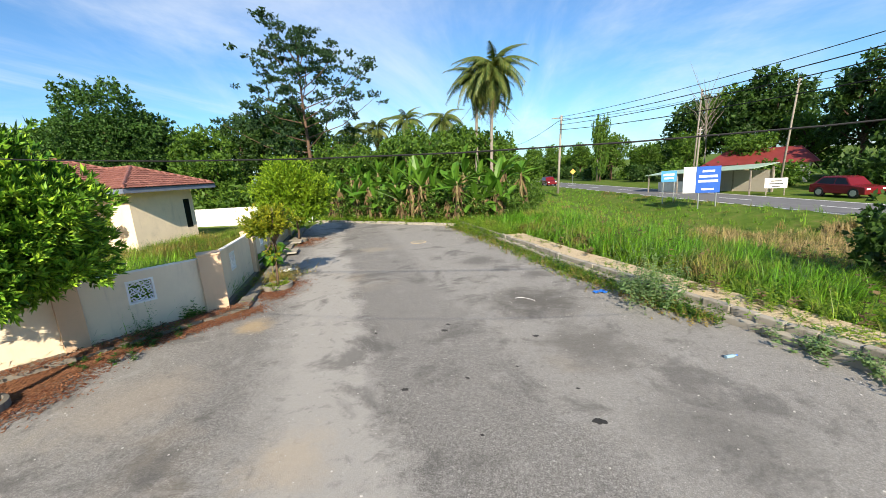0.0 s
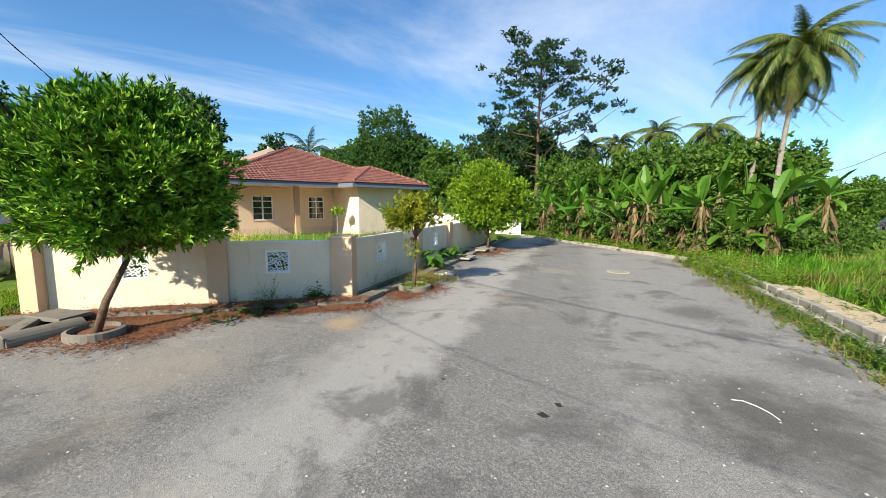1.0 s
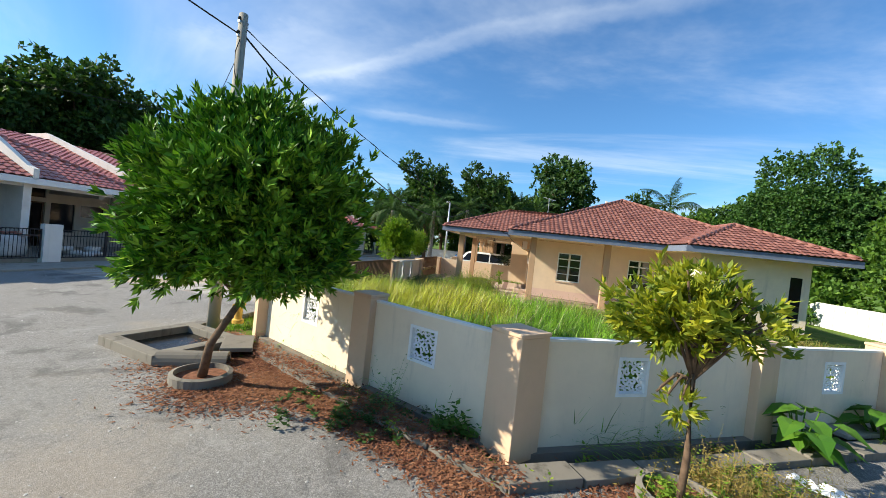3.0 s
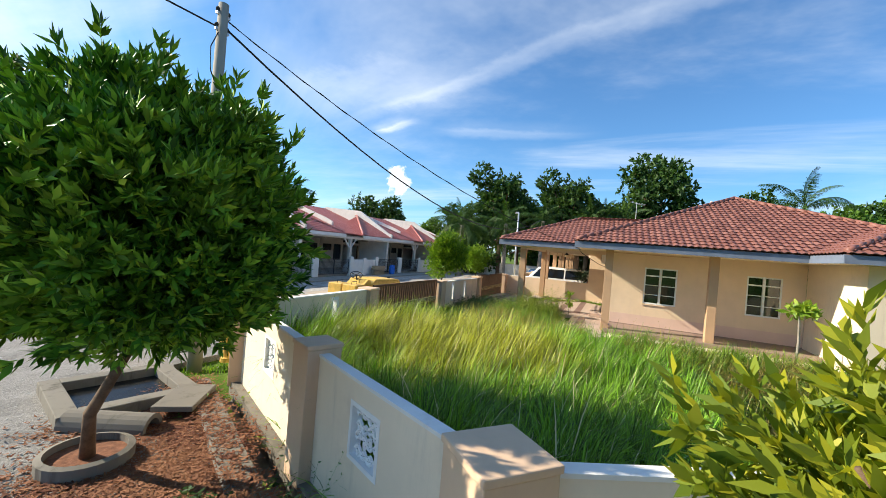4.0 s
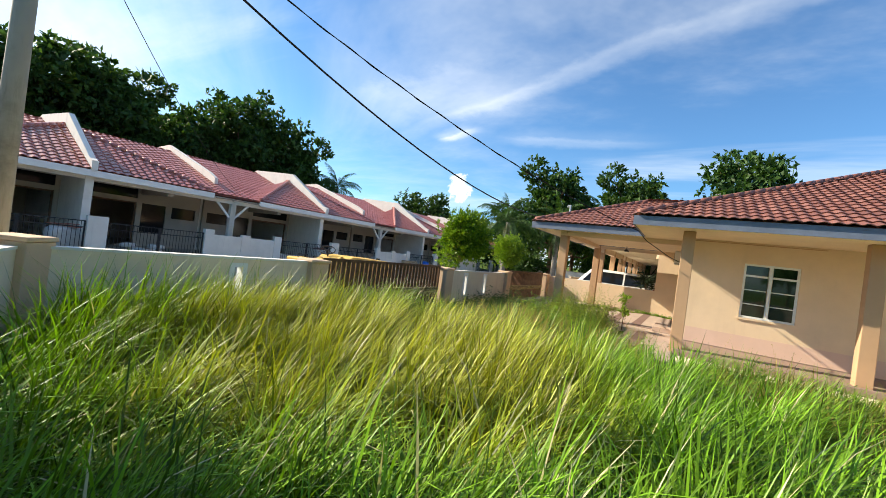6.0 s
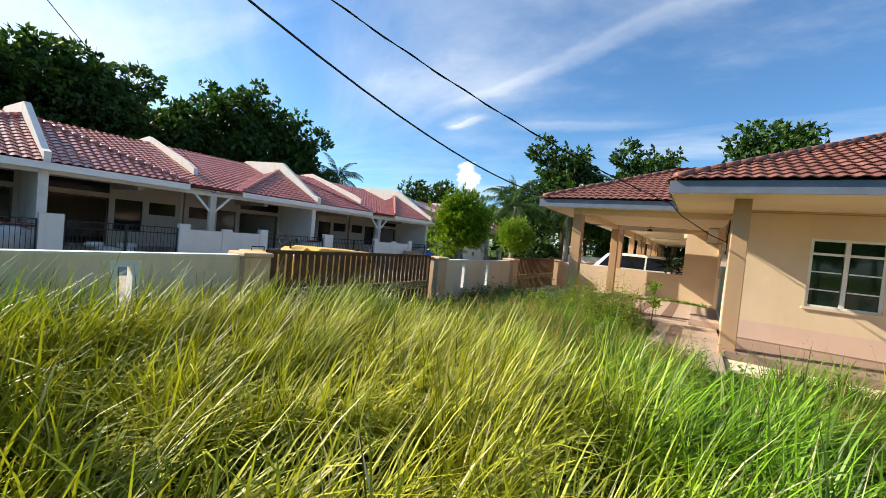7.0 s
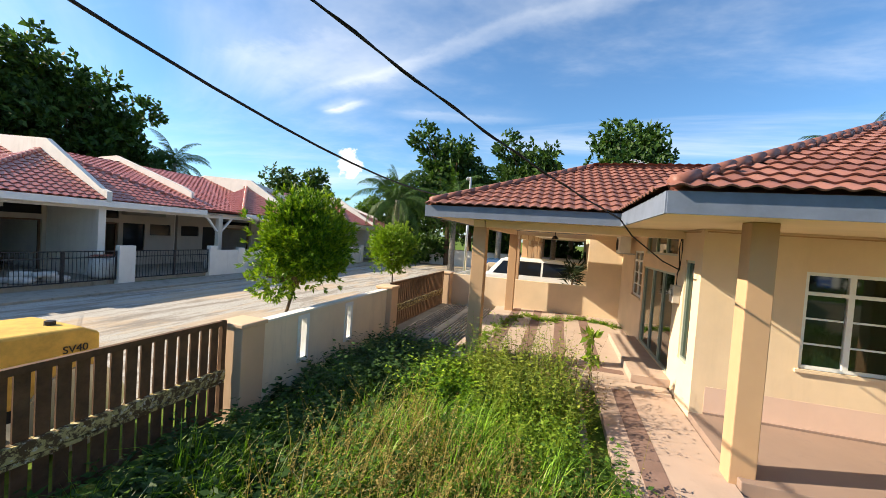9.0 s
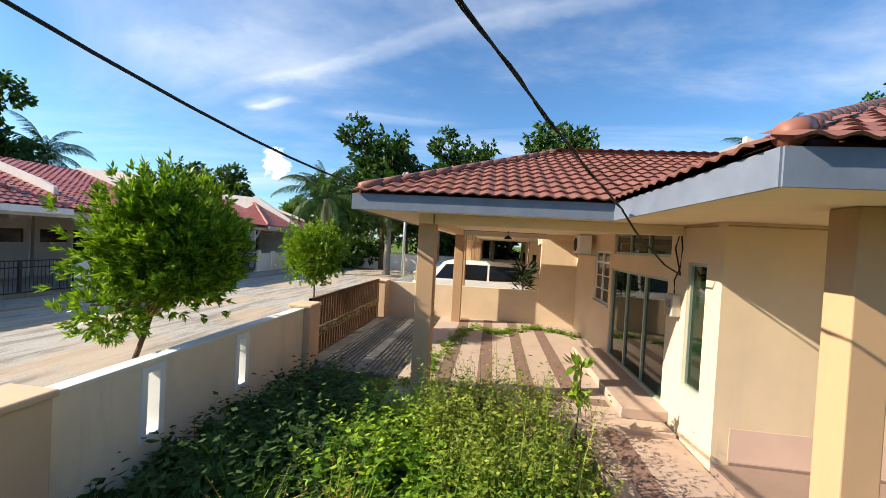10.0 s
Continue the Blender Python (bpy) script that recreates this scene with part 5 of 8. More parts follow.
for x, y, s in ((-30, 33.5, 1.2), (-26, 35, 1.2), (-37, 32, 1.2), (-45, 29, 1.1), (-22, 34.5, 1.0), (-17, 34, 0.9), (-13.5, 33.5, 0.9), (-10, 33, 0.95), (-6.5, 32.5, 0.9), (-3, 31.5, 0.85), (-35, 27, 0.9), (-50, 24, 1.0), (-24, 40, 1.3), (-60, 12, 1.0)):
    plant("bush", x, y, s)
for x, y, s in ((-58, -8, 1.1), (-62, 0, 1.1), (-62, 6, 1.1), (-60, 14, 1.2), (-66, -14, 1.1), (-12, -32.5, 1.3), (-22, -33, 1.3), (-32, -33, 1.3), (-42, -33, 1.2), (-52, -32, 1.1)):
    plant("dbush", x, y, s)

# ------------------------------------------------------------------ palms, tall tree, round tree


def frond_mesh(name, L, pairs, leaf, mat, sag=0.9, lift=0.6):
    """A feathered palm frond that leaves the crown along +x and droops."""
    V, F = [], []
    m = Mesh()
    spine = []
    for i in range(13):
        s = i / 12
        spine.append(Vector((L * (s - 0.12 * s * s), 0, L * (lift * s - sag * s * s))))
    m.tube(spine, [0.035 * (1 - 0.85 * i / 12) for i in range(13)], 4)
    for i in range(pairs):
        s = 0.12 + 0.86 * i / (pairs - 1)
        k = s * 12
        j = min(int(k), 11)
        p = spine[j].lerp(spine[j + 1], k - j)
        d = (spine[j + 1] - spine[j]).normalized()
        for side in (1, -1):
            ln = leaf * (0.55 + 0.6 * math.sin(math.pi * min(s + 0.1, 1))) * RNG.uniform(0.85, 1.1)
            a = (Vector((0, side, 0)) * 0.8 + d * 0.55 + Vector((0, 0, -0.6 - 0.5 * RNG.random()))).normalized()
            w = d * 0.03
            o = len(V)
            V += [p - w, p + w, p + a * ln * 0.6 + w * 0.8, p + a * ln * 0.6 - w * 0.8, p + a * ln + Vector((0, 0, -ln * 0.2))]
            F += [(o, o + 1, o + 2, o + 3), (o + 3, o + 2, o + 4)]
    m.add(V, F)
    return m.data(name, mat)


FROND = frond_mesh("frond", 3.7, 64, 0.75, L_PALM, 1.1, 0.6)
FROND_OIL = frond_mesh("frond", 4.6, 40, 0.7, L_DARK, 0.75, 0.75)
FROND_DRY = frond_mesh("frond", 3.6, 26, 0.6, L_DRY, 1.4, 0.1)


def palm(x, y, h, label, fronds=24, mesh=None, scale=1.0, lean=(0, 0), dry=4, r=0.17, seed=1, z=-0.1):
    rng = random.Random(seed)
    root = thing("palm_tree", label, "palm tree", (x, y, z), 0, "palms")
    pts = [(lean[0] * (i / 8) ** 2, lean[1] * (i / 8) ** 2, h * i / 8) for i in range(9)]
    part("trunk", Mesh().tube(pts, [r * (1.25 if i == 0 else 1 - 0.04 * i) for i in range(9)], 9), PALEBARK, root, smooth=True)
    top = Vector(pts[-1])
    for i in range(fronds):
        el = 88 - 138 * (i / fronds) ** 0.9 + rng.uniform(-12, 12)
        ob = part("frond", mesh or FROND, None, root)
        ob.matrix_basis = Matrix.Translation(top + Vector((0, 0, 0.1))) @ Euler((rng.uniform(-0.3, 0.3), radians(-el + 30), radians(137.5 * i))).to_matrix().to_4x4() @ Matrix.Scale(scale * rng.uniform(0.75, 1.08), 4)
    for i in range(dry):
        ob = part("dry_frond", FROND_DRY, None, root, "hanging dry brown frond")
        ob.matrix_basis = Matrix.Translation(top) @ Euler((0, radians(50 + rng.uniform(0, 25)), radians(rng.uniform(0, 360)))).to_matrix().to_4x4() @ Matrix.Scale(scale * 0.85, 4)
    return root


palm(-3.9, 35.9, 11.9, "tall coconut palm with arching green fronds and hanging dry ones", 54, FROND, 1.0, (0.5, 0.3), 9, seed=2)
palm(-5.4, 37.0, 11.5, "tall coconut palm leaning beside another", 36, FROND, 0.88, (0.4, 0.2), 5, seed=3)
for x, y, h, s in ((-22.2, 53, 10.0, 1), (-17.5, 52.5, 10.6, 2), (-12.4, 53, 10.3, 3), (-24.5, 50, 9.3, 4)):
    palm(x, y, h, "distant slender coconut palm tree", 24, FROND, 0.95, (0.3, 0), 2, seed=s)
palm(-44, 22.5, 8.3, "oil palm with dark feathered fronds behind the roof", 22, FROND_OIL, 0.8, (0, 0), 2, 0.3, seed=5)
for x, y, h, sc in ((-49.5, -7.2, 6.2, 1.0), (-53, -9.0, 6.6, 0.9), (-52, -2.5, 6.8, 0.9), (-57, 6.5, 7.5, 0.9), (-60, 8.2, 8.6, 0.9), (-60, 10.5, 8, 0.9), (-51.5, -37.0, 9.6, 1.0), (-54, 1.5, 7.5, 0.8)):
    palm(x, y, h, "dark oil palm at the edge of the wood", 22, FROND_OIL, sc, (0, 0), 3, 0.3, seed=int(h * 7))


def tall_tree():
    """An open-crowned tree with tiers of level branches."""
    root = thing("tall_tree", "tall open-crowned dark tree with level tiers of branches", "tree", (-26.0, 41.7, -0.1))
    H = 20.2
    blobs, limbs = [], []
    rng = random.Random(11)
    for k in range(30):
        z = H * (0.30 + 0.68 * k / 29)
        R = 9.6 * (1 - ((k / 29) - 0.15) ** 2 * 1.1) * rng.uniform(0.5, 1.05)
        a = 2.399 * k
        e = Vector((R * math.cos(a), R * math.sin(a), z + 0.30 * R * rng.uniform(0.3, 1.3)))
        st = Vector((0.1, 0, z * 0.86))
        limbs.append(([st, st.lerp(e, 0.5) - Vector((0, 0, 0.1 * R)), e], 0.075, 0.015))
        for j in range(7):
            f = 0.45 + 0.6 * (j + rng.random() * 0.6) / 6
            p = st.lerp(e, min(f, 1.05)) + Vector((rng.uniform(-1.3, 1.3), rng.uniform(-1.3, 1.3), rng.uniform(-0.7, 0.8)))
            s = rng.uniform(0.55, 1.2)
            blobs.append((p.x, p.y, p.z, s, s, s * 0.4))
    part("trunk", trunk_mesh([(0, 0, 0), (0.15, 0, 6), (0, 0.1, 12), (0.2, 0, H * 0.95)], 0.3, 0.05, limbs), BARK, root)
    part("crown", crown("crown", blobs, 3600, 7, 0.32, 0.16, L_TALL, 0.2, 0.2), None, root)


tall_tree()


def round_tree():
    root = thing("round_tree", "huge dome-shaped green tree standing far off", "tree", (-51.5, 38.2, -0.1))
    blobs = [(0, 0, 8.6, 6.2, 6.2, 7.9), (0.5, -1.0, 6.6, 6.3, 6.0, 6.0)]
    part("trunk", trunk_mesh([(0, 0, 0), (0, 0, 5), (0, 0, 12)], 0.6, 0.2), BARK, root)
    part("crown", crown("crown", blobs, 9500, 8, 0.36, 0.2, L_DOME, 0.1, 0.8), None, root)


round_tree()

# ------------------------------------------------------------------ banana grove


def banana_leaf(L, W, arch, twist=0.0):
    """One broad leaf that rises along +x and arches over, with a folded midrib and torn edge."""
    V, F = [], []
    n = 12
    for i in range(n + 1):
        s = i / n
        x, z = L * (0.75 * s + 0.1 * math.sin(s * 2)), L * (0.75 * s - arch * s * s)
        w = W * (math.sin(math.pi * min(1, s * 0.93 + 0.05)) ** 0.6) * (0.16 if i == 0 else 1) * RNG.uniform(0.82, 1.0)
        f = 0.22 * w
        V += [(x, -w / 2, z + f), (x, 0, z), (x, w / 2, z + f)]
        if i:
            o = 3 * i
            F += [(o - 3, o - 2, o + 1, o), (o - 2, o - 1, o + 2, o + 1)]
    m = Mesh().add(V, F)
    m.tube([(L * (0.75 * s + 0.1 * math.sin(s * 2)), 0, L * (0.75 * s - arch * s * s) - 0.012) for s in [j / 6 for j in range(7)]], [0.03, 0.026, 0.022, 0.018, 0.014, 0.01, 0.004], 5)
    return m.data("leaf", L_BANANA, False)


BLEAVES = [banana_leaf(2.4, 0.66, 0.12), banana_leaf(2.6, 0.7, 0.3), banana_leaf(2.2, 0.62, 0.55), banana_leaf(1.8, 0.55, 0.2)]


def banana(x, y, h, seed):
    rng = random.Random(seed)
    root = thing("banana_plant", "banana plant with broad torn leaves and brown hanging skirts", "banana plant", (x, y, 0), rng.uniform(0, 360), "banana grove")
    part("stem", Mesh().tube([(0, 0, -0.1), (0.05, 0, h * 0.5), (0.02, 0.03, h)], [0.17, 0.13, 0.07], 8), BANSTEM, root, smooth=True)
    n = rng.randint(7, 10)
    for i in range(n):
        el = 84 - 92 * (i / n) + rng.uniform(-12, 12)
        ob = part("leaf", BLEAVES[rng.randrange(4)], None, root)
        ob.matrix_basis = Matrix.Translation((0.02, 0.03, h - 0.05 * i)) @ Euler((rng.uniform(-0.4, 0.4), radians(45 - el), radians(137.5 * i + rng.uniform(-20, 20)))).to_matrix().to_4x4() @ Matrix.Scale(rng.uniform(0.5, 0.92), 4)
    V, Q = [], []
    k = 46
    z = RNG.uniform(h * 0.3, h * 0.98, k)
    a = RNG.uniform(0, 6.28, k)
    base = np.column_stack([0.13 * np.cos(a), 0.13 * np.sin(a), z])
    al = unit(np.column_stack([np.cos(a) * 0.35, np.sin(a) * 0.35, -np.ones(k)]) + 0.12 * RNG.normal(size=(k, 3)))
    part("dry_skirt", np_mesh("dry_skirt", *leaf_quads(base, al, RNG.uniform(0.5, 1.15, k), RNG.uniform(0.08, 0.22, k)), L_DRY), None, root, "brown dry hanging leaves")
    return root


BANSTEM = plain("banana stem", (0.20, 0.17, 0.08), 0.8, 0, 0.4, 5, 0.3)
rb = random.Random(21)
for i in range(15):
    s = i / 14
    x, y = -17.2 + 14.4 * s, 30.6 - 4.9 * s
    banana(x + rb.uniform(-0.4, 0.4), y + rb.uniform(-0.3, 0.5), rb.uniform(1.3, 3.1), 100 + i)
for i in range(10):
    s = i / 9
    banana(-17 + 16.5 * s + rb.uniform(-0.6, 0.6), 33.2 - 4.6 * s + rb.uniform(-0.6, 0.6), rb.uniform(2.8, 4.0), 200 + i)
for i in range(13):
    s = (i + 0.5) / 13
    plant("thicket", -17 + 15.5 * s, 31.9 - 4.9 * s, 0.5 + 0.2 * (i % 3))
for x, y, s, k in ((-2.0, 27.6, 0.6, "thicket"), (-1.4, 30.5, 0.6, "thicket"), (-1.8, 34.0, 0.8, "thicket"), (-0.6, 38.0, 0.55, "bush")):
    plant(k, x, y, s)
banana(-3.2, 26.4, 1.8, 301)
banana(-2.2, 26.2, 1.5, 302)

# ------------------------------------------------------------------ weeds, verge grass, undergrowth


def weed_patch(name, pts, h, leaf, mat, label, per=34, spread=0.3):
    """Leafy stems round given spots, leaves set in a spiral up each stem; one uncountable mass."""
    P = np.array(pts, float)
    n = 12
    m = max(2, per // n)
    k = len(P) * m
    root = np.repeat(P, m, 0) + RNG.normal(size=(k, 3)) * np.array([spread, spread, 0])
    H = h * np.repeat(RNG.uniform(0.25, 1.35, len(P)), m) * RNG.uniform(0.45, 1.25, k)
    a, lean = RNG.uniform(0, 2 * np.pi, k), RNG.uniform(0.1, 0.75, k)
    d = np.column_stack([np.cos(a), np.sin(a), np.zeros(k)])
    s = ((np.arange(n) + 0.7) / n)[None, :, None]

    def at(q):
        return root[:, None] + np.array([0, 0, 1.0]) * (H[:, None, None] * q * (1 - 0.3 * q * lean[:, None, None])) + d[:, None] * (H * lean)[:, None, None] * q ** 1.6

    base = at(s).reshape(-1, 3)
    az = (2.4 * np.arange(n)[None] + a[:, None] + RNG.uniform(-0.4, 0.4, (k, n))).ravel()
    al = unit(np.column_stack([np.cos(az), np.sin(az), RNG.uniform(-0.35, 0.5, k * n)]))
    side = unit(np.column_stack([-np.sin(az), np.cos(az), RNG.normal(size=k * n) * 0.3]))
    size = (leaf * (1.25 - 0.6 * s) * RNG.uniform(0.65, 1.25, (k, n, 1))).ravel()
    v, q = leaf_quads(base, al, size, size * RNG.uniform(0.38, 0.6, k * n), side, 0.06)
    g = at(np.array([0.0, 0.5, 1.0])[None, :, None])
    w = np.column_stack([-np.sin(a), np.cos(a), np.zeros(k)])[:, None] * np.array([0.004, 0.003, 0.001])[None, :, None]
    sv = np.stack([g - w, g + w], 2).reshape(-1, 3)
    sq = (np.array([[0, 1, 3, 2], [2, 3, 5, 4]])[None] + 6 * np.arange(k)[:, None, None]).reshape(-1, 4)
    ob = part(name, np_mesh(name, np.concatenate([v, sv]), np.concatenate([q, sq + len(v)]), mat), None)
    return tagged(ob, label, "weeds", "", "stuff")


def scatter(poly, n, pad=0.0):
    xs, ys = [p[0] for p in poly], [p[1] for p in poly]
    x, y = RNG.uniform(min(xs), max(xs), n), RNG.uniform(min(ys), max(ys), n)
    ok = inside(poly, x, y)
    return x[ok], y[ok]


def grass_field(name, poly, n, lmin, lmax, mat, label, wide=(0.01, 0.02), lean=0.4, bend=0.5, tuft=0):
    if tuft:
        cx, cy = scatter(poly, n // tuft)
        x = np.repeat(cx, tuft) + RNG.normal(size=len(cx) * tuft) * 0.062
        y = np.repeat(cy, tuft) + RNG.normal(size=len(cx) * tuft) * 0.062
        ok = inside(poly, x, y)
        x, y = x[ok], y[ok]
    else:
        x, y = scatter(poly, n)
    k = len(x)
    wind = 0.9 + 0.9 * np.sin(x * 0.5) + RNG.normal(size=k) * 1.1
    ob = part(name, np_mesh(name, *blades(np.column_stack([x, y]), height(x, y) - 0.02, RNG.uniform(lmin, lmax, k) * (0.75 + 0.25 * np.sin(x * 1.7 + 1) * np.sin(y * 1.3)), RNG.uniform(*wide, k), RNG.uniform(0, lean, k), RNG.uniform(0.05, bend, k), wind), mat), None)
    return tagged(ob, label, "grass", "", "stuff")


def long_stand(name, poly, clumps, per, lmin, lmax, label, wide=(0.009, 0.022), way=2.2, gap=0.0, mat=None):
    """Long grass in clumps; the blades of a clump rise together and arch over to one side."""
    cx, cy = scatter(poly, clumps)
    if gap:                                # bare hollows between the stands
        keep = np.sin(cx * 2.3 + 1.2 * np.sin(cy * 1.9)) * np.sin(cy * 2.6 + cx * 0.7) > gap - 1
        cx, cy = cx[keep], cy[keep]
    m = len(cx)
    turn = way + 0.5 * np.sin(cx * 0.8 + cy * 0.5) + RNG.normal(size=m) * 0.8
    tall = RNG.uniform(0.72, 1.05, m)
    x = np.repeat(cx, per) + RNG.normal(size=m * per) * 0.055
    y = np.repeat(cy, per) + RNG.normal(size=m * per) * 0.055
    ok = inside(poly, x, y)
    n = ok.sum()
    head = (np.repeat(turn, per) + RNG.normal(size=m * per) * 0.75)[ok]
    ln = (RNG.uniform(lmin, lmax, m * per) * np.repeat(tall, per))[ok]
    x, y = x[ok], y[ok]
    v = blades(np.column_stack([x, y]), height(x, y) - 0.02, ln, RNG.uniform(*wide, n), RNG.uniform(0.0, 0.4, n), RNG.uniform(0.08, 0.75, n) * np.minimum(1.0, ln), head, (0.8, 1.0, 0.9, 0.62, 0.06))
    return tagged(part(name, np_mesh(name, *v, mat or G_LONG), None), label, "grass", "", "stuff")


# long grass in the plot, thinner and browner towards the house
long_stand("long_grass", [(-9.25, 9.25), (-10.25, 6.4), (-12.4, 3.0), (-18.4, 3.0), (-17.9, 6.0), (-18.4, 8.2), (-18.0, 9.7), (-17.4, 10.9), (-13.2, 11.3), (-10.4, 11.6)], 2800, 34, 0.55, 1.4, "tall uncut yellow-green grass in the plot", gap=0.72)
NORTH = [(-10.2, 11.0), (-13.2, 10.9), (-17.6, 10.5), (-18.8, 9.6), (-20.6, 9.6), (-21.7, 10.2), (-21.6, 15.6), (-20.7, 20.4), (-19.5, 24.0), (-17.0, 24.6), (-13.3, 16.6)]
grass_field("rough_grass", NORTH, 62000, 0.35, 0.95, G_ROUGH, "rough olive grass mixed with weeds", (0.009, 0.022), 0.6, 0.8, 18)
x, y = scatter(NORTH, 900)
weed_patch("rough_weeds", np.column_stack([x, y, height(x, y)]), 0.55, 0.10, L_MID, "low green weeds among the rough grass", 36, 0.25)
x, y = scatter(NORTH, 500)
weed_patch("rough_stalks", np.column_stack([x, y, height(x, y) + 0.05]), 0.65, 0.05, L_STRAW, "brownish seeding stalks among the rough grass", 44, 0.25)
long_stand("tall_grass", [(-12.4, 3.0), (-16.6, 3.0), (-16.4, 4.2), (-13.6, 4.6), (-11.6, 4.4)], 330, 26, 0.9, 1.6, "tallest grass standing against the street wall")
long_stand("tall_grass", [(-9.9, 8.0), (-10.3, 6.3), (-11.9, 4.0), (-12.8, 4.6), (-11.6, 6.6), (-10.9, 8.2)], 240, 26, 0.85, 1.5, "tall grass standing against the corner wall")
lot_tall = [(-19.0, 3.2), (-9.9, 6.6), (-9.5, 9.1), (-13, 16), (-20, 12)]
# dark leaf colour paints the shade in the gaps of the long grass
x, y = scatter(lot_tall, 900)
weed_patch("undergrowth", np.column_stack([x, y, height(x, y)]), 0.35, 0.16, L_DARK, "leafy undergrowth, coloured dark as the shade between grass blades", 14, 0.2)

# verge between kerb and main road
VERGE = offset(KERB_R, -1.35)[:-1] + [(-4.0, 24.6), (-1.0, 30.0), (-0.2, 58.0), (3.0, 59.0), (15.9, 23.0), (25.5, -7.0), (14.0, -7.0)]
grass_field("verge_grass", VERGE, 70000, 0.22, 0.6, G_SHORT, "rough green grass on the verge and in the ditch", (0.010, 0.024), 0.6, 0.6, 14)
DITCH = [(6.8, 7.6), (5.2, 10.0), (3.9, 12.2), (1.9, 15.6), (0.0, 20.5), (2.2, 24.0), (6.0, 22.0), (9.5, 15.5), (12.5, 8.5), (12.0, 2.0)]
grass_field("reeds", DITCH, 34000, 0.45, 1.1, G_SHORT, "tall reedy grass in the ditch", (0.010, 0.022), 0.6, 0.7, 22)
LUSH = [(-4.4, 24.9), (-1.2, 20.3), (2.2, 15.9), (4.7, 12.2), (6.6, 9.4), (9.0, 11.5), (6.5, 18.5), (3.2, 26.0), (-1.2, 27.0)]
long_stand("verge_stand", LUSH, 4300, 18, 0.35, 1.1, "lush bright grass behind the sand strip", (0.010, 0.022), 0.6, 0.5, G_VERGE)
x, y = scatter(LUSH, 160)
weed_patch("ditch_weeds", np.column_stack([x, y, height(x, y)]), 0.6, 0.11, L_WEED, "leafy weeds among the verge grass", 36, 0.25)
DRYBANK = [(6.8, 18.2), (8.3, 22.7), (14.5, 21.5), (13.6, 14.5), (9.6, 15.2), (8.4, 17.0)]
long_stand("dry_grass", DRYBANK, 1100, 20, 0.25, 0.75, "dry brown grass on the ditch bank", (0.008, 0.018), 0.9, 0.5, G_DRY)
x, y = scatter(DRYBANK, 120)
weed_patch("bank_weeds", np.column_stack([x, y, height(x, y)]), 0.5, 0.14, L_DARK, "dark weeds among dry grass", 40, 0.3)
long_stand("reed_clump", [(2.9, 14.2), (3.7, 13.4), (4.3, 14.2), (3.5, 15.0)], 26, 44, 0.9, 1.5, "tall dark clump of reed with straw-coloured foot", (0.010, 0.022), 0.9, mat=G_SHORT)
x, y = scatter([(4.2, 10.9), (5.6, 8.0), (8.4, 8.6), (8.6, 13.0), (5.6, 13.6)], 260)
weed_patch("green_carpet", np.column_stack([x, y, height(x, y) + 0.03]), 0.45, 0.09, L_WEED, "carpet of bright creeping weeds in the ditch", 60, 0.25)
x, y = scatter(DITCH, 700)
weed_patch("ditch_weeds", np.column_stack([x, y, height(x, y)]), 0.6, 0.19, L_MID, "broad-leaved weeds in the ditch", 34, 0.35)
x, y = scatter(DITCH, 110)
weed_patch("dead_stalks", np.column_stack([x, y, height(x, y) + 0.2]), 0.9, 0.18, L_DRY, "dead brown stalks in the ditch", 22, 0.4)


def along_line(line, n, d0, d1):
    """Random spots along a line, between two offsets to its left."""
    a, b = offset(line, d0), offset(line, d1)
    seg = RNG.integers(0, len(line) - 1, n)
    f, g = RNG.random(n), RNG.random(n)
    A, B = np.array(a), np.array(b)
    p = A[seg] * (1 - f)[:, None] + A[seg + 1] * f[:, None]
    q = B[seg] * (1 - f)[:, None] + B[seg + 1] * f[:, None]
    return p * (1 - g)[:, None] + q * g[:, None]


p = along_line(KERB_R[1:], 120, -0.35, -1.3)
weed_patch("sand_weeds", np.column_stack([p, np.full(len(p), 0.2)]), 0.3, 0.08, L_WEED, "weeds growing through the sand", 30, 0.14)
p = along_line(KERB_R[4:], 520, 0.4, -0.2)
weed_patch("kerb_weeds", np.column_stack([p, np.full(len(p), 0.02)]), 0.26, 0.09, L_MID, "low green weeds creeping over the kerb", 26, 0.16)
p = along_line(KERB_R[5:], 300, 0.6, 0.0)
weed_patch("kerb_fringe", np.column_stack([p, np.full(len(p), 0.0)]), 0.24, 0.06, L_WEED, "green fringe of weeds over the kerb", 40, 0.2)
p = along_line(KERB_R[4:], 190, 0.75, 0.1)
weed_patch("kerb_fringe", np.column_stack([p, np.full(len(p), 0.0)]), 0.3, 0.045, L_STRAW, "brownish seeding fringe along the kerb", 48, 0.16)
p = along_line(KERB_R[7:], 240, 0.2, -1.5)
weed_patch("kerb_fringe", np.column_stack([p, np.full(len(p), 0.1)]), 0.7, 0.12, L_WEED, "tall weeds burying the end of the kerb", 44, 0.3)
p = along_line(KERB_B, 300, -0.2, -1.6)
weed_patch("kerb_weeds", np.column_stack([p, np.full(len(p), 0.08)]), 0.4, 0.15, L_WEED, "green weeds below the banana plants", 30, 0.25)
sage = [(3.0 + 0.3 * rb.gauss(0, 1), 10.35 + 0.38 * rb.gauss(0, 1), rb.uniform(0, 0.45)) for _ in range(70)]
weed_patch("kerb_bush", sage, 1.0, 0.11, L_SAGE, "grey-green weed bush spilling over the kerb", 34, 0.2)
sage = []
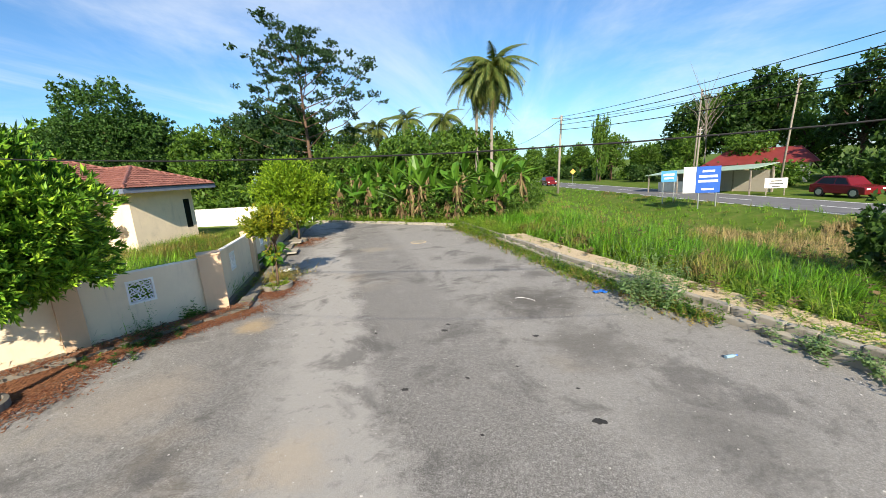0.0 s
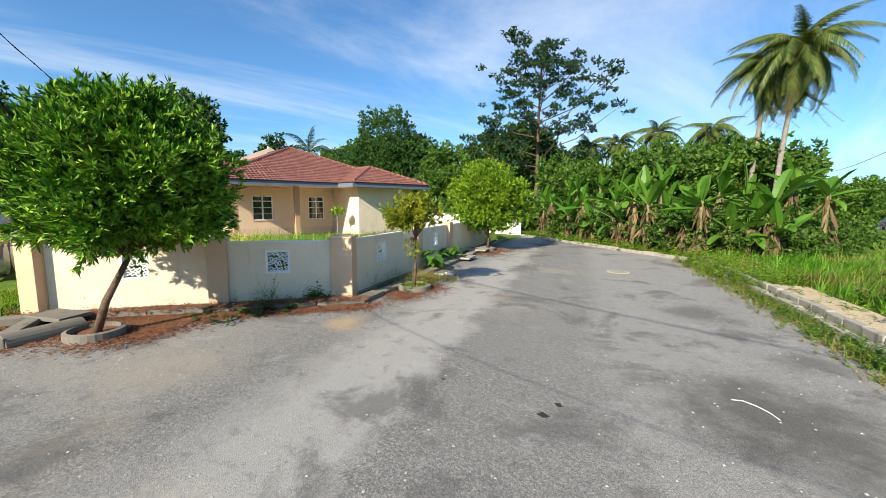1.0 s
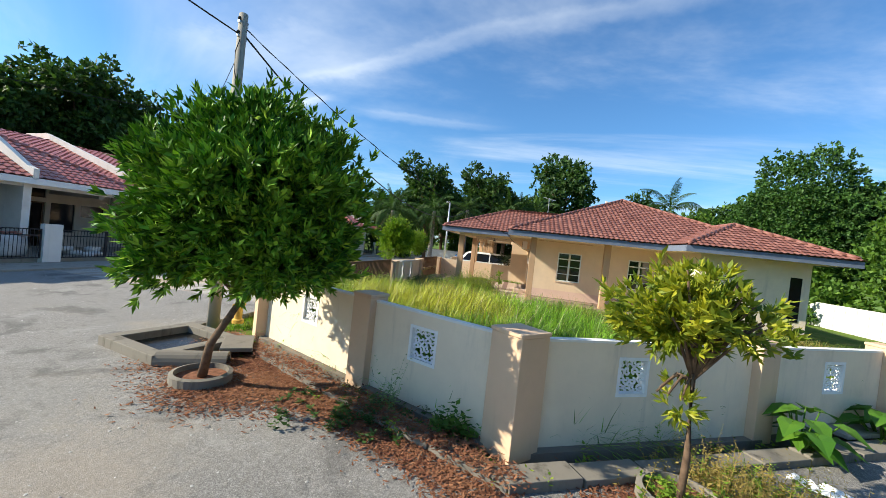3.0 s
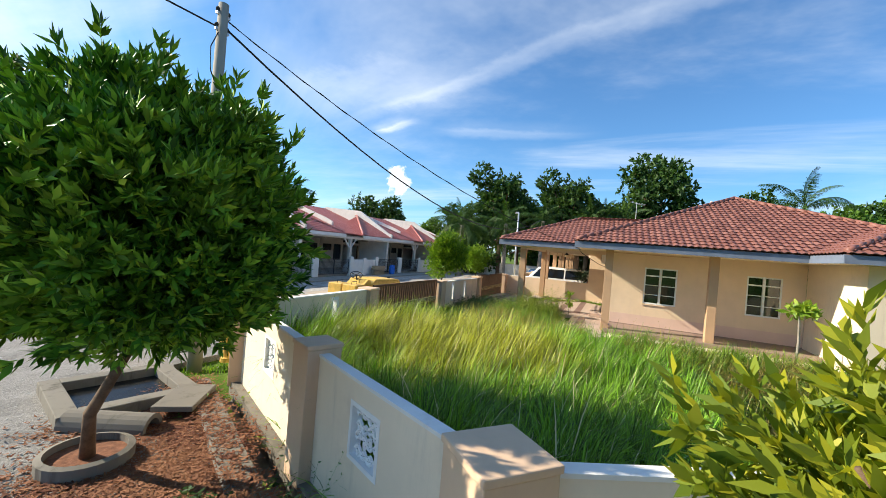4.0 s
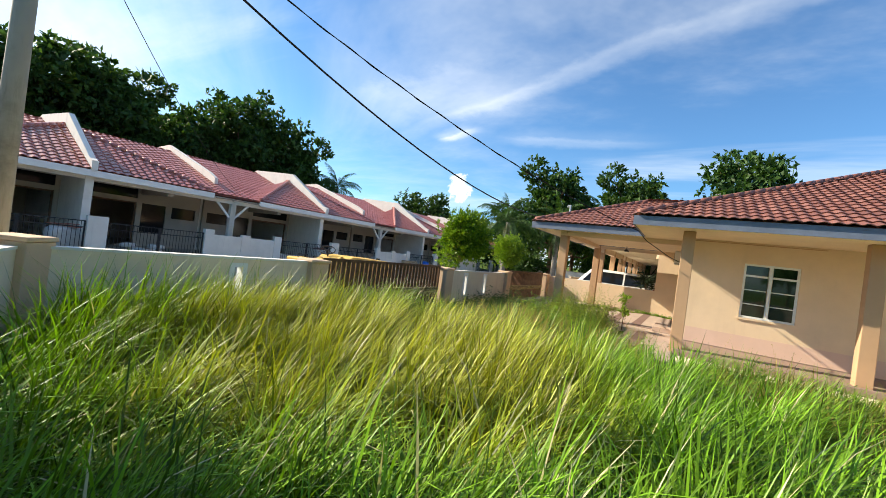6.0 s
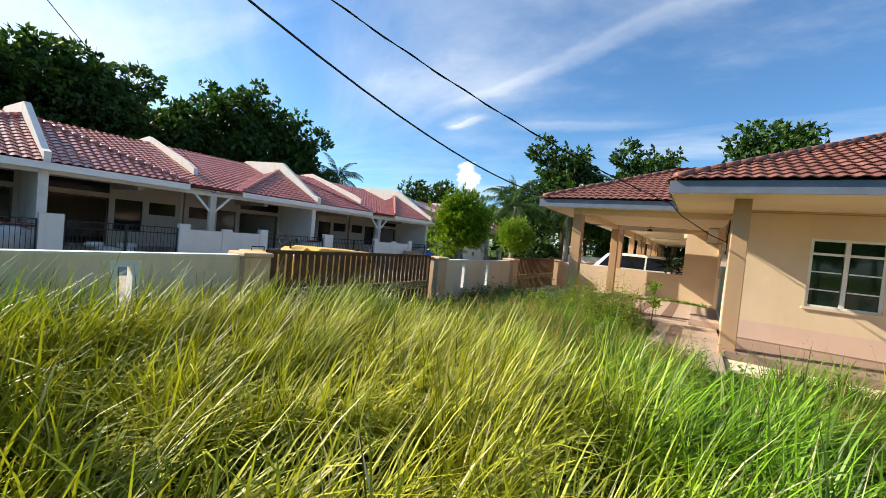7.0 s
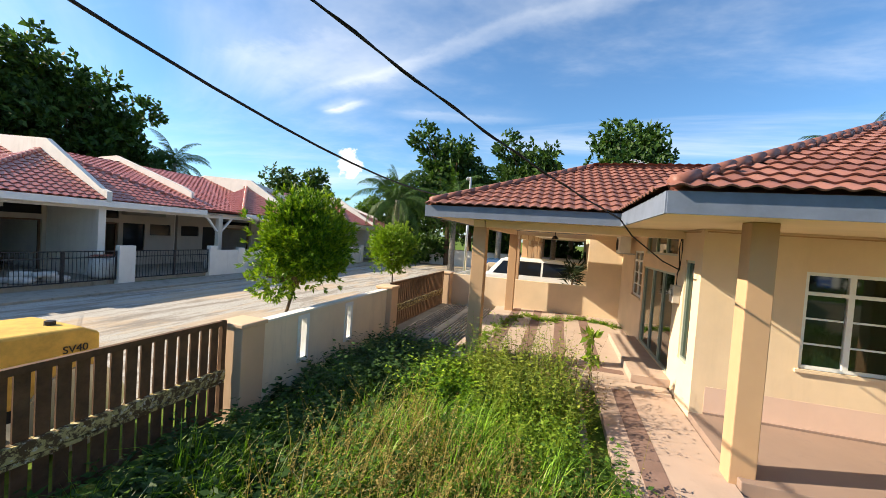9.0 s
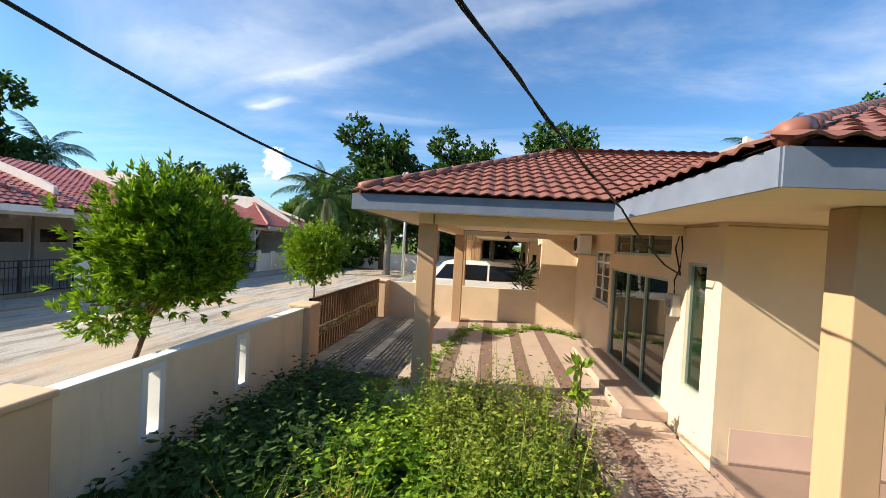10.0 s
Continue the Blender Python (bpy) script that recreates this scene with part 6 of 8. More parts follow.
for i in range(90):
    f = rb.random()
    sage.append((4.75 + 1.9 * f + rb.gauss(0, 0.16), 8.35 - 3.2 * f + rb.gauss(0, 0.16), rb.uniform(0, 0.15)))
weed_patch("kerb_bush", sage, 0.4, 0.11, L_SAGE, "low grey-green weeds along the kerb", 30, 0.18)
WOODBUSH = bush("dark leafy bush at the edge of the forecourt", 1.5, 2.7, L_DARK, 500, 9, 0.22)
WOODBUSH.matrix_basis = pose(9.3, 11.4, -0.2)

# yard weeds before the carport, brownish in the middle
YARD = [(-19.0, 3.1), (-21.9, 3.1), (-26.3, 3.4), (-26.6, 4.7), (-25.6, 4.8), (-25.5, 7.6), (-22.9, 7.5), (-20.8, 9.0), (-19.4, 8.0)]
x, y = scatter(YARD, 900)
weed_patch("yard_weeds", np.column_stack([x, y, height(x, y)]), 0.30, 0.10, L_MID, "low leafy weeds in the yard", 40, 0.17)
# wall shade painted into these weeds: dark leaf colour near the street wall
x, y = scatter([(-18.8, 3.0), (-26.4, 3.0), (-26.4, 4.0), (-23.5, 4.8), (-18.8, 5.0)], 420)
weed_patch("shade_weeds", np.column_stack([x, y, height(x, y)]), 0.45, 0.15, L_DARK, "leafy weeds along the street wall, its shade put into their colour", 40, 0.2)
HEAP = [(-22.9, 6.4), (-24.6, 5.7), (-25.3, 6.2), (-25.2, 7.5), (-23.2, 7.5)]
x, y = scatter(HEAP, 150)
weed_patch("climbing_weeds", np.column_stack([x, y, height(x, y) + 0.2]), 0.9, 0.085, L_HEAP, "heaped climbing weeds before the carport", 110, 0.14)
x, y = scatter([(-23.0, 5.0), (-24.9, 4.8), (-25.2, 5.8), (-22.7, 6.3)], 130)
weed_patch("yard_weeds", np.column_stack([x, y, height(x, y) + 0.05]), 0.75, 0.115, L_YOUNG, "bright upright weeds in the yard", 48, 0.1)
x, y = scatter([(-22.0, 6.4), (-23.9, 6.4), (-23.9, 7.6), (-22.0, 7.6)], 120)
weed_patch("yard_weeds", np.column_stack([x, y, height(x, y) + 0.05]), 0.55, 0.075, L_WEED, "small-leaved green weeds beside the drain", 60, 0.12)
# taller weeds, again coloured dark to stand for the wall's shade
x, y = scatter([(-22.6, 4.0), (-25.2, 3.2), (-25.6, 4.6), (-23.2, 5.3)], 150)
weed_patch("shade_weeds", np.column_stack([x, y, height(x, y)]), 0.7, 0.13, L_DARK, "tall weeds by the wall, darkened in colour for its shade", 40, 0.14)
x, y = scatter([(-24.4, 6.8), (-25.2, 6.6), (-25.2, 7.7), (-23.4, 7.7)], 60)
weed_patch("dead_twigs", np.column_stack([x, y, height(x, y) + 0.35]), 0.8, 0.07, L_DRY, "dead brown twigs in the weeds", 30, 0.2)
x, y = scatter([(-18.4, 5.0), (-22.4, 4.5), (-23.0, 5.3), (-21.9, 6.2), (-20.8, 9.0), (-18.4, 9.4)], 620)
weed_patch("yard_stalks", np.column_stack([x, y, height(x, y) + 0.05]), 0.7, 0.04, L_STRAW, "straw-coloured seeding weeds", 60, 0.18)
x, y = scatter([(-18.4, 4.8), (-22.4, 5.0), (-22.6, 7.5), (-20.8, 9.2), (-18.4, 9.6)], 330)
weed_patch("yard_weeds", np.column_stack([x, y, height(x, y)]), 0.55, 0.10, L_MID, "green weeds mixed with the seeding stalks", 40, 0.16)
grass_field("yard_grass", [(-18.5, 3.1), (-23.4, 3.6), (-22.9, 5.6), (-21.9, 7.4), (-20.9, 9.0), (-18.5, 9.5)], 9000, 0.4, 0.9, G_LONG, "patches of long grass among the weeds", (0.008, 0.016), 0.5, 0.7, 18)
# creeper over the carport floor
cr = []
for i in range(90):
    f = i / 89
    cr.append((-31.6 + 0.5 * math.sin(f * 7) + rb.gauss(0, 0.12), 6.0 + 3.2 * f + rb.gauss(0, 0.08), FLOOR))
for i in range(50):
    f = i / 49
    cr.append((-31.3 + 5.2 * f, 5.9 - 0.7 * f + rb.gauss(0, 0.12), FLOOR))
weed_patch("creeper", cr, 0.16, 0.09, L_WEED, "creeping vine across the carport floor", 26, 0.10)
# wild stem standing by the side walk
stem = thing("wild_shoot", "tall young leafy shoot by the side walk", "plant", (-25.1, 7.9, 0.35))
part("stem", Mesh().tube([(0, 0, 0), (0.03, 0.02, 0.5), (0, 0.03, 1.15)], [0.015, 0.012, 0.008], 6), BARK, stem)
part("leaves", crown("leaves", [(0, 0, 1.1, 0.16, 0.16, 0.1), (0, 0, 0.75, 0.12, 0.12, 0.25)], 9, 8, 0.24, 0.09, L_WEED, 0.1, 0.2), None, stem)
pap = thing("young_papaya", "thin young tree by the verandah with a small crown", "plant", (-21.6, 14.9, 0.3))
part("stem", Mesh().tube([(0, 0, 0), (0.02, 0.03, 0.8), (0, 0, 1.7)], [0.04, 0.035, 0.025], 7), PALEBARK, pap)
part("leaves", crown("leaves", [(0, 0, 1.8, 0.4, 0.4, 0.2)], 22, 8, 0.3, 0.14, L_WEED, 0.2, 0.3), None, pap)


def taro(x, y, s, seed):
    rng = random.Random(seed)
    root = thing("taro_plant", "large-leaved taro plant growing over the drain", "plant", (x, y, -0.1), 0, "taro plants")
    for i in range(22):
        a, el, L = 137.5 * i, rng.uniform(48, 84), s * rng.uniform(0.35, 0.8)
        d = Vector((math.cos(radians(a)) * math.cos(radians(el)), math.sin(radians(a)) * math.cos(radians(el)), math.sin(radians(el))))
        tip = d * L
        m = Mesh().tube([(0, 0, 0), d * L * 0.6, tip], [0.018, 0.014, 0.01], 5)
        o = Vector((d.x, d.y, 0)).normalized()
        sd = Vector((-o.y, o.x, 0))
        w, ln = s * 0.15, s * 0.36
        pts = [tip - o * ln * 0.22, tip + sd * w * 0.9 + Vector((0, 0, 0.03)), tip + o * ln * 0.35 + sd * w + Vector((0, 0, -0.01)), tip + o * ln + Vector((0, 0, -0.17 * s)), tip + o * ln * 0.35 - sd * w + Vector((0, 0, -0.01)), tip - sd * w * 0.9 + Vector((0, 0, 0.03)), tip + o * ln * 0.3 - Vector((0, 0, 0.03))]
        m.add(pts, [(0, 1, 6), (1, 2, 6), (2, 3, 6), (3, 4, 6), (4, 5, 6), (5, 0, 6)])
        part("leaf", m, L_BANANA, root)


taro(-10.95, 13.75, 1.1, 5)
taro(-12.15, 15.85, 1.05, 6)

# ------------------------------------------------------------------ drain, kerb and litter round the corner wall
setting("drain", ribbon(WALLINE, -0.66, -0.06, -0.6, -0.28), DRAIN, "dark open roadside drain", "drain")
setting("wall_footing", ribbon(WALLINE, -0.22, -0.065, -0.28, 0.03), DRAIN, "damp concrete footing under the boundary wall", "footing")
kl = offset(WALLINE, -0.95)
root = thing("drain_kerb", "cracked mossy concrete kerb beside the drain", "kerb", kind="structure")
rk = random.Random(5)
for a, b in zip(kl, kl[1:]):
    a, b = Vector(a), Vector(b)
    n = max(1, round((b - a).length / 1.15))
    t = (b - a).normalized()
    nr = Vector((-t.y, t.x))
    for i in range(n):
        p, q = a.lerp(b, i / n + 0.004), a.lerp(b, (i + 1) / n - 0.004)
        j, w = rk.uniform(-0.015, 0.015), rk.uniform(0.33, 0.38)
        part("kerbstone", Mesh().prism([(v.x, v.y) for v in (p + nr * j, q + nr * j, q + nr * w, p + nr * w)], -0.4, 0.13 + rk.uniform(-0.04, 0.015)), KERBSTONE, root, soft=0.012)


def litter(name, spots, n, r, label):
    """Fallen leaves lying about given spots."""
    P = np.array(spots, float)[RNG.integers(0, len(spots), n)]
    base = np.column_stack([P + RNG.normal(size=(n, 2)) * r, RNG.uniform(0.004, 0.035, n)])
    a = RNG.uniform(0, 6.28, n)
    al = np.column_stack([np.cos(a), np.sin(a), RNG.uniform(-0.1, 0.35, n)])
    side = unit(np.column_stack([-np.sin(a), np.cos(a), RNG.uniform(-0.3, 0.3, n)]))
    ob = part(name, np_mesh(name, *leaf_quads(base, unit(al), RNG.uniform(0.05, 0.12, n), RNG.uniform(0.018, 0.035, n), side, 0.1), L_LITTER), None)
    return tagged(ob, label, "leaf litter", "", "stuff")


L_LITTER = leafy("fallen red-brown leaves", (0.10, 0.035, 0.02), (0.20, 0.075, 0.04), (0.33, 0.16, 0.08), 0.9, 0.1)
out = offset(WALLINE, -1.2)
spots = []
for a, b in ((out[0], out[1]), (out[1], out[2])):
    for i in range(30):
        f = i / 29
        spots.append((a[0] + (b[0] - a[0]) * f, a[1] + (b[1] - a[1]) * f))
litter("leaf_litter", spots, 9000, 0.22, "red-brown leaf litter along the kerb")
kt = offset(WALLINE, -0.8)
spots = [(a[0] + (b[0] - a[0]) * i / 24, a[1] + (b[1] - a[1]) * i / 24) for a, b in zip(kt, kt[1:3]) for i in range(25)]
ov = litter("leaf_litter", spots, 3800, 0.14, "dark rotting leaves lying on the kerb and in the drain")
ov.location.z = 0.125
litter("leaf_litter", [(-8.9, 3.9), (-9.3, 4.6), (-9.2, 5.3), (-8.8, 4.4)], 4500, 0.38, "red-brown leaf litter round the street tree")
litter("leaf_litter", [(-8.5, 10.6), (-8.0, 10.3), (-8.3, 11.4)], 2600, 0.32, "brown leaf litter round the young tree")
litter("leaf_litter", [(-13.4, 19.6), (-12.7, 19.0), (-13.0, 20.6), (-13.7, 19.0)], 3000, 0.45, "brown leaf litter round the far street tree")
litter("leaf_litter", [(-9.9, 3.4), (-10.2, 4.0), (-10.0, 4.8), (-10.6, 3.3), (-9.6, 2.8)], 3500, 0.4, "red-brown leaves over broken drain slabs")
litter("leaf_litter", [(-9.5, 6.5), (-9.1, 8.2), (-10.6, 4.6)], 1500, 0.3, "brown leaves in the drain")
p = along_line(WALLINE, 110, -0.35, -1.0)
weed_patch("drain_weeds", np.column_stack([p, np.full(len(p), -0.1)]), 0.25, 0.10, L_WEED, "small weeds growing from the drain", 22, 0.12)
weed_patch("wall_weeds", [(-9.38 + rb.gauss(0, 0.04), 7.05 + rb.gauss(0, 0.08), 0.0) for _ in range(7)], 0.95, 0.07, L_SAGE, "spindly grey-green weed against the wall", 40, 0.05)
weed_patch("wall_weeds", [(-9.05 + rb.gauss(0, 0.05), 8.1 + rb.gauss(0, 0.15), 0.0) for _ in range(8)], 0.5, 0.16, L_MID, "small weeds against the wall", 24, 0.06)
dk = [(-9.05 + rb.gauss(0, 0.3), 6.6 + rb.gauss(0, 0.6), 0.02) for _ in range(40)]
weed_patch("dark_weeds", dk, 0.22, 0.10, L_DARK, "dark sprawling weeds on the kerb", 26, 0.15)


def ring_planter(x, y, r, z=0.0):
    m = Mesh()
    prof = ((r, 0), (r, 0.16), (r - 0.07, 0.18), (r - 0.08, 0.05))
    n = 28
    vs = [(q * math.cos(2 * math.pi * i / n), q * math.sin(2 * math.pi * i / n), h) for i in range(n) for q, h in prof]
    fs = [(i * 4 + k, ((i + 1) % n) * 4 + k, ((i + 1) % n) * 4 + k + 1, i * 4 + k + 1) for i in range(n) for k in range(3)]
    m.add(vs, fs)
    root = thing("ring_planter", "low weathered concrete ring round a tree", "planter", (x, y, z), 0, "ring planters")
    part("rim", m, KERBSTONE, root, smooth=False)
    part("soil", Mesh().prism([((r - 0.07) * math.cos(2 * math.pi * i / 20), (r - 0.07) * math.sin(2 * math.pi * i / 20)) for i in range(20)], 0.0, 0.09), LITTER, root)


ring_planter(-9.15, 3.75, 0.48)
ring_planter(-8.5, 11.05, 0.5)
ring_planter(-13.75, 20.0, 0.55)
weed_patch("planter_weeds", [(-8.5 + rb.gauss(0, 0.2), 11.0 + rb.gauss(0, 0.2), 0.1) for _ in range(22)], 0.25, 0.09, L_WEED, "bright weeds in the concrete ring", 30, 0.12)
weed_patch("dry_bush", [(-9.0 + rb.gauss(0, 0.35), 12.0 + rb.gauss(0, 0.5), 0.05) for _ in range(60)], 0.45, 0.055, L_STRAW, "dry brownish bush on the kerb", 70, 0.16)
weed_patch("green_bush", [(-9.1 + rb.gauss(0, 0.3), 12.1 + rb.gauss(0, 0.45), 0.05) for _ in range(30)], 0.35, 0.06, L_WEED, "green weeds on the kerb", 36, 0.16)

# concrete inspection sump with an open pit
# near-black colour that stands for the shade inside the pit
PITSHADE = plain("black pit shade", (0.012, 0.011, 0.008), 0.25, 0, 0.3, 4, 0.1)
sump = thing("drain_sump", "square concrete drain sump with an open pit", "drain sump", (-10.45, 1.85, 0), 76.0)
for x0, x1, y0, y1 in ((-0.95, 0.95, -0.95, -0.68), (-0.95, 0.95, 0.68, 0.95), (-0.95, -0.68, -0.68, 0.68), (0.68, 0.95, -0.68, 0.68)):
    part("rim", Mesh().box(x0, x1, y0, y1, -0.4, 0.19), KERBSTONE, sump, soft=0.015)
# added black sheet just above the pavement, painting the pit as deep and shaded
part("standing_water", Mesh().box(-0.68, 0.68, -0.68, 0.68, -0.45, 0.03), PITSHADE, sump, "black sheet standing for the shaded depth of the pit")
pip = thing("concrete_half_pipe", "broken concrete half-round drain channel", "drain channel", (-9.75, 3.0, 0.0), 118)
m = Mesh()
for i in range(10):
    a0, a1 = math.pi * i / 10, math.pi * (i + 1) / 10
    m.add([(x, r * math.cos(a), r * math.sin(a) + 0.02) for x in (-0.6, 0.6) for a in (a0, a1) for r in (0.15, 0.22)], [(0, 2, 3, 1), (4, 5, 7, 6), (1, 3, 7, 5), (0, 4, 6, 2)])
part("channel", m.weld(), DRAIN, pip)
slab = thing("concrete_slab", "broken concrete cover slab leaning by the drain", "slab", (-10.75, 3.15, 0.13), 35)
# darker drain concrete puts the street tree's shadow into the slab's colour
ob = part("plate", Mesh().box(-0.5, 0.5, -0.3, 0.3, 0, 0.09), DRAIN, slab, soft=0.015)
for x, y, tr in ((-12.35, 15.2, 118), (-12.0, 16.5, 118), (-13.6, 19.3, 118)):
    sl = thing("drain_cover", "concrete drain cover slab lying across the drain", "slab", (x, y, 0.1), tr, "drain covers")
    part("plate", Mesh().box(-0.55, 0.55, -0.5, 0.5, 0, 0.08), CONCRETE, sl, soft=0.015)

# ------------------------------------------------------------------ pole, cables, hydrant
POLE = (-12.15, 1.25)


def span(a, b, sag, n=24):
    a, b = Vector(a), Vector(b)
    return [a.lerp(b, i / n) - Vector((0, 0, 4 * sag * (i / n) * (1 - i / n))) for i in range(n + 1)]


def cable(a, b, sag, r=0.016, label="black overhead cable sagging between poles"):
    ob = part("overhead_cable", Mesh().tube(span(a, b, sag), r, 6), CABLE)
    return tagged(ob, label, "cable", "overhead cables")


def pole(x, y, h, label, mat, r=0.13, lean=(0, 0), arm=0.0, z=-0.2):
    root = thing("utility_pole", label, "utility pole", (x, y, z), 0, "utility poles")
    part("shaft", Mesh().tube([(0, 0, 0), (lean[0] * 0.5, lean[1] * 0.5, h / 2), (lean[0], lean[1], h)], [r, r * 0.85, r * 0.7], 12), mat, root, smooth=True)
    top = Vector((lean[0], lean[1], h))
    for k, dz in enumerate((0.25, 0.6)):
        part("bracket", Mesh().box(-0.16, 0.16, -0.03, 0.03, -0.03, 0.03), GALV, root).location = top - Vector((0, 0, dz))
        for s in (-1, 1):
            part("insulator", Mesh().tube([(0, 0, 0), (0, 0, 0.06), (0, 0, 0.1)], [0.035, 0.045, 0.02], 8), DARK, root).location = top - Vector((-0.13 * s, 0, dz - 0.03))
    if arm:
        part("crossarm", Mesh().box(-arm, arm, -0.05, 0.05, h - 0.35, h - 0.25), PALEBARK, root)
    return root


pole(*POLE, 8.3, "grey concrete utility pole at the street corner", CONCRETE, 0.15)
part_loop = [(0.12, 0.06, 7.6), (0.3, 0.12, 7.2), (0.28, 0.14, 6.7), (0.14, 0.1, 6.5)]
ob = part("cable_loop", Mesh().tube([(POLE[0] + a, POLE[1] + b, c - 0.2) for a, b, c in part_loop], 0.012, 5), CABLE)
tagged(ob, "slack black cable loop on the pole", "cable", "overhead cables")
PT = (*POLE, 7.9)
SERVICE = ((POLE[0], POLE[1], 7.8), (-24.37, 8.12, 3.63), 0.60)
cable(*SERVICE, 0.010, "black service cable running to the house eave")
ob = part("overhead_cable", Mesh().tube([p + Vector((0.0, 0.016 * math.cos(i * 0.9), 0.016 * math.sin(i * 0.9))) for i, p in enumerate(span(*SERVICE, 90))], 0.007, 5), CABLE)
tagged(ob, "second strand twisted round the service cable", "cable", "overhead cables")
cable((POLE[0], POLE[1], 7.63), (-41.4, 3.4, 6.3), 2.3, 0.024, "thick bundled black cable along the street")
cable((POLE[0], POLE[1], 7.2), (-23.25, -12.9, 4.0), 0.5, 0.009, "thin wire to the terrace row")
cable((POLE[0], POLE[1], 5.4), (14.0, 4.3, 5.45), 1.72, 0.006, "thin sagging cable low over the forecourt")
cable((POLE[0], POLE[1], 7.55), (18.0, 0.9, 9.6), 1.0, 0.018, "overhead cable across the forecourt")

HYD = thing("fire_hydrant", "small yellow fire hydrant on the verge", "fire hydrant", (-12.75, 1.5, 0.0))
part("barrel", Mesh().tube([(0, 0, 0), (0, 0, 0.1), (0, 0, 0.12), (0, 0, 0.62), (0, 0, 0.72), (0, 0, 0.78)], [0.15, 0.15, 0.1, 0.1, 0.12, 0.05], 14), YELLOW, HYD, smooth=False)
part("outlet", Mesh().tube([(-0.2, 0, 0.5), (0.2, 0, 0.5)], 0.055, 10), YELLOW, HYD)
part("outlet", Mesh().tube([(0, -0.17, 0.42), (0, 0, 0.42)], 0.065, 10), YELLOW, HYD)
part("cap_nut", Mesh().box(-0.03, 0.03, -0.03, 0.03, 0.78, 0.85), YELLOW, HYD)
grass_field("corner_grass", [(-10.8, 0.6), (-12.4, 2.4), (-15.6, 2.4), (-15.6, 0.95), (-12.0, 0.5)], 3500, 0.1, 0.25, G_SHORT, "short grass on the corner verge", (0.01, 0.02))

# ------------------------------------------------------------------ marks and rubbish on the forecourt


def blot(x, y, r, seed, mat, name, label, z=0.004, squash=0.75):
    rng = random.Random(seed)
    poly = []
    for i in range(18):
        a = 2 * math.pi * i / 18
        q = r * rng.uniform(0.55, 1.15)
        poly.append((x + 0.8 * q * math.cos(a), y + 0.8 * squash * q * math.sin(a)))
    return setting(name, Mesh().prism(poly, -0.01, z), mat, label, "stain")


OIL = plain("oil stain", (0.035, 0.033, 0.03), 0.7, 0, 0.3, 20, 0.2)
for i, (x, y, r) in enumerate(((1.11, 5.19, 0.13), (-1.83, 8.05, 0.11), (-1.84, 8.42, 0.08), (-1.93, 5.59, 0.09), (-0.94, 6.09, 0.06), (0.22, 7.95, 0.09), (-3.4, 7.75, 0.05), (-0.48, 4.65, 0.045), (0.9, 6.0, 0.05), (-0.1, 6.6, 0.04))):
    blot(x, y, r, i, OIL, "oil_stain", "dark oil spot on the asphalt")
LID = thing("manhole_cover", "round pale manhole cover sunk in the asphalt", "manhole cover", (-5.9, 19.1, 0.0))
part("lid", Mesh().tube([(0, 0, -0.02), (0, 0, 0.012)], 0.34, 20), CONCRETE, LID)
part("ring", Mesh().tube([(0, 0, -0.02), (0, 0, 0.008)], 0.42, 20), SAND, LID)
BLUE = plain("blue plastic", (0.02, 0.16, 0.62), 0.4, 0, 0.2, 8, 0.2)
bag = thing("plastic_bag", "crumpled blue plastic bag on the asphalt", "litter", (1.95, 11.0, 0.0), 20)
m = Mesh()
gxv = [[(0.06 * i - 0.2 + rb.uniform(-0.02, 0.02), 0.06 * j - 0.1 + rb.uniform(-0.02, 0.02), 0.01 + rb.uniform(0, 0.05)) for j in range(4)] for i in range(7)]
m.add([p for r in gxv for p in r], [(4 * i + j, 4 * (i + 1) + j, 4 * (i + 1) + j + 1, 4 * i + j + 1) for i in range(6) for j in range(3)])
part("sheet", m, BLUE, bag)
bot = thing("plastic_bottle", "flattened clear blue drinks bottle", "litter", (3.6, 7.35, 0.035), 25)
part("body", Mesh().tube([(-0.1, 0, 0), (0.06, 0, 0), (0.09, 0, 0), (0.12, 0, 0)], [0.032, 0.032, 0.015, 0.015], 10), plain("bottle plastic", (0.25, 0.38, 0.46), 0.2, 0, 0.1, 9, 0), bot)
part("cap", Mesh().tube([(0.12, 0, 0), (0.145, 0, 0)], 0.017, 8), BLUE, bot)
rope = thing("rope", "piece of white rope lying on the asphalt", "rope", (-0.1, 10.3, 0.012))
part("strand", Mesh().tube([(-0.26, 0.05, 0), (-0.15, 0.13, 0), (0, 0.1, 0), (0.15, 0.02, 0), (0.27, -0.1, 0)], 0.006, 6), WHITE, rope)
pap_ = thing("paper_scrap", "crumpled white plastic sack by the kerb", "litter", (-9.6, 13.2, 0.0), 40)
gxv = [[(0.12 * i - 0.35 + rb.uniform(-0.03, 0.03), 0.1 * j - 0.15 + rb.uniform(-0.03, 0.03), 0.01 + rb.uniform(0, 0.11)) for j in range(4)] for i in range(7)]
m = Mesh().add([p for r in gxv for p in r], [(4 * i + j, 4 * (i + 1) + j, 4 * (i + 1) + j + 1, 4 * i + j + 1) for i in range(6) for j in range(3)])
part("sheet", m, WHITE, pap_)
# pebbles and grit
px, py = scatter(FORECOURT, 5200)
base = np.column_stack([px, py, np.zeros(len(px))])
s = RNG.uniform(0.006, 0.022, len(px))[:, None]
oct_ = np.array([(1, 0, 0.2), (0, 1, 0.2), (-1, 0, 0.2), (0, -1, 0.2), (0, 0, 0.9)])
V = (base[:, None] + oct_[None] * s[:, None]).reshape(-1, 3)
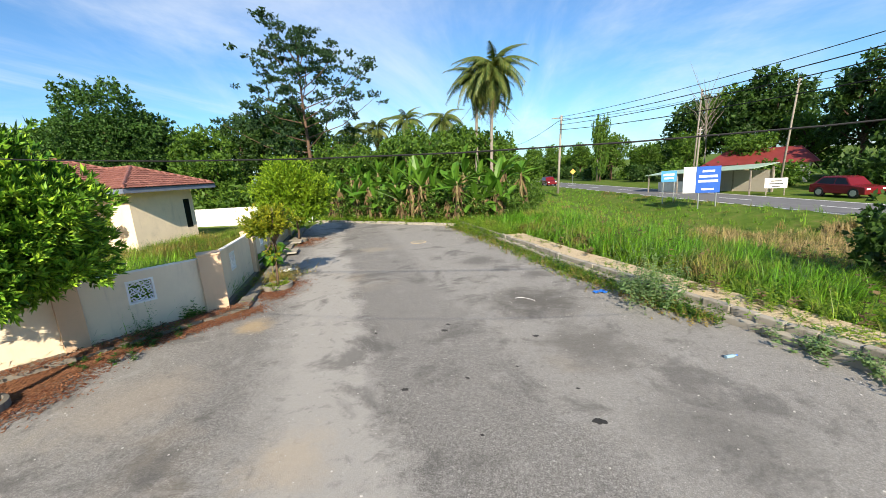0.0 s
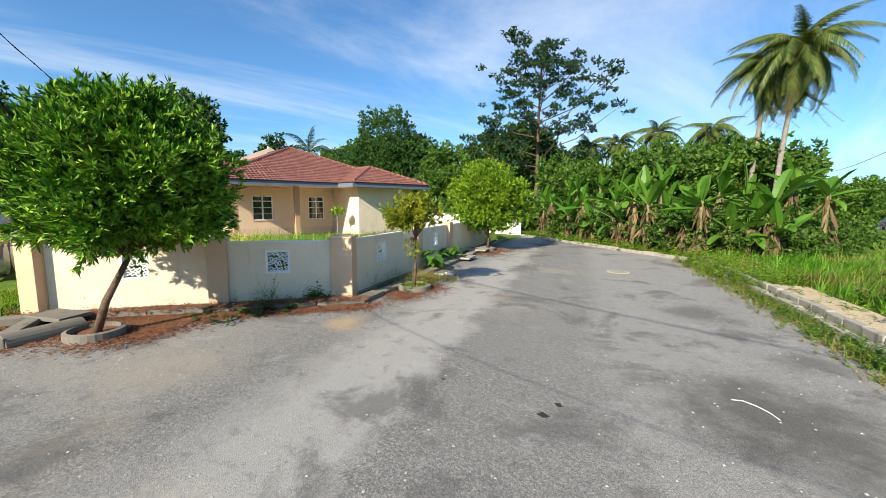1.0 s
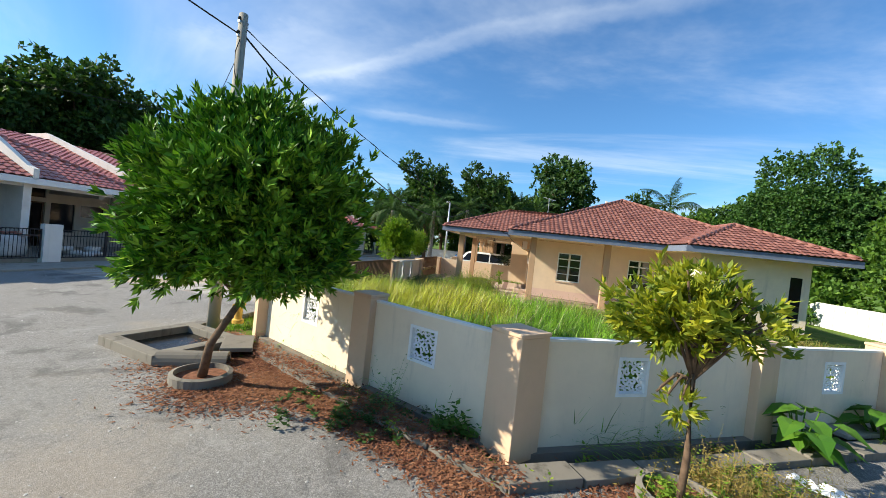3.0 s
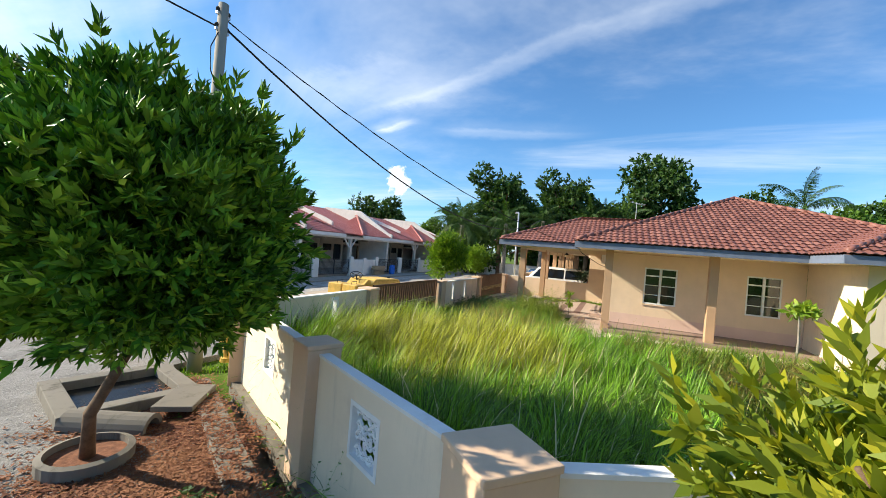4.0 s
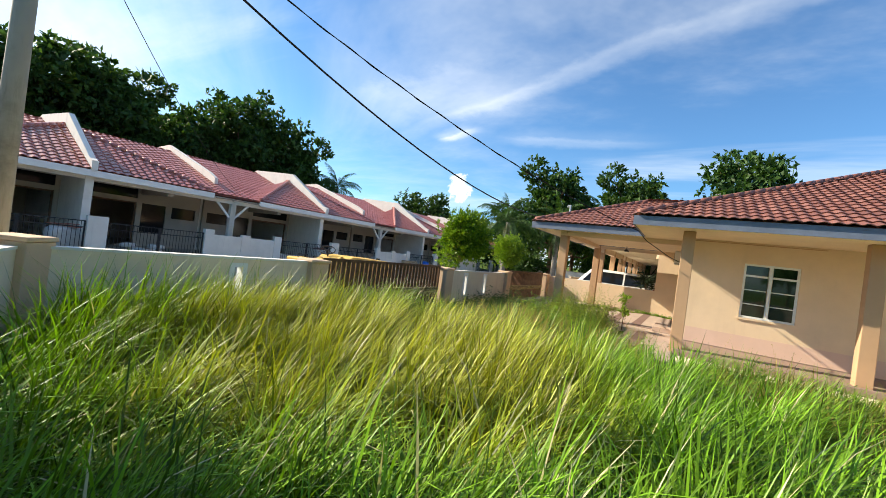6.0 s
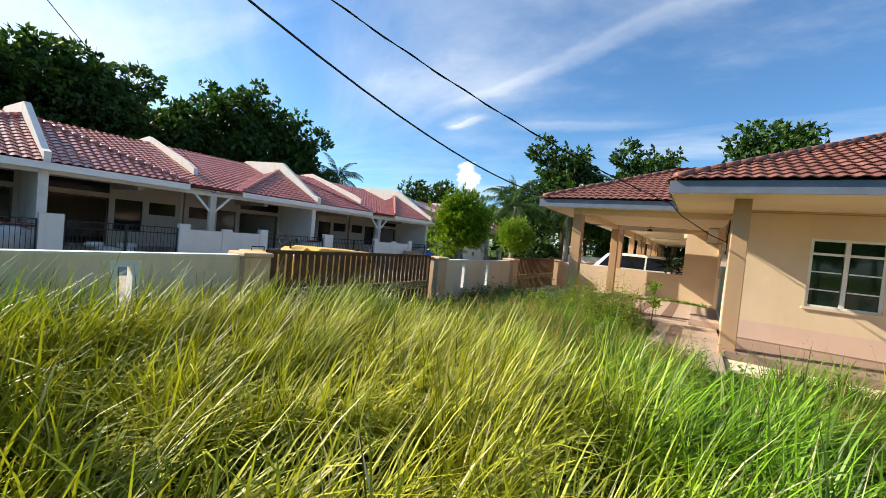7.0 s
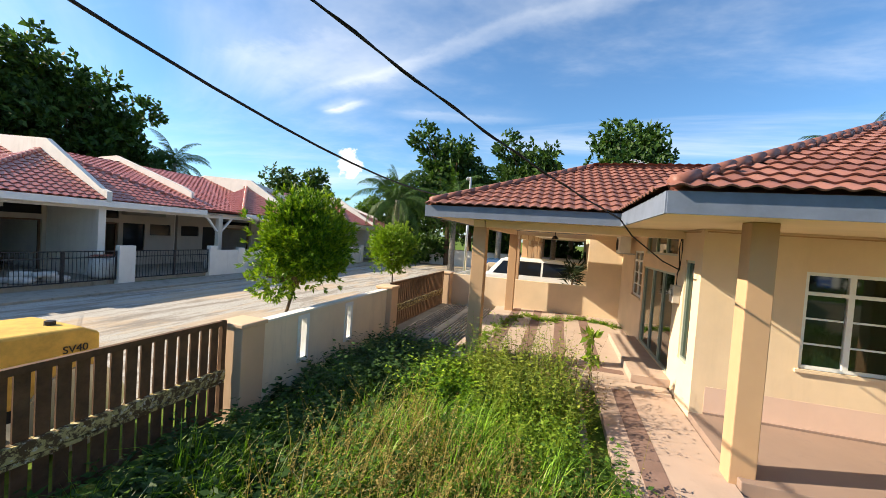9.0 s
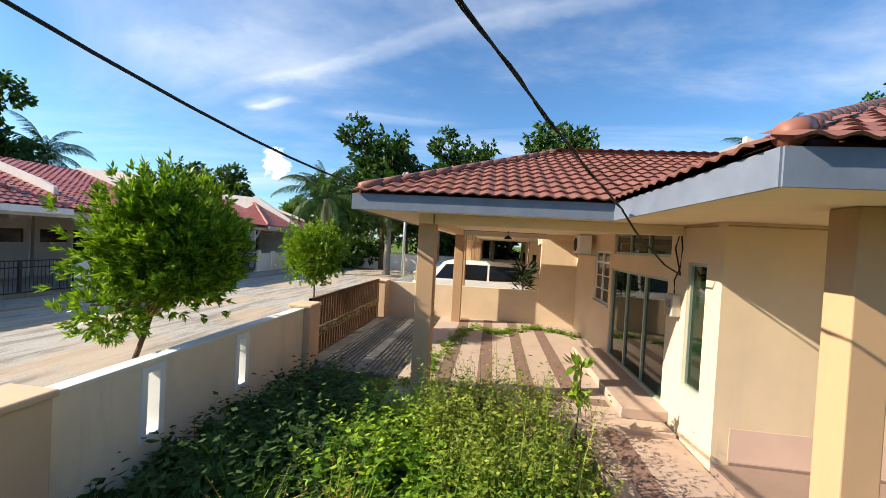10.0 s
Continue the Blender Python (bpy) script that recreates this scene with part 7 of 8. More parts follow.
F = (np.array([[0, 1, 4], [1, 2, 4], [2, 3, 4], [3, 0, 4]])[None] + 5 * np.arange(len(px))[:, None, None]).reshape(-1, 3)
ob = part("grit", np_mesh("grit", V, F, plain("pale grit", (0.45, 0.43, 0.40), 0.9, 0, 0.4, 3, 0)), None)
tagged(ob, "loose pale grit on the asphalt", "gravel", "", "stuff")

# ------------------------------------------------------------------ carport details
STRIPE = plain("brown cement stripe", (0.22, 0.14, 0.115), 0.8, 0, 0.15, 4, 0.2)
for y in (5.75, 6.55, 7.35, 8.15):
    setting("floor_stripe", Mesh().box(-32.95, -26.5, y - 0.15, y + 0.15, FLOOR - 0.02, FLOOR + 0.004), STRIPE, "brown stripe in the carport floor", "floor")
setting("floor_stripe", Mesh().box(-25.4, -21.0, 8.35, 8.65, 0.38, 0.404), STRIPE, "brown stripe in the side walk", "floor")
setting("floor_stripe", Mesh().box(-26.5, -26.2, 4.95, 8.7, FLOOR - 0.02, FLOOR + 0.004), STRIPE, "brown edge stripe of the carport floor", "floor")
setting("yard_drain", Mesh().box(-25.38, -21.0, 7.78, 8.04, 0.0, 0.22), DRAIN, "narrow dark drain beside the side walk", "drain")
setting("yard_drain_edge", Mesh().box(-25.38, -21.0, 7.68, 7.78, 0.0, 0.38), CONCRETE, "mossy concrete drain edge", "drain")
drive = thing("driveway", "mossy paved driveway strip inside the gate", "driveway", (0, 0, 0), kind="structure")
part("bed", Mesh().box(-32.6, -26.9, 2.62, 4.88, 0.1, 0.36), DRAIN, drive)
part("kerb_strip", Mesh().box(-32.5, -27.0, 3.86, 4.04, 0.3, 0.385), CONCRETE, drive, "pale concrete strip between the paved lanes")
ps = Mesh().box(-0.17, 0.17, -0.02, 0.02, 0.0, 0.05).data("paver", CONCRETE)
rp = random.Random(8)
for i in range(14):
    for j in range(18):
        ob = part("paver", ps, None, drive)
        ob.location = (-32.45 + 0.4 * i + (0.2 if j % 2 else 0), 3.06 + 0.1 * j, 0.325 + rp.uniform(0, 0.015))
ac = thing("air_conditioner", "white wall-mounted air-conditioner outdoor unit", "air conditioner", (-31.0, 9.15, 3.0))
part("casing", Mesh().box(-0.4, 0.4, -0.16, 0.16, 0, 0.52), WHITE, ac, soft=0.02)
part("fan_grille", Mesh().tube([(-0.12, -0.165, 0.26), (-0.12, -0.18, 0.26)], 0.2, 20), DARK, ac)
part("bracket", Mesh().box(-0.35, -0.31, -0.16, 0.35, -0.04, 0.0), GALV, ac)
part("bracket", Mesh().box(0.31, 0.35, -0.16, 0.35, -0.04, 0.0), GALV, ac)
mb = thing("meter_box", "grey electricity meter box on the wall", "meter box", (-25.75, 9.42, 2.15))
part("case", Mesh().box(-0.13, 0.13, -0.1, 0.03, 0, 0.34), plain("meter grey", (0.42, 0.38, 0.33), 0.6, 0, 0.1, 5), mb, soft=0.012)
part("dial_window", Mesh().box(-0.07, 0.07, -0.11, -0.1, 0.14, 0.26), DARKGLASS, mb)
for k, pts in enumerate(([(-24.37, 8.12, 3.62), (-24.5, 8.35, 3.35), (-25.2, 9.0, 2.95), (-25.55, 9.38, 2.8), (-25.85, 9.42, 3.2), (-25.7, 9.42, 3.48)], [(-25.7, 9.42, 3.5), (-25.6, 9.41, 3.2), (-25.62, 9.40, 2.9), (-25.8, 9.41, 2.7), (-25.75, 9.40, 2.5)], [(-25.7, 9.43, 3.52), (-24.9, 9.43, 3.5), (-24.58, 9.5, 3.5), (-24.58, 12.5, 3.5)])):
    ob = part("wall_cable", Mesh().tube(pts, 0.012, 6), CABLE if k < 2 else TAN)
    tagged(ob, "black cable clipped to the house wall" if k < 2 else "tan painted conduit under the eave", "cable", "wall cables")
cl = thing("carport_lamp", "small black ceiling lamp under the carport", "lamp", (-31.0, 7.0, 3.54))
part("rod", Mesh().tube([(0, 0, 0), (0, 0, -0.14)], 0.012, 6), STEELBLACK, cl)
part("shade", Mesh().tube([(0, 0, -0.14), (0, 0, -0.24)], [0.05, 0.13], 12), STEELBLACK, cl)
fern = thing("potted_palm", "dark spiky potted plant behind the dividing wall", "plant", (-34.0, 7.76, 0.45))
part("pot", Mesh().tube([(0, 0, 0), (0, 0, 0.4)], [0.18, 0.25], 14), DARK, fern)
part("stem", Mesh().tube([(0, 0, 0.35), (0.02, 0, 1.5)], [0.04, 0.03], 7), BARK, fern)
k = 170
a = RNG.uniform(0, 6.28, k)
al = unit(np.column_stack([np.cos(a), np.sin(a), RNG.uniform(-0.4, 1.3, k)]))
part("leaves", np_mesh("leaves", *leaf_quads(np.tile([[0, 0, 1.5]], (k, 1)) + RNG.normal(size=(k, 3)) * np.array([0.1, 0.1, 0.2]), al, RNG.uniform(0.4, 0.75, k), 0.07), L_FERN), None, fern)

# ------------------------------------------------------------------ vehicles


def car(name, label, x, y, turn, L, W, H, paint, profile, glassprof, wheel=0.33, z=0.0):
    """A vehicle along its own x: profile and glass outlines in (x, z) of unit length and height."""
    root = thing(name, label, "car", (x, y, z), turn)
    n = len(profile)
    m = Mesh()
    P = [(px * L - L / 2, pz * H) for px, pz in profile]
    ins = [0.0 if pz < 0.55 else 0.13 * (pz - 0.55) / 0.45 for _, pz in profile]
    for s in (-1, 1):
        m.v += [(px, s * (W / 2 - q * W), pz) for (px, pz), q in zip(P, ins)]
    m.f += [tuple(range(n)), tuple(range(2 * n - 1, n - 1, -1))] + [(i, n + i, n + (i + 1) % n, (i + 1) % n) for i in range(n)]
    part("body", m, paint, root, soft=0.05)
    for k, g in enumerate(glassprof):
        for s in (-1, 1):
            pts = [(gx * L - L / 2, gz) for gx, gz in g]
            q = Mesh().add([(px, s * (W / 2 - 0.13 * W * max(0, gz - 0.55) / 0.45 + 0.012), gz * H) for px, gz in pts] + [(px, s * (W / 2 - 0.13 * W * max(0, gz - 0.55) / 0.45 - 0.02), gz * H) for px, gz in pts], [tuple(range(len(pts))), tuple(range(2 * len(pts) - 1, len(pts) - 1, -1))] + [(i, len(pts) + i, len(pts) + (i + 1) % len(pts), (i + 1) % len(pts)) for i in range(len(pts))])
            part("side_window", q, DARKGLASS, root)
    for fx in (0.19, 0.8):
        for s in (-1, 1):
            w = part("wheel", Mesh().tube([(fx * L - L / 2, s * (W / 2 - 0.2), wheel), (fx * L - L / 2, s * (W / 2 + 0.01), wheel)], wheel, 18), RUBBER, root)
            part("rim", Mesh().tube([(fx * L - L / 2, s * (W / 2 + 0.008), wheel), (fx * L - L / 2, s * (W / 2 + 0.02), wheel)], wheel * 0.62, 14), GALV, w)
    for s in (-1, 1):
        part("headlight", Mesh().box(-L / 2 - 0.012, -L / 2 + 0.06, s * W * 0.36 - 0.14, s * W * 0.36 + 0.14, H * 0.40, H * 0.47), WHITEMETAL, root)
        part("tail_light", Mesh().box(L / 2 - 0.06, L / 2 + 0.012, s * W * 0.4 - 0.09, s * W * 0.4 + 0.09, H * 0.45, H * 0.58), plain("red lamp", (0.4, 0.01, 0.01), 0.2, 0, 0.05, 3, 0), root)
    return root


SUVP = [(0.0, 0.18), (0.0, 0.45), (0.03, 0.53), (0.24, 0.60), (0.36, 0.95), (0.45, 1.0), (0.80, 0.99), (0.93, 0.66), (1.0, 0.6), (1.0, 0.2)]
SUVG = [[(0.29, 0.64), (0.385, 0.92), (0.53, 0.94), (0.53, 0.64)], [(0.55, 0.64), (0.55, 0.94), (0.78, 0.93), (0.87, 0.66)]]
VANP = [(0.0, 0.14), (0.0, 0.42), (0.04, 0.50), (0.14, 0.56), (0.27, 0.95), (0.34, 1.0), (0.94, 0.98), (0.985, 0.60), (1.0, 0.55), (1.0, 0.16)]
VANG = [[(0.20, 0.58), (0.295, 0.90), (0.40, 0.92), (0.40, 0.58)], [(0.42, 0.58), (0.42, 0.92), (0.66, 0.92), (0.66, 0.58)], [(0.68, 0.58), (0.68, 0.92), (0.91, 0.91), (0.94, 0.60)]]
RED = plain("dark red car paint", (0.17, 0.012, 0.016), 0.25, 0.2, 0.06, 1, 0, 0.5)
WCAR = plain("white car paint", (0.80, 0.80, 0.79), 0.25, 0.0, 0.03, 1, 0, 0.5)
BCAR = plain("blue car paint", (0.05, 0.11, 0.22), 0.25, 0.2, 0.05, 1, 0, 0.5)
van = car("van", "white people carrier parked in the neighbouring carport", -36.8, 5.6, 90, 4.9, 1.85, 1.9, WCAR, VANP, VANG, 0.33, 0.45)
suv = car("suv", "dark red sport utility car parked beside the main road", 21.2, 33.2, math.degrees(math.atan2(ROAD_D.y, ROAD_D.x)), 3.7, 1.6, 1.45, RED, SUVP, SUVG, 0.34, 0.0)
car("hatchback", "small red car driving far down the main road", 1.9, 68.5, math.degrees(math.atan2(ROAD_D.y, ROAD_D.x)), 3.7, 1.65, 1.5, RED, SUVP, SUVG, 0.3, 0.0)
car("pickup", "dark blue car parked down the street", -46.5, 2.6, 178, 4.6, 1.8, 1.7, BCAR, SUVP, SUVG, 0.34, 0.0)
car("saloon", "pale car parked in a far carport", -43.9, 6.2, 90, 4.4, 1.75, 1.5, WCAR, SUVP, SUVG, 0.32, 0.45)

# ------------------------------------------------------------------ neighbouring houses along the street


def neighbour(x0):
    """The next semi-detached house: carport with columns, roof and front wall."""
    root = thing("neighbour_house", "cream neighbouring house with a tiled carport roof", "house", (x0, 0, 0), 0, "neighbouring houses")
    part("front_wall", Mesh().box(-8.2, -0.4, 9.45, 9.65, 0.3, 3.6), CREAM, root)
    part("side_wall", Mesh().box(-8.4, -8.2, 9.45, 20.9, 0.3, 3.6), CREAM, root)
    part("window", Mesh().box(-5.6, -3.4, 9.42, 9.5, 0.6, 2.6), DARKGLASS, root)
    for x in (-0.75, -4.6, -8.0):
        column(x, 5.45, 0.2, 3.56, 0.28, root)
    for s, x in ((1, -0.75), (-1, -8.0)):
        part("brace", Mesh().bar((x, 5.45, 2.95), (x - 0.45 * s, 5.45, 3.35), 0.12, 0.12), CREAM, root)
    part("carport_beam", Mesh().box(-8.15, -0.6, 5.33, 5.57, 3.25, 3.54), CREAM, root)
    part("carport_floor", Mesh().box(-8.4, -0.2, 2.9, 9.42, 0.1, 0.45), CONCRETE, root)
    part("soffit", Mesh().box(-8.6, -0.25, 4.45, 9.45, 3.55, 3.58), SOFFIT, root)
    ap = (-4.4, 8.3, 5.3)
    tiled([(-8.7, 4.4, 3.8), (-0.2, 4.4, 3.8), ap], root, TILE, 0.33, 0.36, 4)
    tiled([(-0.2, 4.4, 3.8), (-0.2, 14.5, 3.8), (-4.4, 14.5, 5.3), ap], root, TILE, 0.33, 0.36, 4)
    tiled([(-8.7, 14.5, 3.8), (-8.7, 4.4, 3.8), ap, (-4.4, 14.5, 5.3)], root, TILE, 0.33, 0.36, 4)
    tiled([(-8.9, 8.15, 3.8), (-0.1, 8.15, 3.8), (-0.1, 14.55, 6.49), (-8.9, 14.55, 6.49)], root, TILE, 0.33, 0.36, 4)
    tiled([(-0.1, 20.95, 3.8), (-8.9, 20.95, 3.8), (-8.9, 14.55, 6.49), (-0.1, 14.55, 6.49)], root, TILE, 0.33, 0.36, 4)
    part("fascia_board", Mesh().box(-8.7, -0.2, 4.36, 4.39, 3.55, 3.78), FASCIA, root)
    part("boundary_wall", Mesh().box(-8.6, -5.4, 2.65, 2.8, 0.0, 1.55), CREAM, root)
    part("boundary_wall", Mesh().box(-0.9, -0.15, 2.65, 2.8, 0.0, 1.55), CREAM, root)
    g = Mesh().box(-5.4, -0.9, 2.71, 2.74, 1.42, 1.48).box(-5.4, -0.9, 2.71, 2.74, 0.42, 0.48)
    part("gate_frame", g, GALV, root)
    bars = Mesh()
    for i in range(34):
        x = -5.35 + 4.4 * i / 33
        bars.box(x - 0.01, x + 0.01, 2.715, 2.735, 0.45, 1.45)
    tagged(part("gate_bars", bars, GALV, root), kind="stuff")
    part("side_fence", Mesh().box(-8.6, -8.42, 2.9, 9.45, 0.0, 1.7), CREAM, root)
    return root


nb = neighbour(-33.0)
copy_thing(nb, pose(-41.9, 0, 0))
copy_thing(nb, pose(-50.8, 0, 0))
ant = thing("tv_antenna", "thin television antenna on the neighbouring roof", "antenna", (-40.6, 11.0, 5.4))
part("mast", Mesh().tube([(0, 0, -0.4), (0, 0, 2.6)], 0.025, 6), GALV, ant)
part("boom", Mesh().bar((-0.5, 0.6, 2.45), (0.3, -0.5, 2.6), 0.03, 0.03), GALV, ant)
for i in range(5):
    part("element", Mesh().bar((-0.45 + 0.16 * i - 0.2, 0.5 - 0.22 * i - 0.15, 2.48 + 0.03 * i), (-0.45 + 0.16 * i + 0.2, 0.5 - 0.22 * i + 0.15, 2.48 + 0.03 * i), 0.012, 0.012), GALV, ant)


def street_lamp(x, y, h, arm, turn):
    root = thing("street_lamp", "galvanised street lamp with a flat arm", "street lamp", (x, y, 0), turn)
    part("post", Mesh().tube([(0, 0, 0), (0, 0, h)], [0.09, 0.06], 10), GALV, root, smooth=True)
    part("arm", Mesh().tube([(0, 0, h - 0.2), (arm * 0.5, 0, h + 0.05), (arm, 0, h + 0.1)], 0.035, 8), GALV, root)
    part("lamp_head", Mesh().box(arm - 0.1, arm + 0.55, -0.12, 0.12, h + 0.04, h + 0.16), GALV, root, soft=0.03)


street_lamp(-39.3, 1.9, 6.7, 1.1, 200)
setting("wall_street_end", Mesh().box(-58.2, -58.0, -12, 14, 0, 1.7), WHITEWALL, "white boundary wall at the end of the street", "wall")
setting("wall_coping", Mesh().box(-58.25, -57.95, -12, 14, 1.7, 1.76), CONCRETE, "cement coping on the end wall", "coping")
k = thing("hoarding", "white metal sheet hoarding before the trees", "fence", (0, 0, 0))
ha, hb = Vector((-18.9, 29.9)), Vector((-35.0, 28.3))
n = 22
for i in range(n):
    p, q = ha.lerp(hb, i / n), ha.lerp(hb, (i + 0.97) / n)
    part("panel", Mesh().bar((p.x, p.y, 0.75), (q.x, q.y, 0.75), 0.04, 1.7), WHITEWALL, k)

# ------------------------------------------------------------------ road roller behind the gate
rol = thing("road_roller", "yellow road roller with a long bonnet and a black steering wheel", "road roller", (-19.9, 0.75, 0))
m = slab_profile(-0.55, 0.55, ((0, 0.75), (0, 1.5), (0.25, 1.66), (1.9, 1.60), (2.1, 1.5), (2.1, 0.75)))
part("bonnet", Mesh().add([(1.05 - y, x, z) for x, y, z in m.v], [f[::-1] for f in m.f]), YELLOW, rol, "yellow bonnet with dusty top", soft=0.04)
part("rear_drum", Mesh().tube([(0.5, -0.6, 0.55), (0.5, 0.6, 0.55)], 0.55, 24), GALV, rol)
part("front_drum", Mesh().tube([(-1.6 + 0.8, -0.6, 0.55), (-0.8, 0.6, 0.55)], 0.55, 24), GALV, rol)
part("frame", Mesh().box(-1.1, 2.4, -0.5, 0.5, 0.6, 0.8), STEELBLACK, rol)
for y in (-0.32, 0.32):
    part("tool_box", Mesh().box(1.62, 2.2, y - 0.3, y + 0.3, 0.8, 1.5), YELLOW, rol, soft=0.03)
    part("handle", Mesh().tube([(1.75, y, 1.5), (1.75, y, 1.59), (2.05, y, 1.59), (2.05, y, 1.5)], 0.014, 6), STEELBLACK, rol)
m = slab_profile(-0.42, 0.42, ((1.0, 0.9), (1.0, 1.6), (1.12, 1.66), (1.42, 1.46), (1.36, 0.9)))
part("dashboard", Mesh().add([(y, x, z) for x, y, z in m.v], [f[::-1] for f in m.f]), YELLOW, rol, "scuffed yellow dashboard box", soft=0.02)
ring = [(0.23 * math.cos(a), 0.23 * math.sin(a), 0) for a in [2 * math.pi * i / 20 for i in range(21)]]
w = part("steering_wheel", Mesh().tube(ring, 0.016, 6, False).bar((-0.2, 0, 0), (0.2, 0, 0), 0.02, 0.015).bar((0, -0.2, 0), (0, 0.2, 0), 0.02, 0.015), STEELBLACK, rol)
w.matrix_basis = pose(1.25, -0.1, 1.78, -18, 24, 0)
part("column", Mesh().tube([(1.1, -0.1, 1.2), (1.25, -0.1, 1.77)], 0.025, 8), STEELBLACK, rol)
part("tank_cap", Mesh().tube([(-0.7, 0.15, 1.58), (-0.7, 0.15, 1.66)], 0.06, 12), STEELBLACK, rol)
tx = bpy.data.curves.new("model_text", "FONT")
tx.body, tx.size, tx.extrude = "SV40", 0.135, 0.004
tx.materials.append(STEELBLACK)
t = new("lettering", tx)
t.parent = rol
t.matrix_basis = pose(-0.62, 0.565, 1.3, 90, 0, 180)
tagged(t, "black painted model letters")

# ------------------------------------------------------------------ things in the terrace yards


def sack(x, y, z, turn, l, w, h, mat, name, label, category):
    root = thing(name, label, category, (x, y, z), turn, category + "s")
    m = Mesh()
    n, r = 12, 7
    vs, fs = [], []
    for j in range(r + 1):
        ph = math.pi * j / r - math.pi / 2
        for i in range(n):
            a = 2 * math.pi * i / n
            ex = lambda c: math.copysign(abs(c) ** 0.6, c)  # noqa: E731
            vs.append((l / 2 * ex(math.cos(a)) * abs(math.cos(ph)) ** 0.4 * rb.uniform(0.94, 1.05), w / 2 * ex(math.sin(a)) * abs(math.cos(ph)) ** 0.4 * rb.uniform(0.94, 1.05), h / 2 + h / 2 * ex(math.sin(ph))))
    for j in range(r):
        for i in range(n):
            fs.append((j * n + i, j * n + (i + 1) % n, (j + 1) * n + (i + 1) % n, (j + 1) * n + i))
    part("cloth", m.add(vs, fs), mat, root, smooth=True)


SACK = plain("white woven sack", (0.66, 0.66, 0.63), 0.8, 0, 0.12, 12, 0.4)
for i, (x, y) in enumerate(((-29.4, -12.4), (-16.0, -12.6))):
    sack(x, y, 0.18, 10, 1.1, 0.9, 0.95, SACK, "rubble_bag", "big white rubble bag standing in a yard", "rubble bag")
    for j in range(7):
        tb = thing("broken_tile", "broken red roof tiles on a rubble bag", "tile", (x + rb.uniform(-0.35, 0.35), y + rb.uniform(-0.3, 0.3), 1.11 + 0.02 * j), rb.uniform(0, 180), "broken tiles")
        part("shard", Mesh().box(-0.2, 0.2, -0.14, 0.14, 0, 0.03), TILE_T, tb)
for i in range(9):
    sack(-27.2 + rb.uniform(-0.8, 0.8), -12.7 + rb.uniform(-0.5, 0.5), 0.18 + (0.2 if i > 5 else 0), rb.uniform(0, 180), 0.75, 0.45, 0.22, SACK, "cement_sack", "white cement sack lying in a yard", "cement sack")
for i in range(6):
    sack(-19.0 + rb.uniform(-0.7, 0.7), -12.6 + rb.uniform(-0.5, 0.5), 0.18 + (0.2 if i > 3 else 0), rb.uniform(0, 180), 0.75, 0.45, 0.22, SACK, "cement_sack", "white cement sack lying in a yard", "cement sack")
sack(-35.3, -12.6, 0.18, 0, 0.9, 0.8, 0.7, SACK, "rubble_bag", "white rubble bag by a yard gate", "rubble bag")
for i in range(8):
    pl = thing("timber_board", "stacked pale timber boards in a yard", "timber", (-37.9 + 0.06 * (i % 3), -10.9, 0.06 + 0.11 * i), rb.uniform(-4, 4), "timber boards")
    part("board", Mesh().box(-0.9, 0.9, -0.16, 0.16, 0, 0.08), plain("pale timber", (0.45, 0.33, 0.2), 0.8, 0, 0.2, 5) if i == 0 else bpy.data.materials["pale timber"], pl)
drum = thing("plastic_drum", "blue plastic drum by a yard wall", "drum", (-40.3, -10.9, 0.06))
part("barrel", Mesh().tube([(0, 0, 0), (0, 0, 0.05), (0, 0, 0.4), (0, 0, 0.78), (0, 0, 0.85)], [0.26, 0.29, 0.3, 0.29, 0.26], 18), BLUE, drum, smooth=True)
part("lid", Mesh().tube([(0, 0, 0.85), (0, 0, 0.9)], 0.27, 18), BLUE, drum)

# ------------------------------------------------------------------ beyond the main road
pole(2.65, 52.2, 9.6, "grey concrete roadside pole with short arms", CONCRETE, 0.17, (0.5, 0), 0.7)
RP = [(17.9, 52.0, 11, (0.5, 0)), (22.2, 43.0, 9.9, (0.7, 0)), (15.6, 44.5, 6.4, (0.3, 0.1)), (10.3, 74.0, 8.5, (0.1, 0))]
for x, y, h, ln in RP:
    pole(x, y, h, "leaning timber utility pole across the road", PALEBARK, 0.1, ln, 0.0)
EASTPOLE = (24.0, 2.0)
pole(*EASTPOLE, 9.6, "grey concrete roadside pole", CONCRETE, 0.17)
for z0, z1, r in ((9.2, 9.3, 0.022), (8.75, 8.6, 0.03), (8.3, 8.0, 0.03), (7.7, 7.0, 0.034)):
    cable((2.9, 52.2, z0), (*EASTPOLE, z1), 0.9, r, "black power cable along the main road")
cable((2.9, 52.2, 9.0), (18.2, 52.0, 9.9), 0.4, 0.02)
cable((2.9, 52.2, 8.8), (-8.0, 110.0, 9.0), 0.8, 0.03)
cable((18.3, 52, 10.2), (22.8, 43, 9.4), 0.2, 0.02)
cable((22.8, 43, 9.2), (36, 20, 9.4), 0.4, 0.02)


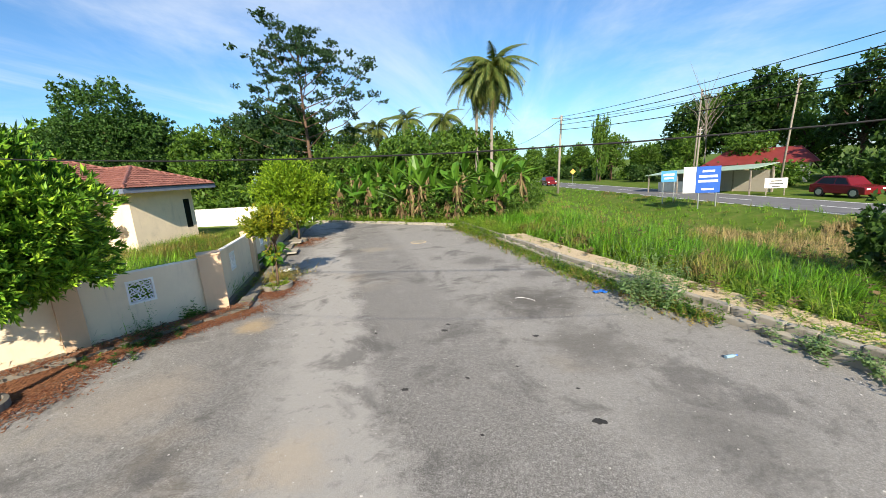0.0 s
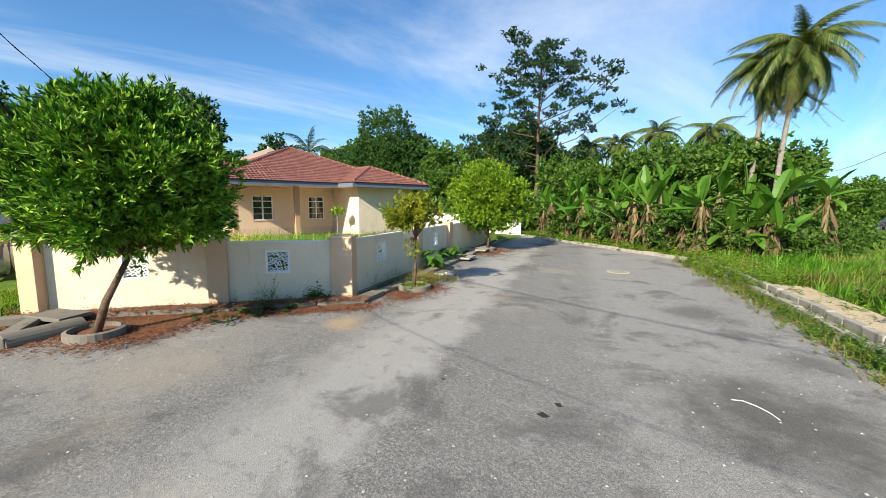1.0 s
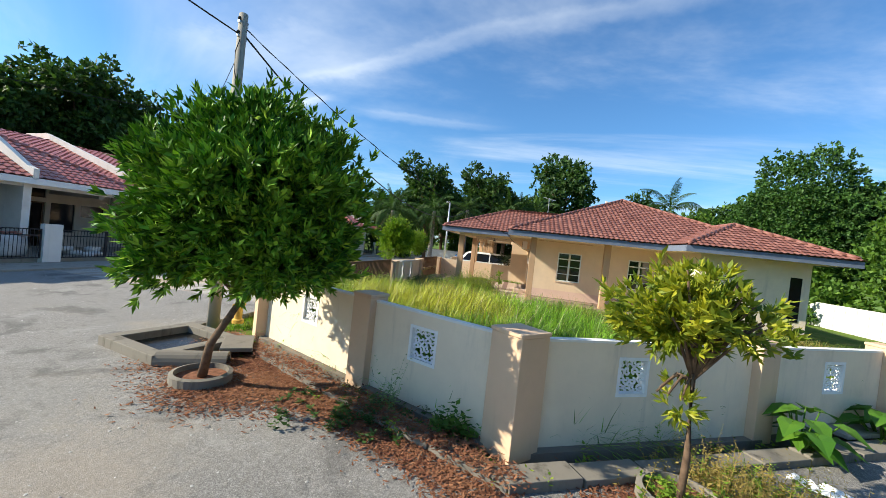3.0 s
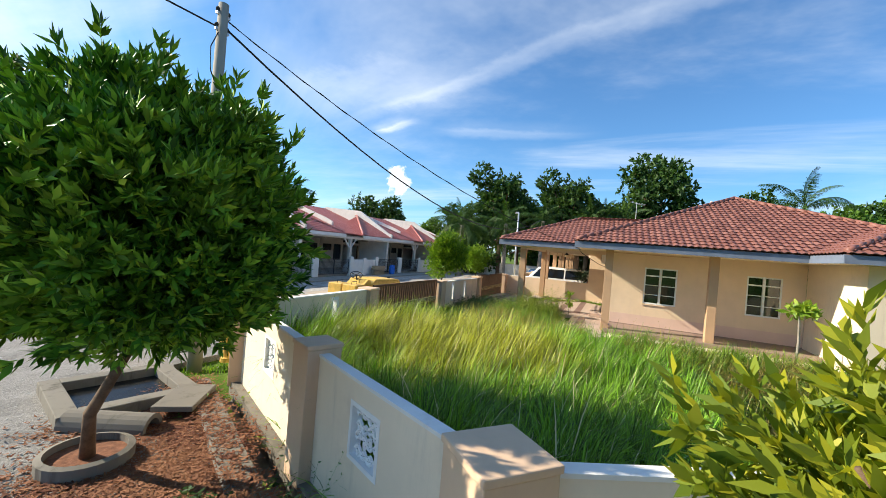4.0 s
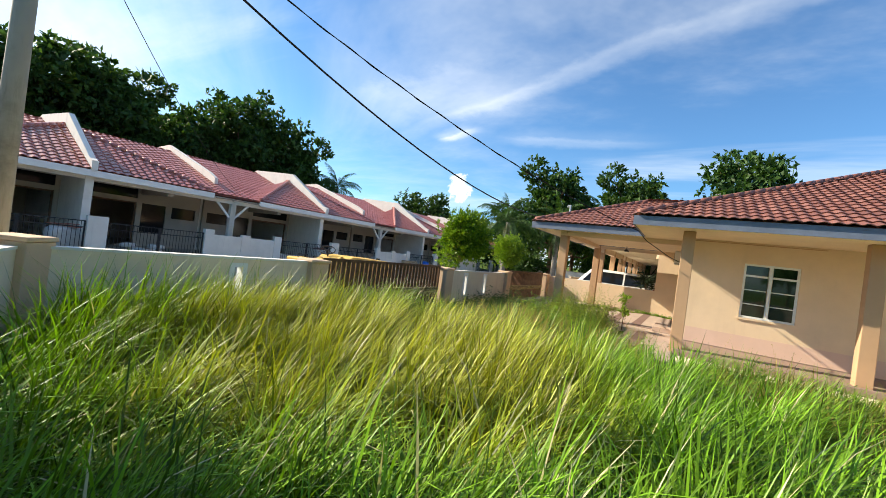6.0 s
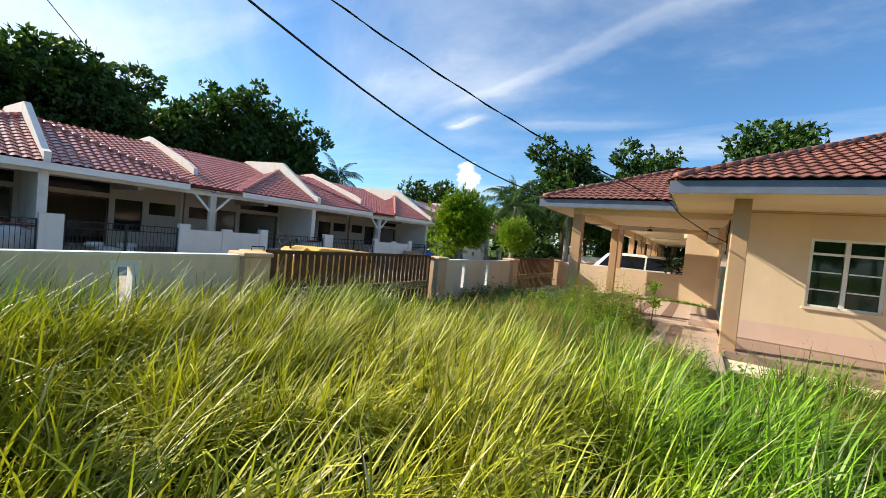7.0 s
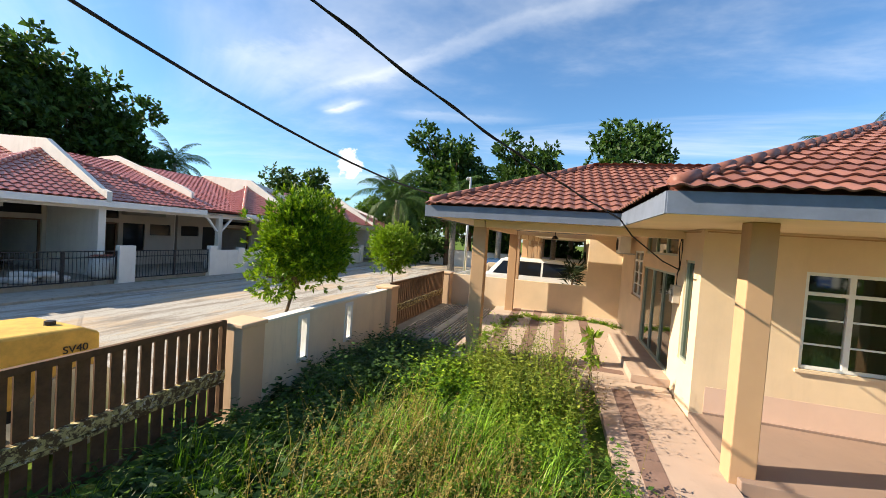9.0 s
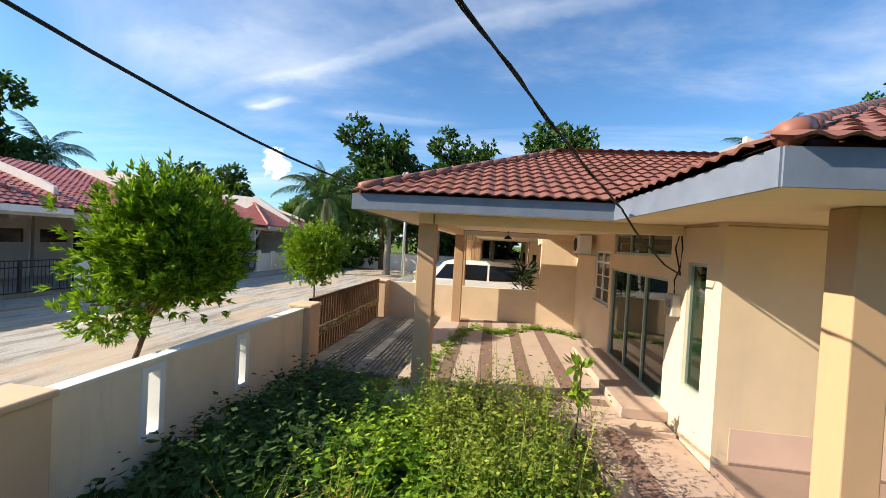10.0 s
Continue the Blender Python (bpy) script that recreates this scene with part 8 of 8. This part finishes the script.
def board(x, y, w, h, z, mat, label, rows, turn, split=0.0):
    root = thing("sign_board", label, "sign", (x, y, 0.0), turn)
    for s in (-1, 1):
        part("post", Mesh().tube([(s * w * 0.36, 0, -0.2), (s * w * 0.36, 0, z + h)], 0.04, 8), GALV, root)
    part("panel", Mesh().box(-w / 2, w / 2, -0.05, -0.02, z, z + h), mat, root)
    if split:
        part("side_panel", Mesh().box(-w / 2 - split, -w / 2 - 0.02, -0.05, -0.02, z, z + h), WHITE, root)
    for i, (a, b, ww) in enumerate(rows):
        part("text_bar", Mesh().box(-ww * w / 2, ww * w / 2, -0.056, -0.05, z + h * a, z + h * b), WHITE, root)
    return root


SIGNBLUE = plain("blue sign sheet", (0.03, 0.12, 0.50), 0.45, 0, 0.05, 2, 0)
SKYBLUE = plain("pale blue sign sheet", (0.08, 0.33, 0.62), 0.45, 0, 0.05, 2, 0)
board(11.6, 30.4, 1.4, 1.8, 0.95, SIGNBLUE, "blue roadside notice board with white text lines", [(0.78, 0.86, 0.5), (0.58, 0.67, 0.75), (0.40, 0.49, 0.8), (0.1, 0.17, 0.5)], -14, 0.75)
board(10.3, 34.3, 1.05, 0.85, 1.6, SKYBLUE, "small pale blue roadside sign", [(0.55, 0.75, 0.7), (0.25, 0.4, 0.6)], -14)
ws = thing("white_notice", "dirty white notice board across the road", "sign", (18.6, 36.4, 0.0), -20)
part("panel", Mesh().box(-0.7, 0.7, -0.05, 0, 0.55, 1.35), WHITEWALL, ws)
part("post", Mesh().box(-0.6, -0.52, -0.02, 0.06, -0.3, 1.4), PALEBARK, ws)
part("post", Mesh().box(0.52, 0.6, -0.02, 0.06, -0.3, 1.4), PALEBARK, ws)
for a, b in ((0.66, 0.25), (0.86, 0.42), (1.08, 0.33)):
    part("text_bar", Mesh().box(-b, b, -0.056, -0.05, a, a + 0.07), STEELBLACK, ws)
REDROOF = plain("red sheet roof", (0.20, 0.035, 0.032), 0.5, 0, 0.15, 1.2, 0.1)
rh = thing("roadside_house", "low house with a red sheet roof across the road", "house", (25.5, 54.0, 0.0), -30)
part("wall", Mesh().box(-4.5, 4.5, -3, 3, 0, 2.1), PALE, rh)
part("roof", Mesh().add([(-5.2, -3.7, 2.1), (5.2, -3.7, 2.1), (5.2, 3.7, 2.1), (-5.2, 3.7, 2.1), (-3.0, 0, 3.8), (3.6, 0, 3.8)], [(0, 1, 5, 4), (1, 2, 5), (2, 3, 4, 5), (3, 0, 4), (0, 3, 2, 1)]), REDROOF, rh)
part("window", Mesh().box(-2.5, -1.0, -3.04, -2.95, 0.9, 1.8), DARKGLASS, rh)
part("door", Mesh().box(0.5, 1.5, -3.04, -2.95, 0.0, 1.9), GATEWOOD, rh)
GREENSHEET = plain("pale green sheet roof", (0.42, 0.55, 0.42), 0.5, 0.2, 0.1, 2, 0.1)
sh = thing("roadside_shelter", "open roadside stall under a pale green sheet roof", "shelter", (15.6, 42.0, 0.0), -52)
part("roof", Mesh().add([(-5.0, -1.8, 1.75), (5.0, -1.8, 2.2), (5.0, 1.8, 2.5), (-5.0, 1.8, 2.05)] + [(-5.0, -1.8, 1.69), (5.0, -1.8, 2.14), (5.0, 1.8, 2.44), (-5.0, 1.8, 1.99)], [(0, 1, 2, 3), (7, 6, 5, 4), (0, 4, 5, 1), (1, 5, 6, 2), (2, 6, 7, 3), (3, 7, 4, 0)]), GREENSHEET, sh)
for x in (-4.7, -1.6, 1.6, 4.7):
    for y in (-1.6, 1.6):
        part("post", Mesh().box(x - 0.05, x + 0.05, y - 0.05, y + 0.05, -0.2, 2.0 + 0.04 * x), PALEBARK, sh)
part("counter", Mesh().box(-4.5, 0.5, -0.4, 0.6, 0, 1.0), WHITEWALL, sh)
part("back_wall", Mesh().box(-4.8, 4.8, 1.62, 1.68, 0, 1.9), RENDERGREY, sh)
wt = thing("road_sign", "small yellow warning sign on a post", "sign", (5.6, 66.0, 0.0), 10)
part("post", Mesh().tube([(0, 0, -0.2), (0, 0, 2.3)], 0.035, 8), GALV, wt)
part("plate", Mesh().add([(0, -0.05, 1.7), (0.45, -0.05, 2.15), (0, -0.05, 2.6), (-0.45, -0.05, 2.15), (0, -0.03, 1.7), (0.45, -0.03, 2.15), (0, -0.03, 2.6), (-0.45, -0.03, 2.15)], [(0, 1, 2, 3), (7, 6, 5, 4), (0, 4, 5, 1), (1, 5, 6, 2), (2, 6, 7, 3), (3, 7, 4, 0)]), YELLOW, wt)
bare = thing("bare_tree", "leafless grey tree above the wood", "tree", (24.0, 66.0, -1.5))
limbs = []
rr = random.Random(4)
for i in range(26):
    a, z = 2.4 * i, 9 + 0.22 * i
    e = Vector((3.6 * math.cos(a) * rr.uniform(0.4, 1), 3.6 * math.sin(a) * rr.uniform(0.4, 1), z + rr.uniform(1.0, 3.5)))
    limbs.append(([(0, 0, z - 2.0), (e.x * 0.5, e.y * 0.5, z + 0.2), e], 0.045, 0.012))
part("trunk", trunk_mesh([(0, 0, -0.3), (0.2, 0, 6), (0, 0, 13.5)], 0.12, 0.025, limbs), PALEBARK, bare)
